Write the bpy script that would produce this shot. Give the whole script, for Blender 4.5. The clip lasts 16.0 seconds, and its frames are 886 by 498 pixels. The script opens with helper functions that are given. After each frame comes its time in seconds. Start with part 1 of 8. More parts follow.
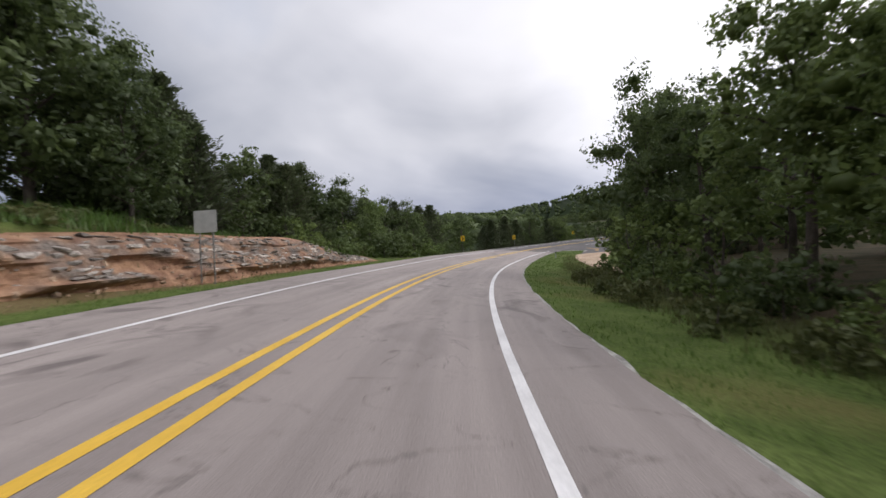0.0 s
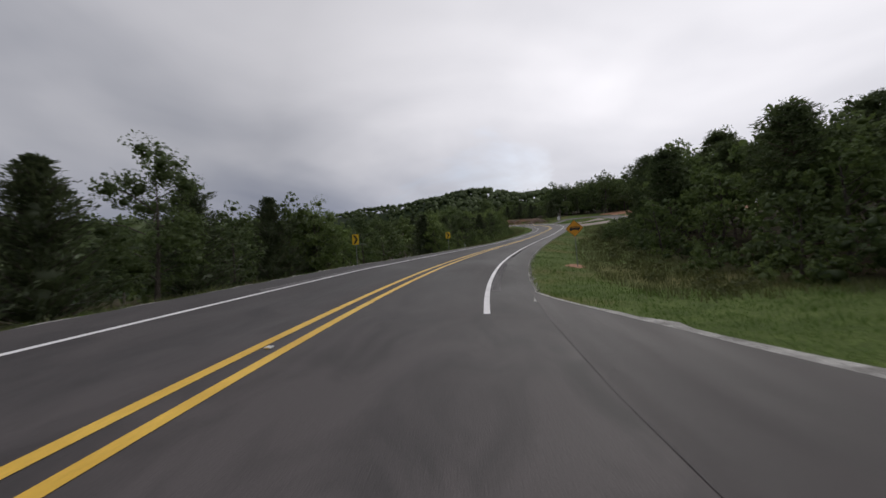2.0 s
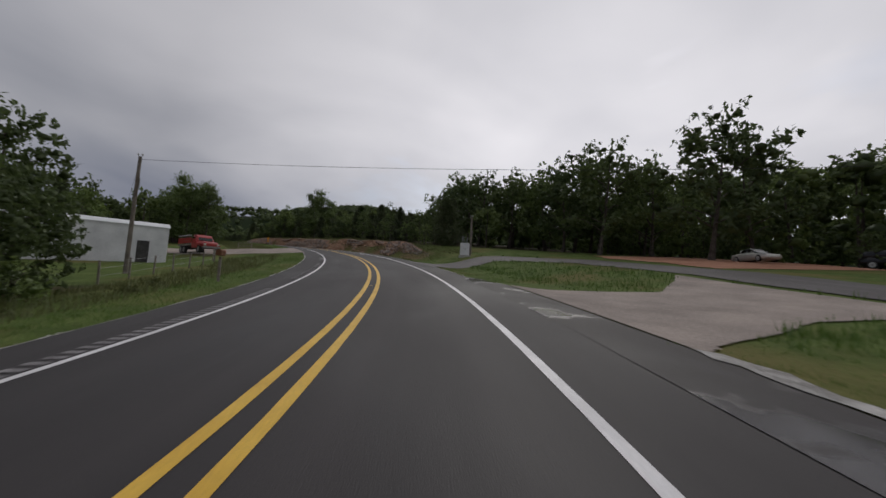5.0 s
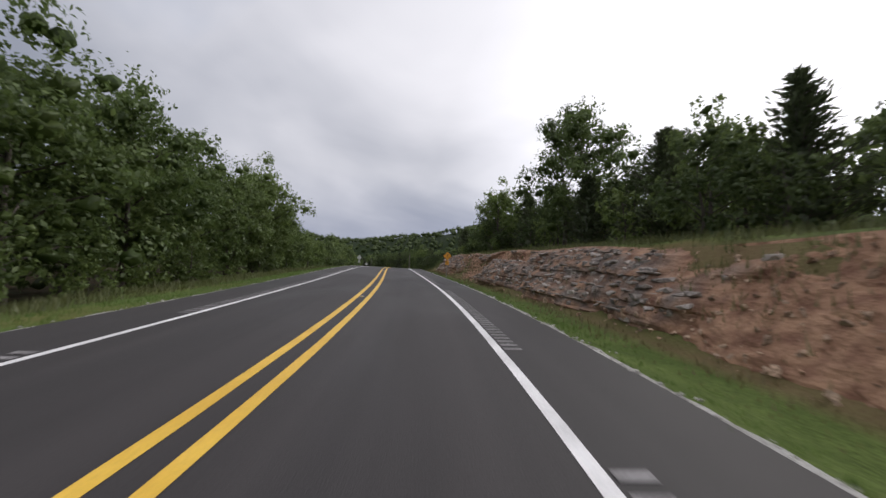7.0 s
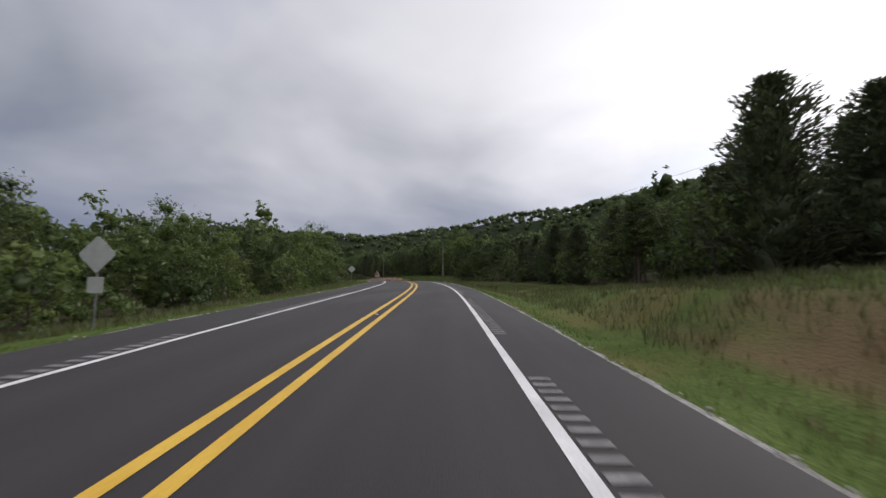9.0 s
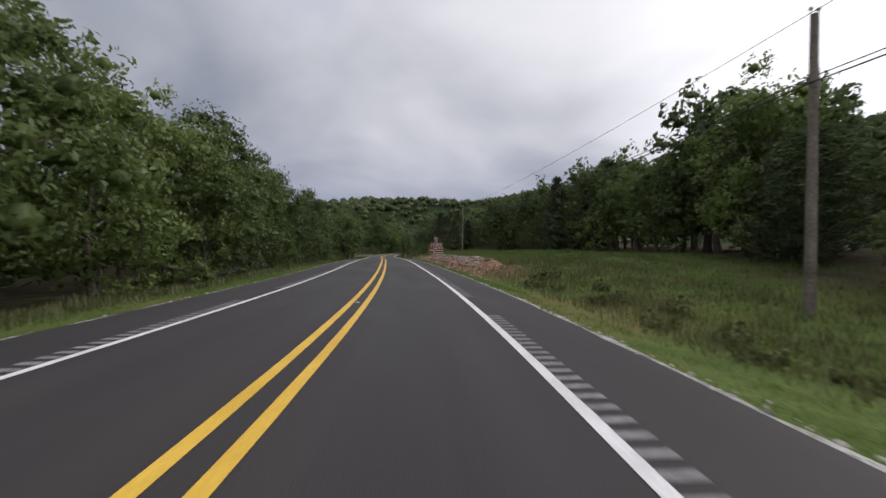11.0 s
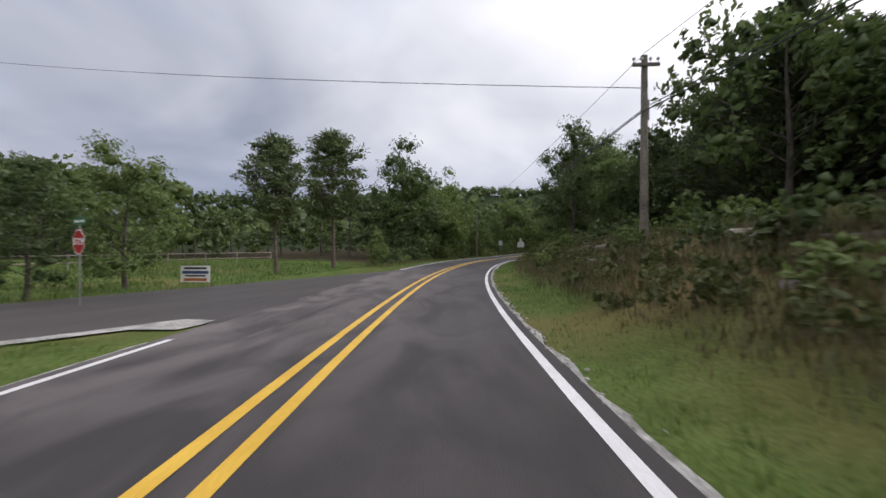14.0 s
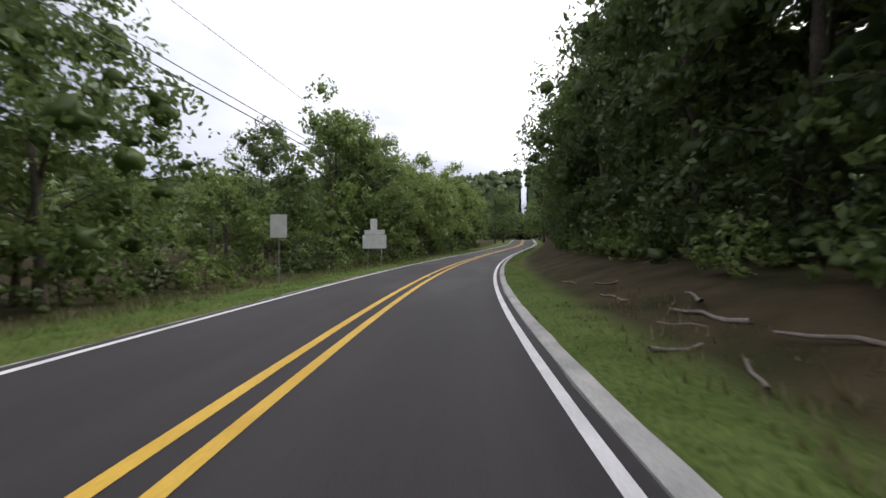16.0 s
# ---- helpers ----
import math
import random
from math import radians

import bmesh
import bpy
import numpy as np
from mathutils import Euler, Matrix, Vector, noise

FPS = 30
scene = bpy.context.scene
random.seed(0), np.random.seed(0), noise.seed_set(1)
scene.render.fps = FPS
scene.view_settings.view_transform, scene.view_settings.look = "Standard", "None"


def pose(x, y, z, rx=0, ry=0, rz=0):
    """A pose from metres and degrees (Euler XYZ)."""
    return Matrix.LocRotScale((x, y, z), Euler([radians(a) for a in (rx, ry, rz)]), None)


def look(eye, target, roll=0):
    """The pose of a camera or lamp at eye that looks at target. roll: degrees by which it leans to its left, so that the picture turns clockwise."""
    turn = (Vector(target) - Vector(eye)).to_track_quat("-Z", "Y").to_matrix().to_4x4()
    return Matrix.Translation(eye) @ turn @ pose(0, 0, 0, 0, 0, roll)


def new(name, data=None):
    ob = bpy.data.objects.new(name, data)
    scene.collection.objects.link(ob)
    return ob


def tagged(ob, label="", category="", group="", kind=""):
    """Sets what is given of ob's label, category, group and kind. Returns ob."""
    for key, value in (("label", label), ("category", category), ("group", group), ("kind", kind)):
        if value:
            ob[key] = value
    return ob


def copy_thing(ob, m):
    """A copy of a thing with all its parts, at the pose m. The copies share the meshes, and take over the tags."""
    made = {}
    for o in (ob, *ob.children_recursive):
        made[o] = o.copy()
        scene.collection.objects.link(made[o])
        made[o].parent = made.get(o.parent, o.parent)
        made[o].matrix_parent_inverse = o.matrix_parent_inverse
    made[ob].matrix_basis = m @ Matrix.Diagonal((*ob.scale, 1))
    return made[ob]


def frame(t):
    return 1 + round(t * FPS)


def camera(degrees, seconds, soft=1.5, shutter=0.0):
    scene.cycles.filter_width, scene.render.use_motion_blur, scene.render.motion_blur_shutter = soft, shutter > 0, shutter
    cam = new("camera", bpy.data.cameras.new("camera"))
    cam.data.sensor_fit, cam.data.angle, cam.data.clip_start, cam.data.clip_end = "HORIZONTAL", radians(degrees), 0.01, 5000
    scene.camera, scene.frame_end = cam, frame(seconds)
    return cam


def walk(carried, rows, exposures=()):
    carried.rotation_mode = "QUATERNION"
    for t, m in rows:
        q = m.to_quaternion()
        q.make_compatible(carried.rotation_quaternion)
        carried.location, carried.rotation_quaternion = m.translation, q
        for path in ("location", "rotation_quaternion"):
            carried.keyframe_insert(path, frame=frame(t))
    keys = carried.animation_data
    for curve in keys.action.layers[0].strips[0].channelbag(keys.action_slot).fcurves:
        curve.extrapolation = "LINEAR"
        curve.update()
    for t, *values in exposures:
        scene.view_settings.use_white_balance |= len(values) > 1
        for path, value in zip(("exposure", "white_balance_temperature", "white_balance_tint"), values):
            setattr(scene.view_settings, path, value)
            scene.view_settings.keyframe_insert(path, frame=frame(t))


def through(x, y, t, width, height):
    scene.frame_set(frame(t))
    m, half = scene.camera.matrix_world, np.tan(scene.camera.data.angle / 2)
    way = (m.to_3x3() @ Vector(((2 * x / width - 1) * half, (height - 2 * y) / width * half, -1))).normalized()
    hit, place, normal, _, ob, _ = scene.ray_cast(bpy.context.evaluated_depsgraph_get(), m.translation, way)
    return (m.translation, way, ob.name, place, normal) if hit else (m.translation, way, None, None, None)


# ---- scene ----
# The view: stops over the drive (the camera opens up a little over the pale old asphalt)
EXPOSURES = [(0, .58), (1, .08), (1.5, -.15), (2.5, -.2), (3.5, -.45), (5, -.45), (7.3, .5), (8.2, .42), (10.3, .22), (11, .42), (12, .54), (13, .8), (14.5, .86), (15, 1.18), (15.5, 1.22), (16, 1.3)]
cam = camera(96.85, 16.0, shutter=0.07)
PATH = [
    (0, (2.58, 0.00, 1.36), (2.41, 10.00, 1.49), -2.9),
    (0.1, (2.64, 3.73, 1.42), (2.70, 13.73, 1.53), -2.9),
    (0.2, (2.81, 7.46, 1.48), (3.11, 17.46, 1.55), -2.9),
    (0.3, (3.09, 11.18, 1.54), (3.63, 21.17, 1.57), -2.9),
    (0.4, (3.48, 14.89, 1.59), (4.28, 24.86, 1.60), -2.9),
    (0.5, (3.98, 18.58, 1.63), (5.04, 28.53, 1.62), -2.9),
    (0.6, (4.60, 22.26, 1.67), (5.93, 32.17, 1.65), -3.1),
    (0.7, (5.32, 25.91, 1.72), (6.94, 35.78, 1.70), -3.3),
    (0.8, (6.16, 29.54, 1.78), (8.07, 39.36, 1.76), -3.6),
    (0.9, (7.10, 33.14, 1.84), (9.29, 42.90, 1.83), -3.8),
    (1, (8.13, 36.72, 1.91), (10.62, 46.41, 1.92), -3.9),
    (1.1, (9.26, 40.27, 2.02), (12.03, 49.88, 2.07), -3.9),
    (1.2, (10.48, 43.79, 2.13), (13.52, 53.32, 2.23), -3.8),
    (1.3, (11.80, 47.28, 2.25), (15.11, 56.72, 2.38), -3.6),
    (1.4, (13.22, 50.73, 2.37), (16.79, 60.07, 2.50), -3.5),
    (1.5, (14.74, 54.15, 2.49), (18.56, 63.39, 2.62), -3.4),
    (1.6, (16.39, 57.50, 2.61), (20.47, 66.63, 2.75), -3.5),
    (1.7, (18.16, 60.78, 2.72), (22.51, 69.78, 2.89), -3.8),
    (1.8, (20.04, 63.99, 2.83), (24.66, 72.86, 3.04), -4.1),
    (1.9, (21.99, 67.16, 2.94), (26.88, 75.87, 3.19), -4.3),
    (2, (23.99, 70.28, 3.06), (29.14, 78.84, 3.35), -4.4),
    (2.1, (26.04, 73.36, 3.18), (31.43, 81.78, 3.50), -4.3),
    (2.2, (28.16, 76.39, 3.31), (33.78, 84.65, 3.68), -4.1),
    (2.3, (30.35, 79.36, 3.46), (36.20, 87.46, 3.87), -3.8),
    (2.4, (32.64, 82.26, 3.63), (38.71, 90.19, 4.08), -3.5),
    (2.5, (35.01, 85.08, 3.81), (41.33, 92.81, 4.30), -3.2),
    (2.6, (37.47, 87.82, 4.04), (44.04, 95.35, 4.57), -2.9),
    (2.7, (40.02, 90.50, 4.28), (46.80, 97.83, 4.85), -2.7),
    (2.8, (42.64, 93.12, 4.53), (49.62, 100.26, 5.13), -2.5),
    (2.9, (45.34, 95.67, 4.79), (52.49, 102.63, 5.42), -2.2),
    (3, (48.11, 98.15, 5.05), (55.41, 104.96, 5.70), -1.9),
    (3.1, (50.94, 100.58, 5.33), (58.37, 107.24, 5.98), -1.6),
    (3.2, (53.83, 102.98, 5.61), (61.36, 109.52, 6.26), -1.2),
    (3.3, (56.76, 105.34, 5.89), (64.38, 111.79, 6.54), -0.9),
    (3.4, (59.74, 107.69, 6.18), (67.42, 114.06, 6.83), -0.5),
    (3.5, (62.76, 110.02, 6.48), (70.47, 116.34, 7.13), -0.3),
    (3.6, (65.80, 112.34, 6.77), (73.54, 118.63, 7.42), -0.1),
    (3.7, (68.85, 114.65, 7.08), (76.62, 120.92, 7.73), -0.0),
    (3.8, (71.93, 116.98, 7.40), (79.72, 123.21, 8.05), 0.0),
    (3.9, (75.01, 119.31, 7.73), (82.81, 125.53, 8.38), 0.1),
    (4, (78.09, 121.66, 8.07), (85.91, 127.87, 8.73), 0.1),
    (4.1, (81.17, 124.02, 8.42), (88.99, 130.22, 9.09), 0.1),
    (4.2, (84.24, 126.38, 8.76), (92.06, 132.58, 9.45), 0.1),
    (4.3, (87.29, 128.76, 9.11), (95.10, 134.96, 9.81), 0.1),
    (4.4, (90.30, 131.18, 9.45), (98.09, 137.40, 10.18), 0.1),
    (4.5, (93.26, 133.65, 9.80), (101.01, 139.91, 10.54), 0.3),
    (4.6, (96.15, 136.19, 10.13), (103.84, 142.54, 10.91), 0.7),
    (4.7, (98.98, 138.79, 10.47), (106.55, 145.28, 11.29), 1.3),
    (4.8, (101.75, 141.46, 10.80), (109.17, 148.10, 11.67), 2.0),
    (4.9, (104.46, 144.17, 11.14), (111.73, 150.98, 12.05), 2.6),
    (5, (107.12, 146.92, 11.48), (114.24, 153.88, 12.43), 3.1),
    (5.1, (109.72, 149.72, 11.81), (116.72, 156.79, 12.81), 3.3),
    (5.2, (112.25, 152.57, 12.16), (119.12, 159.76, 13.20), 3.5),
    (5.3, (114.70, 155.49, 12.52), (121.42, 162.81, 13.60), 3.6),
    (5.4, (117.07, 158.46, 12.89), (123.61, 165.94, 14.00), 3.8),
    (5.5, (119.35, 161.50, 13.27), (125.70, 169.14, 14.40), 3.9),
    (5.6, (121.54, 164.59, 13.66), (127.67, 172.41, 14.80), 3.9),
    (5.7, (123.64, 167.74, 14.05), (129.53, 175.74, 15.20), 4.0),
    (5.8, (125.64, 170.95, 14.44), (131.26, 179.14, 15.59), 4.0),
    (5.9, (127.54, 174.21, 14.83), (132.88, 182.59, 15.98), 4.0),
    (6, (129.33, 177.53, 15.23), (134.37, 186.10, 16.36), 4.0),
    (6.1, (131.02, 180.91, 15.61), (135.73, 189.66, 16.74), 3.9),
    (6.2, (132.59, 184.33, 15.99), (136.97, 193.25, 17.10), 3.8),
    (6.3, (134.05, 187.80, 16.36), (138.09, 196.88, 17.45), 3.8),
    (6.4, (135.39, 191.32, 16.72), (139.09, 200.54, 17.79), 3.7),
    (6.5, (136.61, 194.87, 17.07), (139.96, 204.23, 18.11), 3.5),
    (6.6, (137.72, 198.45, 17.41), (140.72, 207.94, 18.42), 3.4),
    (6.7, (138.71, 202.07, 17.73), (141.38, 211.65, 18.72), 3.3),
    (6.8, (139.60, 205.70, 18.05), (141.94, 215.38, 19.01), 3.2),
    (6.9, (140.37, 209.36, 18.35), (142.42, 219.10, 19.29), 3.0),
    (7, (141.05, 213.02, 18.64), (142.81, 222.83, 19.55), 2.9),
    (7.1, (141.63, 216.70, 18.91), (143.13, 226.55, 19.81), 2.7),
    (7.2, (142.12, 220.38, 19.18), (143.40, 230.26, 20.05), 2.6),
    (7.3, (142.53, 224.07, 19.44), (143.63, 233.97, 20.29), 2.5),
    (7.4, (142.88, 227.75, 19.69), (143.82, 237.67, 20.53), 2.3),
    (7.5, (143.16, 231.44, 19.94), (143.99, 241.37, 20.76), 2.2),
    (7.6, (143.39, 235.11, 20.17), (144.15, 245.05, 20.98), 2.1),
    (7.7, (143.59, 238.79, 20.41), (144.30, 248.73, 21.21), 1.9),
    (7.8, (143.76, 242.45, 20.64), (144.46, 252.40, 21.43), 1.8),
    (7.9, (143.92, 246.11, 20.88), (144.63, 256.06, 21.65), 1.7),
    (8, (144.09, 249.76, 21.11), (144.81, 259.71, 21.87), 1.5),
    (8.1, (144.26, 253.41, 21.34), (145.02, 263.35, 22.09), 1.4),
    (8.2, (144.44, 257.05, 21.56), (145.24, 266.99, 22.30), 1.3),
    (8.3, (144.65, 260.69, 21.77), (145.49, 270.62, 22.51), 1.2),
    (8.4, (144.88, 264.32, 21.96), (145.76, 274.25, 22.71), 1.1),
    (8.5, (145.14, 267.94, 22.15), (146.06, 277.87, 22.89), 0.9),
    (8.6, (145.42, 271.57, 22.32), (146.39, 281.49, 23.07), 0.8),
    (8.7, (145.74, 275.18, 22.48), (146.73, 285.11, 23.24), 0.7),
    (8.8, (146.07, 278.80, 22.63), (147.09, 288.72, 23.39), 0.6),
    (8.9, (146.43, 282.41, 22.77), (147.47, 292.33, 23.54), 0.5),
    (9, (146.81, 286.02, 22.89), (147.87, 295.94, 23.66), 0.4),
    (9.1, (147.21, 289.63, 23.01), (148.26, 299.55, 23.78), 0.3),
    (9.2, (147.61, 293.25, 23.12), (148.65, 303.16, 23.89), 0.2),
    (9.3, (148.02, 296.86, 23.22), (149.02, 306.78, 23.99), 0.1),
    (9.4, (148.42, 300.48, 23.31), (149.37, 310.41, 24.07), 0.0),
    (9.5, (148.81, 304.11, 23.40), (149.69, 314.04, 24.14), -0.1),
    (9.6, (149.17, 307.74, 23.48), (149.96, 317.68, 24.20), -0.2),
    (9.7, (149.49, 311.38, 23.55), (150.19, 321.33, 24.25), -0.3),
    (9.8, (149.78, 315.03, 23.63), (150.35, 324.99, 24.29), -0.4),
    (9.9, (150.01, 318.69, 23.70), (150.45, 328.66, 24.32), -0.6),
    (10, (150.17, 322.35, 23.76), (150.47, 332.33, 24.33), -0.7),
    (10.1, (150.26, 326.02, 23.83), (150.40, 336.00, 24.34), -0.8),
    (10.2, (150.27, 329.69, 23.89), (150.25, 339.68, 24.33), -0.9),
    (10.3, (150.19, 333.36, 23.94), (150.01, 343.35, 24.31), -1.1),
    (10.4, (150.02, 337.02, 23.99), (149.68, 347.01, 24.26), -1.3),
    (10.5, (149.76, 340.68, 24.04), (149.24, 350.67, 24.22), -1.4),
    (10.6, (149.41, 344.33, 24.07), (148.70, 354.31, 24.18), -1.2),
    (10.7, (148.97, 347.97, 24.09), (148.07, 357.93, 24.14), -0.7),
    (10.8, (148.45, 351.59, 24.10), (147.36, 361.53, 24.11), -0.2),
    (10.9, (147.86, 355.19, 24.10), (146.59, 365.11, 24.07), 0.4),
    (11, (147.21, 358.77, 24.08), (145.76, 368.67, 24.03), 0.7),
    (11.1, (146.50, 362.34, 24.05), (144.89, 372.21, 23.99), 0.9),
    (11.2, (145.75, 365.89, 24.03), (143.99, 375.74, 23.97), 1.0),
    (11.3, (144.95, 369.43, 24.00), (143.07, 379.25, 23.96), 1.0),
    (11.4, (144.11, 372.94, 23.98), (142.12, 382.74, 23.95), 1.0),
    (11.5, (143.23, 376.44, 23.96), (141.15, 386.22, 23.94), 0.9),
    (11.6, (142.33, 379.92, 23.93), (140.16, 389.68, 23.93), 0.9),
    (11.7, (141.42, 383.40, 23.92), (139.16, 393.14, 23.93), 0.8),
    (11.8, (140.50, 386.86, 23.90), (138.15, 396.58, 23.93), 0.7),
    (11.9, (139.55, 390.31, 23.89), (137.13, 400.01, 23.94), 0.6),
    (12, (138.58, 393.74, 23.88), (136.10, 403.43, 23.94), 0.5),
    (12.1, (137.57, 397.16, 23.88), (135.05, 406.84, 23.95), 0.3),
    (12.2, (136.54, 400.57, 23.86), (133.96, 410.23, 23.94), 0.1),
    (12.3, (135.49, 403.97, 23.83), (132.86, 413.62, 23.91), -0.1),
    (12.4, (134.44, 407.37, 23.80), (131.76, 417.01, 23.88), -0.2),
    (12.5, (133.38, 410.77, 23.75), (130.66, 420.39, 23.83), -0.2),
    (12.6, (132.32, 414.16, 23.69), (129.58, 423.78, 23.78), -0.2),
    (12.7, (131.26, 417.55, 23.63), (128.50, 427.16, 23.72), 0.0),
    (12.8, (130.19, 420.93, 23.57), (127.41, 430.54, 23.66), 0.3),
    (12.9, (129.11, 424.31, 23.49), (126.33, 433.91, 23.58), 0.4),
    (13, (128.03, 427.68, 23.42), (125.22, 437.28, 23.50), 0.5),
    (13.1, (126.95, 431.05, 23.34), (124.12, 440.64, 23.41), 0.5),
    (13.2, (125.87, 434.41, 23.27), (123.04, 444.01, 23.32), 0.4),
    (13.3, (124.79, 437.77, 23.21), (121.96, 447.36, 23.24), 0.3),
    (13.4, (123.72, 441.13, 23.15), (120.89, 450.72, 23.16), 0.2),
    (13.5, (122.64, 444.47, 23.10), (119.81, 454.07, 23.10), 0.1),
    (13.6, (121.56, 447.81, 23.05), (118.74, 457.41, 23.04), 0.1),
    (13.7, (120.49, 451.15, 22.99), (117.68, 460.75, 22.98), 0.1),
    (13.8, (119.44, 454.48, 22.94), (116.66, 464.09, 22.93), 0.1),
    (13.9, (118.43, 457.82, 22.89), (115.70, 467.44, 22.88), 0.2),
    (14, (117.46, 461.17, 22.84), (114.83, 470.81, 22.83), 0.1),
    (14.1, (116.56, 464.52, 22.79), (114.06, 474.20, 22.78), 0.1),
    (14.2, (115.72, 467.88, 22.76), (113.40, 477.61, 22.73), -0.0),
    (14.3, (114.95, 471.26, 22.73), (112.83, 481.03, 22.70), -0.1),
    (14.4, (114.23, 474.63, 22.72), (112.34, 484.45, 22.68), -0.2),
    (14.5, (113.58, 478.02, 22.72), (111.92, 487.88, 22.69), -0.3),
    (14.6, (112.99, 481.41, 22.73), (111.54, 491.30, 22.70), -0.3),
    (14.7, (112.46, 484.81, 22.74), (111.22, 494.73, 22.73), -0.3),
    (14.8, (112.01, 488.21, 22.75), (110.96, 498.16, 22.76), -0.3),
    (14.9, (111.64, 491.63, 22.76), (110.78, 501.59, 22.79), -0.3),
    (15, (111.35, 495.05, 22.78), (110.69, 505.03, 22.82), -0.3),
    (15.1, (111.15, 498.48, 22.79), (110.70, 508.47, 22.84), -0.2),
    (15.2, (111.02, 501.92, 22.80), (110.79, 511.91, 22.85), -0.2),
    (15.3, (110.97, 505.35, 22.81), (110.94, 515.35, 22.85), -0.1),
    (15.4, (110.99, 508.79, 22.81), (111.15, 518.79, 22.85), -0.1),
    (15.5, (111.07, 512.23, 22.81), (111.40, 522.23, 22.85), -0.0),
    (15.6, (111.21, 515.67, 22.80), (111.69, 525.66, 22.85), -0.1),
    (15.7, (111.41, 519.11, 22.81), (112.04, 529.09, 22.87), -0.1),
    (15.8, (111.68, 522.54, 22.82), (112.45, 532.50, 22.89), -0.2),
    (15.9, (112.01, 525.96, 22.84), (112.93, 535.91, 22.92), -0.2),
    (16, (112.41, 529.37, 22.86), (113.49, 539.31, 22.95), -0.3),
]
walk(cam, [(t, look(eye, aim, roll)) for t, eye, aim, roll in PATH], EXPOSURES)


# ---- world and light ----
SUN_AZ, SUN_EL = radians(62), radians(38)      # hidden sun, low cloud in front of it


def make_world():
    w = bpy.data.worlds.new("overcast_sky")
    scene.world = w
    w.use_nodes = True
    nt = w.node_tree
    nt.nodes.clear()
    N, L = nt.nodes.new, nt.links.new

    def math_node(op, a, b=None, clamp=False):
        n = N("ShaderNodeMath")
        n.operation, n.use_clamp = op, clamp
        for i, v in enumerate((a, b)):
            if v is None:
                continue
            if isinstance(v, (int, float)):
                n.inputs[i].default_value = v
            else:
                L(v, n.inputs[i])
        return n.outputs[0]

    def mix(f, a, b):
        n = N("ShaderNodeMix")
        n.data_type = "RGBA"
        for i, v in ((0, f), (6, a), (7, b)):
            if isinstance(v, tuple):
                n.inputs[i].default_value = (*v, 1)
            elif isinstance(v, (int, float)):
                n.inputs[i].default_value = v
            else:
                L(v, n.inputs[i])
        return n.outputs[2]

    def ramp(v, stops):
        n = N("ShaderNodeValToRGB")
        el = n.color_ramp.elements
        while len(el) < len(stops):
            el.new(0.5)
        for e, (p, c) in zip(el, stops):
            e.position, e.color = p, (c, c, c, 1)
        L(v, n.inputs[0])
        return n.outputs[0]

    co = N("ShaderNodeTexCoord").outputs["Generated"]
    sep = N("ShaderNodeSeparateXYZ")
    L(co, sep.inputs[0])
    x, y, z = sep.outputs
    up = math_node("ADD", math_node("MAXIMUM", z, 0.0), 0.24)
    flat = N("ShaderNodeCombineXYZ")
    L(math_node("DIVIDE", x, up), flat.inputs[0])
    L(math_node("DIVIDE", y, up), flat.inputs[1])

    def clouds(scale, detail, rough, dist, off):
        n = N("ShaderNodeTexNoise")
        m = N("ShaderNodeMapping")
        m.inputs["Location"].default_value = off
        L(flat.outputs[0], m.inputs[0])
        L(m.outputs[0], n.inputs["Vector"])
        n.inputs["Scale"].default_value, n.inputs["Detail"].default_value = scale, detail
        n.inputs["Roughness"].default_value, n.inputs["Distortion"].default_value = rough, dist
        return n.outputs[0]

    big = ramp(clouds(0.55, 4, 0.5, 0.6, (3.1, 1.7, 0)), [(0.34, 0.0), (0.66, 1.0)])
    small = ramp(clouds(1.3, 6, 0.46, 0.5, (0.4, 7.7, 0)), [(0.25, 0.0), (0.75, 1.0)])
    body = math_node("ADD", math_node("MULTIPLY", big, 0.6), math_node("MULTIPLY", small, 0.4))
    sky = N("ShaderNodeTexSky")
    sky.sky_type, sky.sun_disc = "NISHITA", False
    sky.sun_elevation, sky.sun_rotation = SUN_EL, SUN_AZ
    # brighter towards the hidden sun and overhead, slate grey low down away from it
    side = math_node("ADD", math_node("MULTIPLY", x, 0.80), math_node("MULTIPLY", y, -0.30))
    lift = math_node("ADD", math_node("MULTIPLY", side, 0.42), math_node("MULTIPLY", z, 0.62))
    tone = math_node("ADD", lift, math_node("MULTIPLY", body, 0.75))
    level = ramp(math_node("ADD", math_node("MULTIPLY", tone, 0.85), 0.03), [(0.0, 0.0), (0.95, 1.0)])
    storm = math_node("MULTIPLY", ramp(math_node("ADD", math_node("MULTIPLY", y, 1.0), math_node("MULTIPLY", x, -0.25)), [(0.55, 0.0), (0.95, 1.0)]),
                      ramp(math_node("ADD", z, math_node("MULTIPLY", big, 0.06)), [(0.06, 1.0), (0.30, 0.0)]))
    cloud = mix(level, (0.20, 0.22, 0.275), (0.80, 0.785, 0.825))
    blue = N("ShaderNodeVectorMath")
    blue.operation = "SCALE"
    L(sky.outputs[0], blue.inputs[0])
    blue.inputs["Scale"].default_value = 0.11
    rift = ramp(clouds(0.8, 5, 0.55, 0.5, (9.3, 2.2, 0)), [(0.62, 0.0), (0.78, 0.45)])
    colour = mix(math_node("MULTIPLY", storm, 0.85), mix(rift, cloud, blue.outputs[0]), (0.15, 0.18, 0.275))
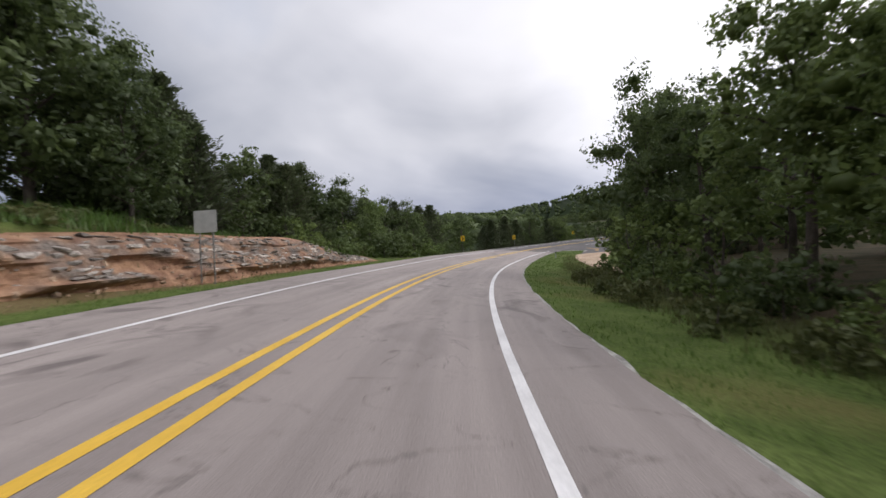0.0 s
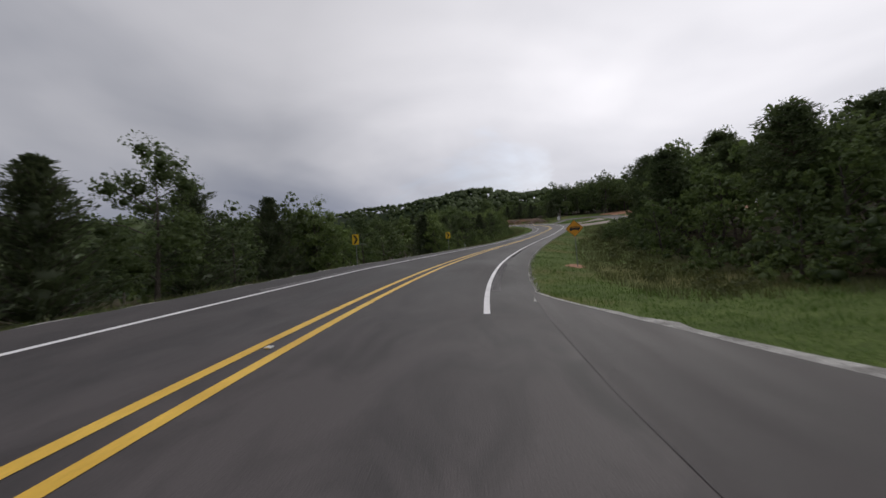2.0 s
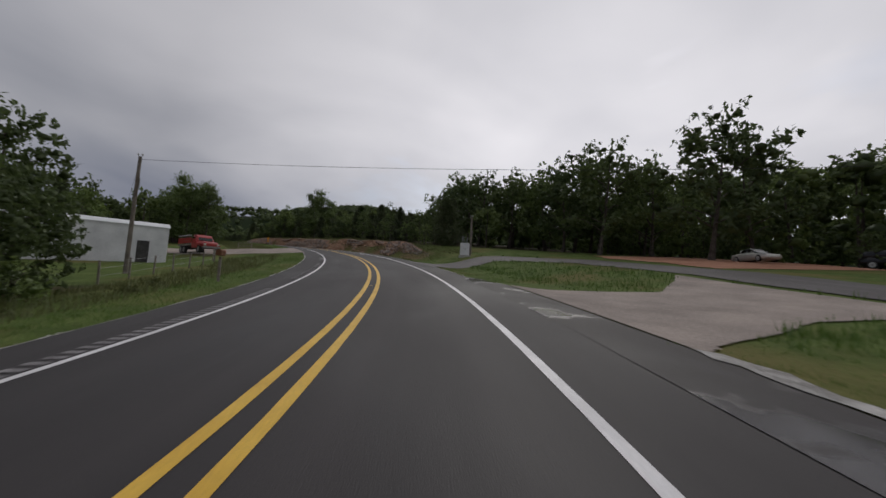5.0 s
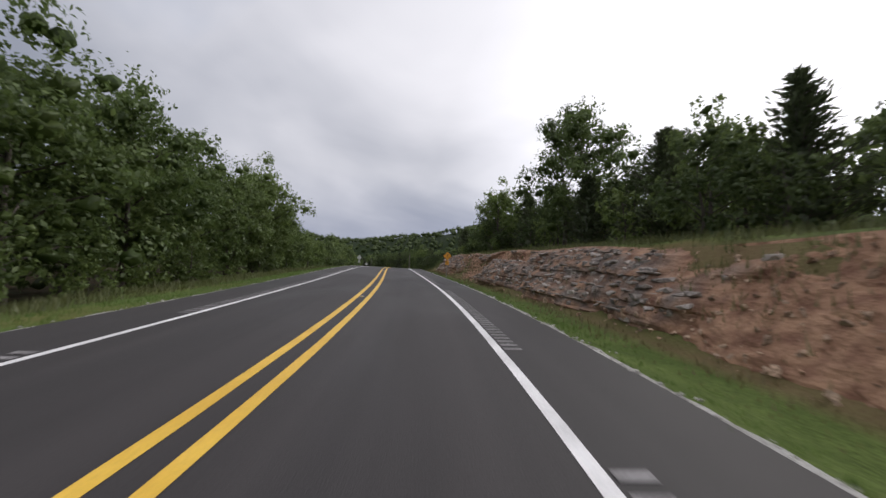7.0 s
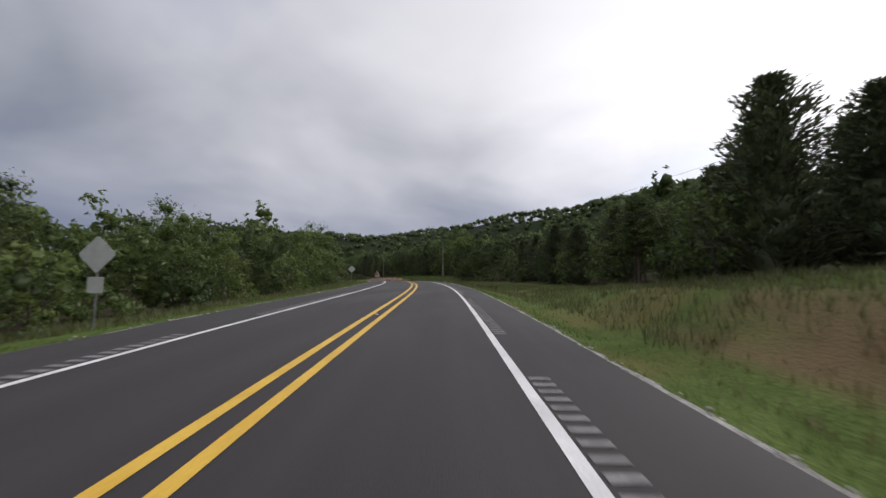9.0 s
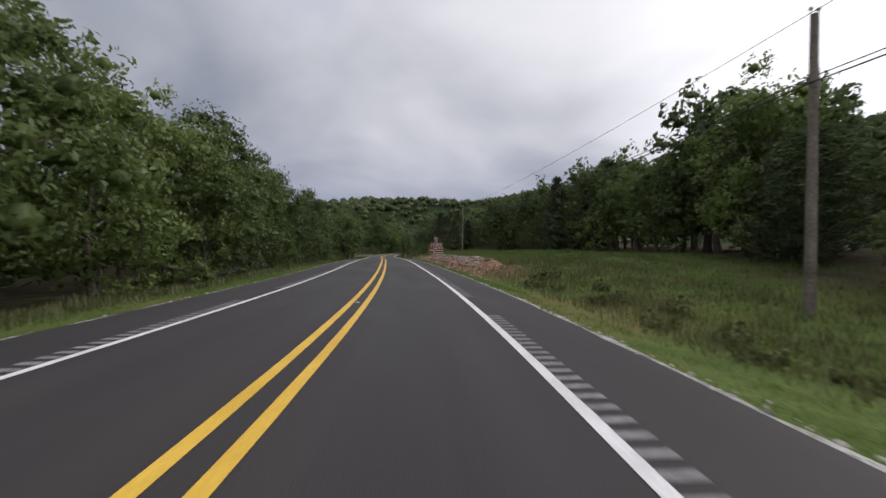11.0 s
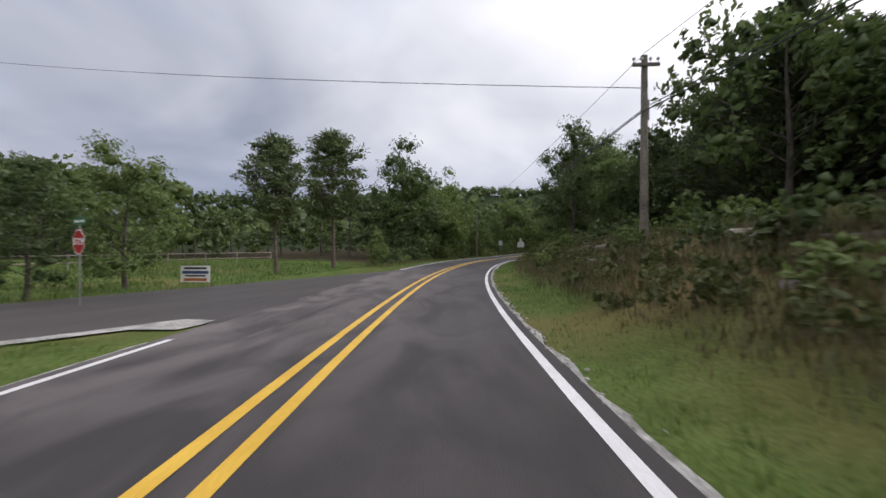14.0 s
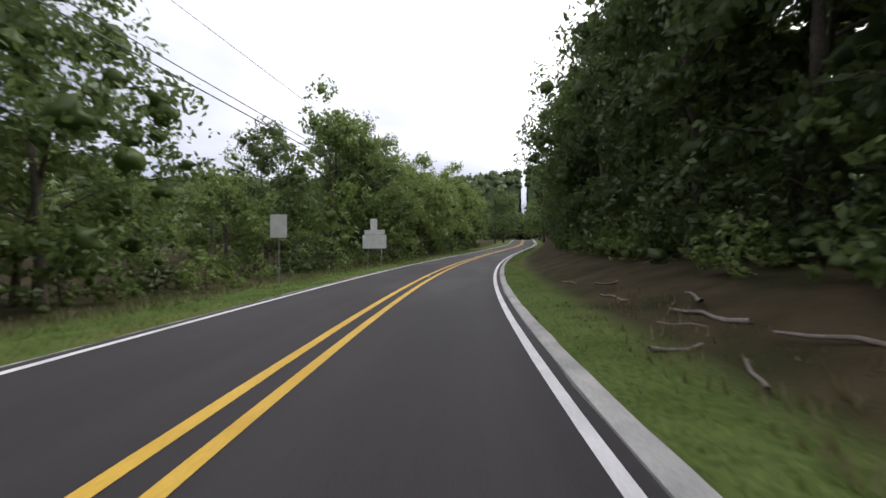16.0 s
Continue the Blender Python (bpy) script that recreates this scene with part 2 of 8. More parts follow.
    # thin bright cloud towards the sun
    glow = ramp(math_node("ADD", math_node("MULTIPLY", x, 0.92), math_node("MULTIPLY", y, 0.39)), [(0.50, 0.0), (1.0, 1.0)])
    lit = N("ShaderNodeVectorMath")
    lit.operation = "SCALE"
    L(colour, lit.inputs[0])
    L(math_node("ADD", math_node("MULTIPLY", glow, 0.48), 1.0), lit.inputs["Scale"])
    colour = lit.outputs[0]
    bg = N("ShaderNodeBackground")
    L(colour, bg.inputs[0])
    bg.inputs[1].default_value = 1.0
    L(bg.outputs[0], N("ShaderNodeOutputWorld").inputs[0])


make_world()
sun = new("sun", bpy.data.lights.new("sun", "SUN"))
sun.data.energy, sun.data.angle, sun.data.color = 0.95, radians(25), (1.0, 0.96, 0.9)
sun.matrix_world = look((math.sin(SUN_AZ) * 400, math.cos(SUN_AZ) * 400, math.tan(SUN_EL) * 400), (0, 0, 0))


# ---- materials ----
def material(name, c1, c2, scale=2.0, fine=40.0, rough=0.85, bump=0.3, metal=0.0, detail=0.5, coord="Object",
             per_object=0.0, per_island=0.0, spec=0.5, bump_scale=None):
    """Two colours mixed by a coarse noise, broken up by a fine one that also gives relief."""
    m = bpy.data.materials.new(name)
    m.use_nodes = True
    nt = m.node_tree
    N, L = nt.nodes.new, nt.links.new
    p = nt.nodes["Principled BSDF"]
    if coord == "World":
        co = N("ShaderNodeNewGeometry").outputs["Position"]
    else:
        co = N("ShaderNodeTexCoord").outputs[coord]
    n1, n2 = N("ShaderNodeTexNoise"), N("ShaderNodeTexNoise")
    for n, s, d in ((n1, scale, 4), (n2, fine, 3)):
        L(co, n.inputs["Vector"])
        n.inputs["Scale"].default_value, n.inputs["Detail"].default_value = s, d
    r = N("ShaderNodeValToRGB")
    r.color_ramp.elements[0].position, r.color_ramp.elements[0].color = 0.32, (*c1, 1)
    r.color_ramp.elements[1].position, r.color_ramp.elements[1].color = 0.68, (*c2, 1)
    L(n1.outputs[0], r.inputs[0])
    v = N("ShaderNodeMapRange")
    v.inputs["From Min"].default_value, v.inputs["From Max"].default_value = 0.25, 0.75
    v.inputs["To Min"].default_value, v.inputs["To Max"].default_value = 1 - detail * 0.6, 1 + detail * 0.6
    L(n2.outputs[0], v.inputs["Value"])
    value = v.outputs[0]
    for amount, source in ((per_object, "ObjectInfo"), (per_island, "NewGeometry")):
        if amount:
            i = N("ShaderNode" + source)
            k = N("ShaderNodeMapRange")
            k.inputs["To Min"].default_value, k.inputs["To Max"].default_value = 1 - amount, 1 + amount
            L(i.outputs["Random" if source == "ObjectInfo" else "Random Per Island"], k.inputs["Value"])
            q = N("ShaderNodeMath")
            q.operation = "MULTIPLY"
            L(value, q.inputs[0]), L(k.outputs[0], q.inputs[1])
            value = q.outputs[0]
    s = N("ShaderNodeVectorMath")
    s.operation = "SCALE"
    L(r.outputs[0], s.inputs[0]), L(value, s.inputs["Scale"])
    L(s.outputs[0], p.inputs["Base Color"])
    p.inputs["Roughness"].default_value, p.inputs["Metallic"].default_value = rough, metal
    p.inputs["Specular IOR Level"].default_value = spec
    if bump:
        b = N("ShaderNodeBump")
        b.inputs["Strength"].default_value, b.inputs["Distance"].default_value = bump, bump_scale or 1.0 / fine
        L(n2.outputs[0], b.inputs["Height"]), L(b.outputs[0], p.inputs["Normal"])
    return m


def leaf_material(name, c1, c2, through=0.3):
    """Leaves: each one a little different, with some light coming through."""
    m = bpy.data.materials.new(name)
    m.use_nodes = True
    nt = m.node_tree
    nt.nodes.clear()
    N, L = nt.nodes.new, nt.links.new
    info, geo = N("ShaderNodeObjectInfo"), N("ShaderNodeNewGeometry")
    mixer = N("ShaderNodeMix")
    mixer.data_type = "RGBA"
    add = N("ShaderNodeMath")
    add.operation = "MULTIPLY_ADD"
    L(info.outputs["Random"], add.inputs[0])
    add.inputs[1].default_value = 0.5
    half = N("ShaderNodeMath")
    half.operation = "MULTIPLY"
    L(geo.outputs["Random Per Island"], half.inputs[0])
    half.inputs[1].default_value = 0.5
    L(half.outputs[0], add.inputs[2])
    L(add.outputs[0], mixer.inputs[0])
    mixer.inputs[6].default_value, mixer.inputs[7].default_value = (*c1, 1), (*c2, 1)
    d, t, g, mx, my = (N("ShaderNode" + k) for k in ("BsdfDiffuse", "BsdfTranslucent", "BsdfGlossy", "MixShader", "MixShader"))
    for n in (d, t):
        L(mixer.outputs[2], n.inputs["Color"])
    g.inputs["Roughness"].default_value, g.inputs["Color"].default_value = 0.45, (0.8, 0.85, 0.8, 1)
    mx.inputs[0].default_value, my.inputs[0].default_value = through, 0.03
    L(d.outputs[0], mx.inputs[1]), L(t.outputs[0], mx.inputs[2])
    L(mx.outputs[0], my.inputs[1]), L(g.outputs[0], my.inputs[2])
    L(my.outputs[0], N("ShaderNodeOutputMaterial").inputs[0])
    return m


def plain(name, c, rough=0.5, metal=0.0, wear=0.25):
    return material(name, tuple(v * (1 - wear) for v in c), c, 3.0, 60.0, rough, 0.05, metal, wear)


MOUTH = 533.0      # metres along the road to the side road on the left


def road_material(name, dark, light, grain, streak, dusty=False, worn=False, wet=False):
    """Asphalt, with stone grain, long streaks in the direction of travel and lighter wheel paths. UV: metres across, metres along."""
    m = bpy.data.materials.new(name)
    m.use_nodes = True
    nt = m.node_tree
    N, L = nt.nodes.new, nt.links.new
    p = nt.nodes["Principled BSDF"]
    uv = N("ShaderNodeNewGeometry").outputs["Position"] if wet else N("ShaderNodeTexCoord").outputs["UV"]

    def noise(sx, sy, detail=3.0, dist=0.0):
        mp, n = N("ShaderNodeMapping"), N("ShaderNodeTexNoise")
        mp.inputs["Scale"].default_value = (sx, sy, 1)
        L(uv, mp.inputs[0]), L(mp.outputs[0], n.inputs["Vector"])
        n.inputs["Scale"].default_value, n.inputs["Detail"].default_value = 1.0, detail
        n.inputs["Distortion"].default_value = dist
        return n.outputs[0]

    def span(v, lo, hi, a, b):
        r = N("ShaderNodeMapRange")
        for i, k in enumerate((lo, hi, a, b)):
            r.inputs[i + 1].default_value = k
        L(v, r.inputs[0])
        return r.outputs[0]

    def two(op, a, b):
        n = N("ShaderNodeMath")
        n.operation = op
        for i, v in enumerate((a, b)):
            if isinstance(v, float):
                n.inputs[i].default_value = v
            else:
                L(v, n.inputs[i])
        return n.outputs[0]

    sep = N("ShaderNodeSeparateXYZ")
    L(uv, sep.inputs[0])
    # wheel paths about 0.85 m either side of each lane's middle
    lane = two("ABSOLUTE", two("SUBTRACT", two("ABSOLUTE", sep.outputs[0], 0.0), 1.65), 0.0)
    path = span(two("ABSOLUTE", two("SUBTRACT", lane, 0.85), 0.0), 0.0, 0.5, 1.0, 0.0)
    blotch = span(noise(0.35, 0.12, 4.0, 0.4), 0.3, 0.7, 0.0, 1.0)
    long = span(noise(3.0, 0.10, 3.0), 0.3, 0.7, 0.0, 1.0)
    f = two("ADD", two("MULTIPLY", blotch, 0.45), two("ADD", two("MULTIPLY", long, streak), two("MULTIPLY", path, 0.22)))
    r = N("ShaderNodeMix")
    r.data_type = "RGBA"
    L(f, r.inputs[0])
    r.inputs[6].default_value, r.inputs[7].default_value = (*dark, 1), (*light, 1)
    colour = r.outputs[2]
    if dusty:
        # mud and dust carried onto the lane by the side road
        d = N("ShaderNodeMix")
        d.data_type = "RGBA"
        where = two("MULTIPLY", span(sep.outputs[0], -3.6, 1.6, 0.55, 0.75), span(sep.outputs[1], 66.0, 92.0, 1.0, 0.0))
        mouth = two("MULTIPLY", span(two("ABSOLUTE", two("SUBTRACT", sep.outputs[1], MOUTH), 0.0), 8.0, 20.0, 1.0, 0.0), span(sep.outputs[0], -3.5, 3.0, 1.0, 0.25))
        where = two("ADD", where, mouth)
        L(two("MULTIPLY", where, span(noise(0.9, 0.35, 5.0, 1.2), 0.35, 0.6, 0.15, 1.0)), d.inputs[0])
        L(colour, d.inputs[6])
        d.inputs[7].default_value = (0.15, 0.130, 0.130, 1)
        colour = d.outputs[2]
    if worn:
        # dark tyre scuffs and rubbed-in dirt, and thin cracks across the lanes
        scuff = two("MULTIPLY", span(noise(0.9, 0.45, 6.0, 1.6), 0.52, 0.66, 0.0, 1.0), span(noise(0.25, 0.07, 2.0), 0.42, 0.6, 0.0, 0.75))
        crack = span(two("ABSOLUTE", two("SUBTRACT", noise(0.5, 0.8, 5.0, 0.8), 0.5), 0.0), 0.0, 0.006, 0.6, 0.0)
        w = N("ShaderNodeMix")
        w.data_type = "RGBA"
        L(two("MAXIMUM", scuff, crack), w.inputs[0]), L(colour, w.inputs[6])
        w.inputs[7].default_value = (0.085, 0.070, 0.070, 1)
        colour = w.outputs[2]
    g = noise(70.0, 45.0, 2.0)
    s = N("ShaderNodeVectorMath")
    s.operation = "SCALE"
    L(colour, s.inputs[0]), L(span(g, 0.25, 0.75, 1 - grain, 1 + grain), s.inputs["Scale"])
    L(s.outputs[0], p.inputs["Base Color"])
    rough = span(blotch, 0.0, 1.0, 0.62, 0.8)
    if wet:
        # shallow puddles and a muddy film between them
        pool = span(noise(0.32, 0.32, 4.0, 0.6), 0.52, 0.58, 0.0, 1.0)
        rough = two("SUBTRACT", rough, two("MULTIPLY", pool, 0.56))
    L(rough, p.inputs["Roughness"])
    p.inputs["Specular IOR Level"].default_value = 0.35
    b = N("ShaderNodeBump")
    b.inputs["Strength"].default_value, b.inputs["Distance"].default_value = 0.35, 0.01
    L(g, b.inputs["Height"]), L(b.outputs[0], p.inputs["Normal"])
    return m


OLD_ASPHALT = road_material("worn_grey_asphalt", (0.20, 0.172, 0.165), (0.385, 0.336, 0.322), 0.30, 0.35, worn=True)
NEW_ASPHALT = road_material("dark_asphalt", (0.024, 0.0215, 0.0225), (0.049, 0.0435, 0.0445), 0.35, 0.25, dusty=True)
SIDE_ASPHALT = road_material("side_asphalt", (0.042, 0.037, 0.038), (0.085, 0.075, 0.075), 0.30, 0.2)
YELLOW = material("yellow_road_paint", (0.62, 0.37, 0.035), (0.74, 0.47, 0.06), 1.2, 30, 0.6, 0.2, detail=0.25, coord="World")
WHITE = material("white_road_paint", (0.60, 0.59, 0.60), (0.78, 0.77, 0.78), 1.2, 30, 0.6, 0.2, detail=0.25, coord="World")
GROOVE = material("milled_asphalt", (0.13, 0.122, 0.125), (0.25, 0.24, 0.245), 4.0, 90, 0.9, 0.6, detail=0.9, coord="World")
CRUMBLE = material("pale_gravel_edge", (0.22, 0.21, 0.20), (0.46, 0.45, 0.43), 2.5, 22, 0.95, 0.9, detail=0.8, coord="World")
CONCRETE = material("kerb_concrete", (0.30, 0.30, 0.29), (0.46, 0.45, 0.43), 1.5, 30, 0.9, 0.4, detail=0.35, coord="World")
GRAVEL = material("tan_gravel", (0.36, 0.25, 0.17), (0.52, 0.40, 0.29), 0.5, 18, 0.95, 0.6, detail=0.5, coord="World")
RED_DIRT = material("red_dirt", (0.30, 0.135, 0.075), (0.42, 0.22, 0.14), 0.35, 9, 0.95, 0.5, detail=0.5, coord="World")

# ---- the road's line ----
TURN = [-16.041, -17.584, -17.342, -13.807, -16.970, -19.770, -11.510, -1.065, 2.245, 5.795, 16.014, 18.313, 19.817, 18.850, 13.987, 6.123, -0.996, -4.268, -2.936, 3.003, 10.244, 14.980, 12.287, 4.903, 0.730, 1.578, 1.884, -1.312, -7.281, -13.408, -12.516, -10.072, -11.583, -12.420, -9.491, -5.003, 0.003, 5.098, 10.191]
GRADE = [0.0211, 0.0139, 0.0227, 0.0308, 0.0316, 0.0508, 0.0634, 0.0722, 0.0872, 0.0877, 0.0901, 0.1042, 0.1060, 0.0934, 0.0773, 0.0655, 0.0649, 0.0497, 0.0337, 0.0228, 0.0180, 0.0104, -0.0077, -0.0061, -0.0004, -0.0159, -0.0233, -0.0150, -0.0141, 0.0039, 0.0059, -0.0011, 0.0078, 0.0222, 0.0315, 0.0390, 0.0452, 0.0501, 0.0540]
BANK = [-0.0751, -0.0948, -0.1176, -0.0963, -0.0931, -0.1071, -0.0552, 0.0012, 0.0266, 0.0447, 0.0554, 0.0443, 0.0348, 0.0245, 0.0174, 0.0122, 0.0028, -0.0031, -0.0088, -0.0136, -0.0165, -0.0097, 0.0012, 0.0010, -0.0072, -0.0031, 0.0070, 0.0171, 0.0146, 0.0010, -0.0161, -0.0225, -0.0228, -0.0155, -0.0058, -0.0011, 0.0003, 0.0006, 0.0006]
PACE = [38.082, 38.044, 37.917, 37.700, 38.752, 37.768, 37.231, 36.784, 36.554, 36.409, 36.315, 36.078, 35.633, 35.354, 35.001, 34.756, 34.781, 34.965, 35.114, 35.185]
LANE, HALF_GAP, STEP = 3.226, 0.22, 0.05      # edge line and yellow lines from the middle; stations are seconds of drive


def road_line():
    """Stations from -6 to 26: middle of the road, unit vector to the right, bank and metres along."""
    us = np.arange(-6, 26 + STEP / 2, STEP)
    k5, k1 = np.arange(len(TURN)) * 0.5, np.arange(len(PACE)) * 1.0
    turn = np.radians(np.interp(us, k5, TURN))
    turn[us < 0] *= np.clip(1 + us[us < 0] / 3, 0, 1)
    turn[us > 19] = 0
    grade, bank, pace = np.interp(us, k5, GRADE), np.interp(us, k5, BANK), np.interp(us, k1, PACE)
    grade[us > 20] = 0.03
    add = lambda v: np.concatenate([np.zeros((1, *v.shape[1:])), np.cumsum((v[1:] + v[:-1]) / 2 * STEP, 0)])
    zero = np.argmin(abs(us))
    head = add(turn)
    head -= head[zero]
    way = np.stack([-np.sin(head), np.cos(head), grade], -1) * pace[:, None]
    mid, along = add(way), add(pace)
    mid -= mid[zero]
    along -= along[zero]
    wide = np.convolve(np.pad(head, 140, mode="edge"), np.ones(281) / 281, "valid")
    for _ in range(2):
        wide = np.convolve(np.pad(wide, 90, mode="edge"), np.ones(181) / 181, "valid")
    return us, mid, head, wide, bank, along


US, MID, HEAD, WIDE, BANKS, ALONG = road_line()


def lerp(u, a):
    return np.interp(u, US, a)


# asphalt edge from the middle of the road, right and left, by station
EDGE_U = [-6, 0, 1.2, 1.5, 2.4, 3.0, 5.0, 7.5, 11.5, 12.0, 12.5, 13.0, 13.6, 16, 26]
EDGE_R = [4.8, 4.8, 4.5, 4.3, 4.8, 4.9, 4.9, 4.95, 4.95, 4.9, 4.3, 3.65, 3.5, 3.45, 3.45]
EDGE_L = [5.1, 5.1, 4.9, 4.9, 4.7, 4.7, 4.75, 5.0, 5.2, 5.1, 4.4, 3.6, 3.5, 3.5, 3.5]
# the ground beside it: station, then four pairs of (offset, height over the asphalt edge), then the slope further out
RIGHT = [
    (-6, 6.5, -.3, 9, -.6, 14, -.4, 20, 0, .02), (0.5, 6.5, -.3, 9, -.5, 14, -.4, 20, 0, .02), (1.2, 7, -.1, 9, -.05, 13, -.1, 20, 0, .05),
    (2.1, 7, -.1, 9, -.1, 13, .1, 20, .6, .08), (2.6, 6.5, -.2, 9, -.6, 13, -.9, 20, 0, .10), (3.5, 6.5, -.3, 9.5, -1, 14, -1.2, 22, -.2, .06),
    (4.2, 6.5, -.25, 10, -.6, 15, -.3, 25, .2, .01), (4.6, 6.5, -.1, 10, -.05, 15, .1, 25, .3, .01), (5.4, 7, -.05, 10, .05, 15, .4, 25, 1.2, .04),
    (5.9, 7, -.1, 9, .2, 12, .8, 25, 1.9, .06), (6.4, 6.3, -.3, 7.6, 0, 9.4, 1.4, 14, 2.1, .05), (7.2, 6.3, -.35, 8.0, -.3, 9.9, 2.4, 14, 3.0, .08),
    (8.4, 6.3, -.35, 8.0, -.3, 9.9, 2.2, 14, 2.8, .08), (9.2, 6.3, -.3, 7.8, .1, 9.4, 1.2, 14, 2, .06), (10, 6.5, -.3, 9, -.6, 13, -.2, 22, .4, .05),
    (11.2, 6.5, -.3, 9, -.7, 13, -.4, 22, .4, .05), (11.7, 6.4, -.3, 7.6, 0, 9.2, .6, 16, 1.2, .03), (12.1, 6.2, -.35, 7.0, -.15, 8.8, .8, 16, 1.35, .03),
    (12.9, 5.8, -.3, 7, -.05, 9, .75, 15, 1.3, .04), (13.2, 5.3, -.2, 6.6, 0, 9.5, .8, 14, 1.3, .05), (13.8, 4.6, -.1, 5.4, .1, 8, 1.7, 13, 2.4, .1),
    (14.4, 4.5, -.05, 5.2, .15, 8.5, 2, 13, 3, .2), (15.2, 4.5, .05, 5.2, .15, 8, 1.6, 13, 2.6, .2), (16, 4.6, .1, 5.5, .1, 8, .9, 13, 1.9, .2), (26, 4.6, .1, 5.5, .1, 8, .9, 13, 1.9, .2)]
LEFT = [
    (-6, 6, -.1, 8.2, 0, 9.6, 2.5, 14, 3.4, .12), (0.2, 6, -.1, 8.2, 0, 9.6, 2.3, 14, 3.2, .12), (0.75, 6, -.1, 8.4, 0, 10, .9, 14, 1.2, .05),
    (1.1, 6, -.1, 8, -.1, 11, -.2, 16, -.3, 0), (1.6, 6, -.15, 8, -.4, 12, -.8, 18, -1, -.01), (2.5, 6, -.2, 8, -.5, 12, -1.2, 18, -2, -.03),
    (3.5, 6, -.2, 8, -.4, 11, -1, 18, -2, -.03), (4.5, 6, -.2, 8, -.4, 12, -1.2, 18, -1.8, -.02), (5.5, 6, -.1, 9, -.5, 13, -1.1, 18, -1.5, -.01),
    (6.3, 6, -.2, 9, -.7, 13, -1.5, 18, -2.1, -.02), (7, 6.5, -.2, 9, -.5, 13, -1.1, 18, -1.6, -.02), (10, 6.5, -.2, 9, -.6, 13, -1, 18, -1.4, -.02),
    (12, 6.5, -.2, 9, -.5, 13, -.9, 18, -1.2, -.02), (13, 5, -.2, 7, -.4, 12, -.4, 18, -.4, 0), (14.2, 5, -.05, 8, 0, 12, 0, 18, .1, .01),
    (15, 5, -.1, 7, -.2, 12, -.2, 18, 0, .01), (16, 5, -.1, 7, -.3, 12, -.3, 18, 0, .03), (26, 5, -.1, 7, -.3, 12, -.3, 18, 0, .03)]


def smooth(v, a, b):
    f = min(1, max(0, (v - a) / (b - a)))
    return f * f * (3 - 2 * f)


def plan(u, o):
    """The place in the plan of a station and an offset to the right. Far out the offsets fan along the valley's line."""
    ux = min(max(u, US[0]), US[-1])
    x, y = lerp(ux, MID[:, 0]), lerp(ux, MID[:, 1])
    h, w = lerp(ux, HEAD), lerp(ux, WIDE)
    over = (u - ux) * 38.0
    x, y = x - math.sin(h) * over, y + math.cos(h) * over
    near = max(-45, min(45, o))
    x, y = x + math.cos(h) * near, y + math.sin(h) * near
    return x + math.cos(w) * (o - near), y + math.sin(w) * (o - near)


def hills(x, y):
    """Height of the wooded ridges round the valley."""
    z = 20 + 24 * noise.fractal(Vector((x / 420 + 3.3, y / 420 + 0.7, 0)), 0.8, 2.0, 3)
    for cx, cy, r, h in ((390, 760, 230, 92), (-40, 900, 170, 32), (230, 980, 150, 26), (330, 330, 170, 24), (-220, 560, 190, -45)):
        z += h * math.exp(-((x - cx) ** 2 + (y - cy) ** 2) / (r * r))
    return max(-6, z)


def height(u, o):
    """Ground level at a station and an offset to the right."""
    ux = min(max(u, US[0]), US[-1])
    side, rows = (EDGE_R, RIGHT) if o >= 0 else (EDGE_L, LEFT)
    edge, d = np.interp(ux, EDGE_U, side), abs(o)
    z0, b = lerp(ux, MID[:, 2]), lerp(ux, BANKS)
    if d <= edge:
        return z0 + o * b
    i = max(0, min(len(rows) - 2, next((k for k, r in enumerate(rows) if r[0] > ux), len(rows)) - 1))
    f = (ux - rows[i][0]) / (rows[i + 1][0] - rows[i][0])
    r = [p + (q - p) * f for p, q in zip(rows[i], rows[i + 1])]
    xs, zs = [edge, r[1], r[3], r[5], r[7], 60], [-0.03, r[2], r[4], r[6], r[8], r[8] + r[9] * (60 - r[7])]
    z = z0 + math.copysign(edge, o) * b + np.interp(min(d, 60), xs, zs)
    x, y = plan(u, o)
    calm = .25 if (o > 0 and 3.9 < ux < 6.2) or (o < 0 and 13.4 < ux < 15) or (o > 0 and .7 < ux < 2.3) else 1.0
    z += 0.10 * calm * smooth(d, edge + .4, edge + 4) * noise.noise(Vector((x * .35, y * .35, 0))) + 0.35 * calm * smooth(d, 12, 40) * noise.noise(Vector((x * .06, y * .06, 3)))
    if d > 55:
        z += smooth(d, 55, 420) * (hills(x, y) + 10 - max(0, z - 14) * .4) * (1 - smooth(u, 21, 31))
    if u > 21:
        z += smooth(u, 21, 31) * (hills(x, y) + 14)
    return z


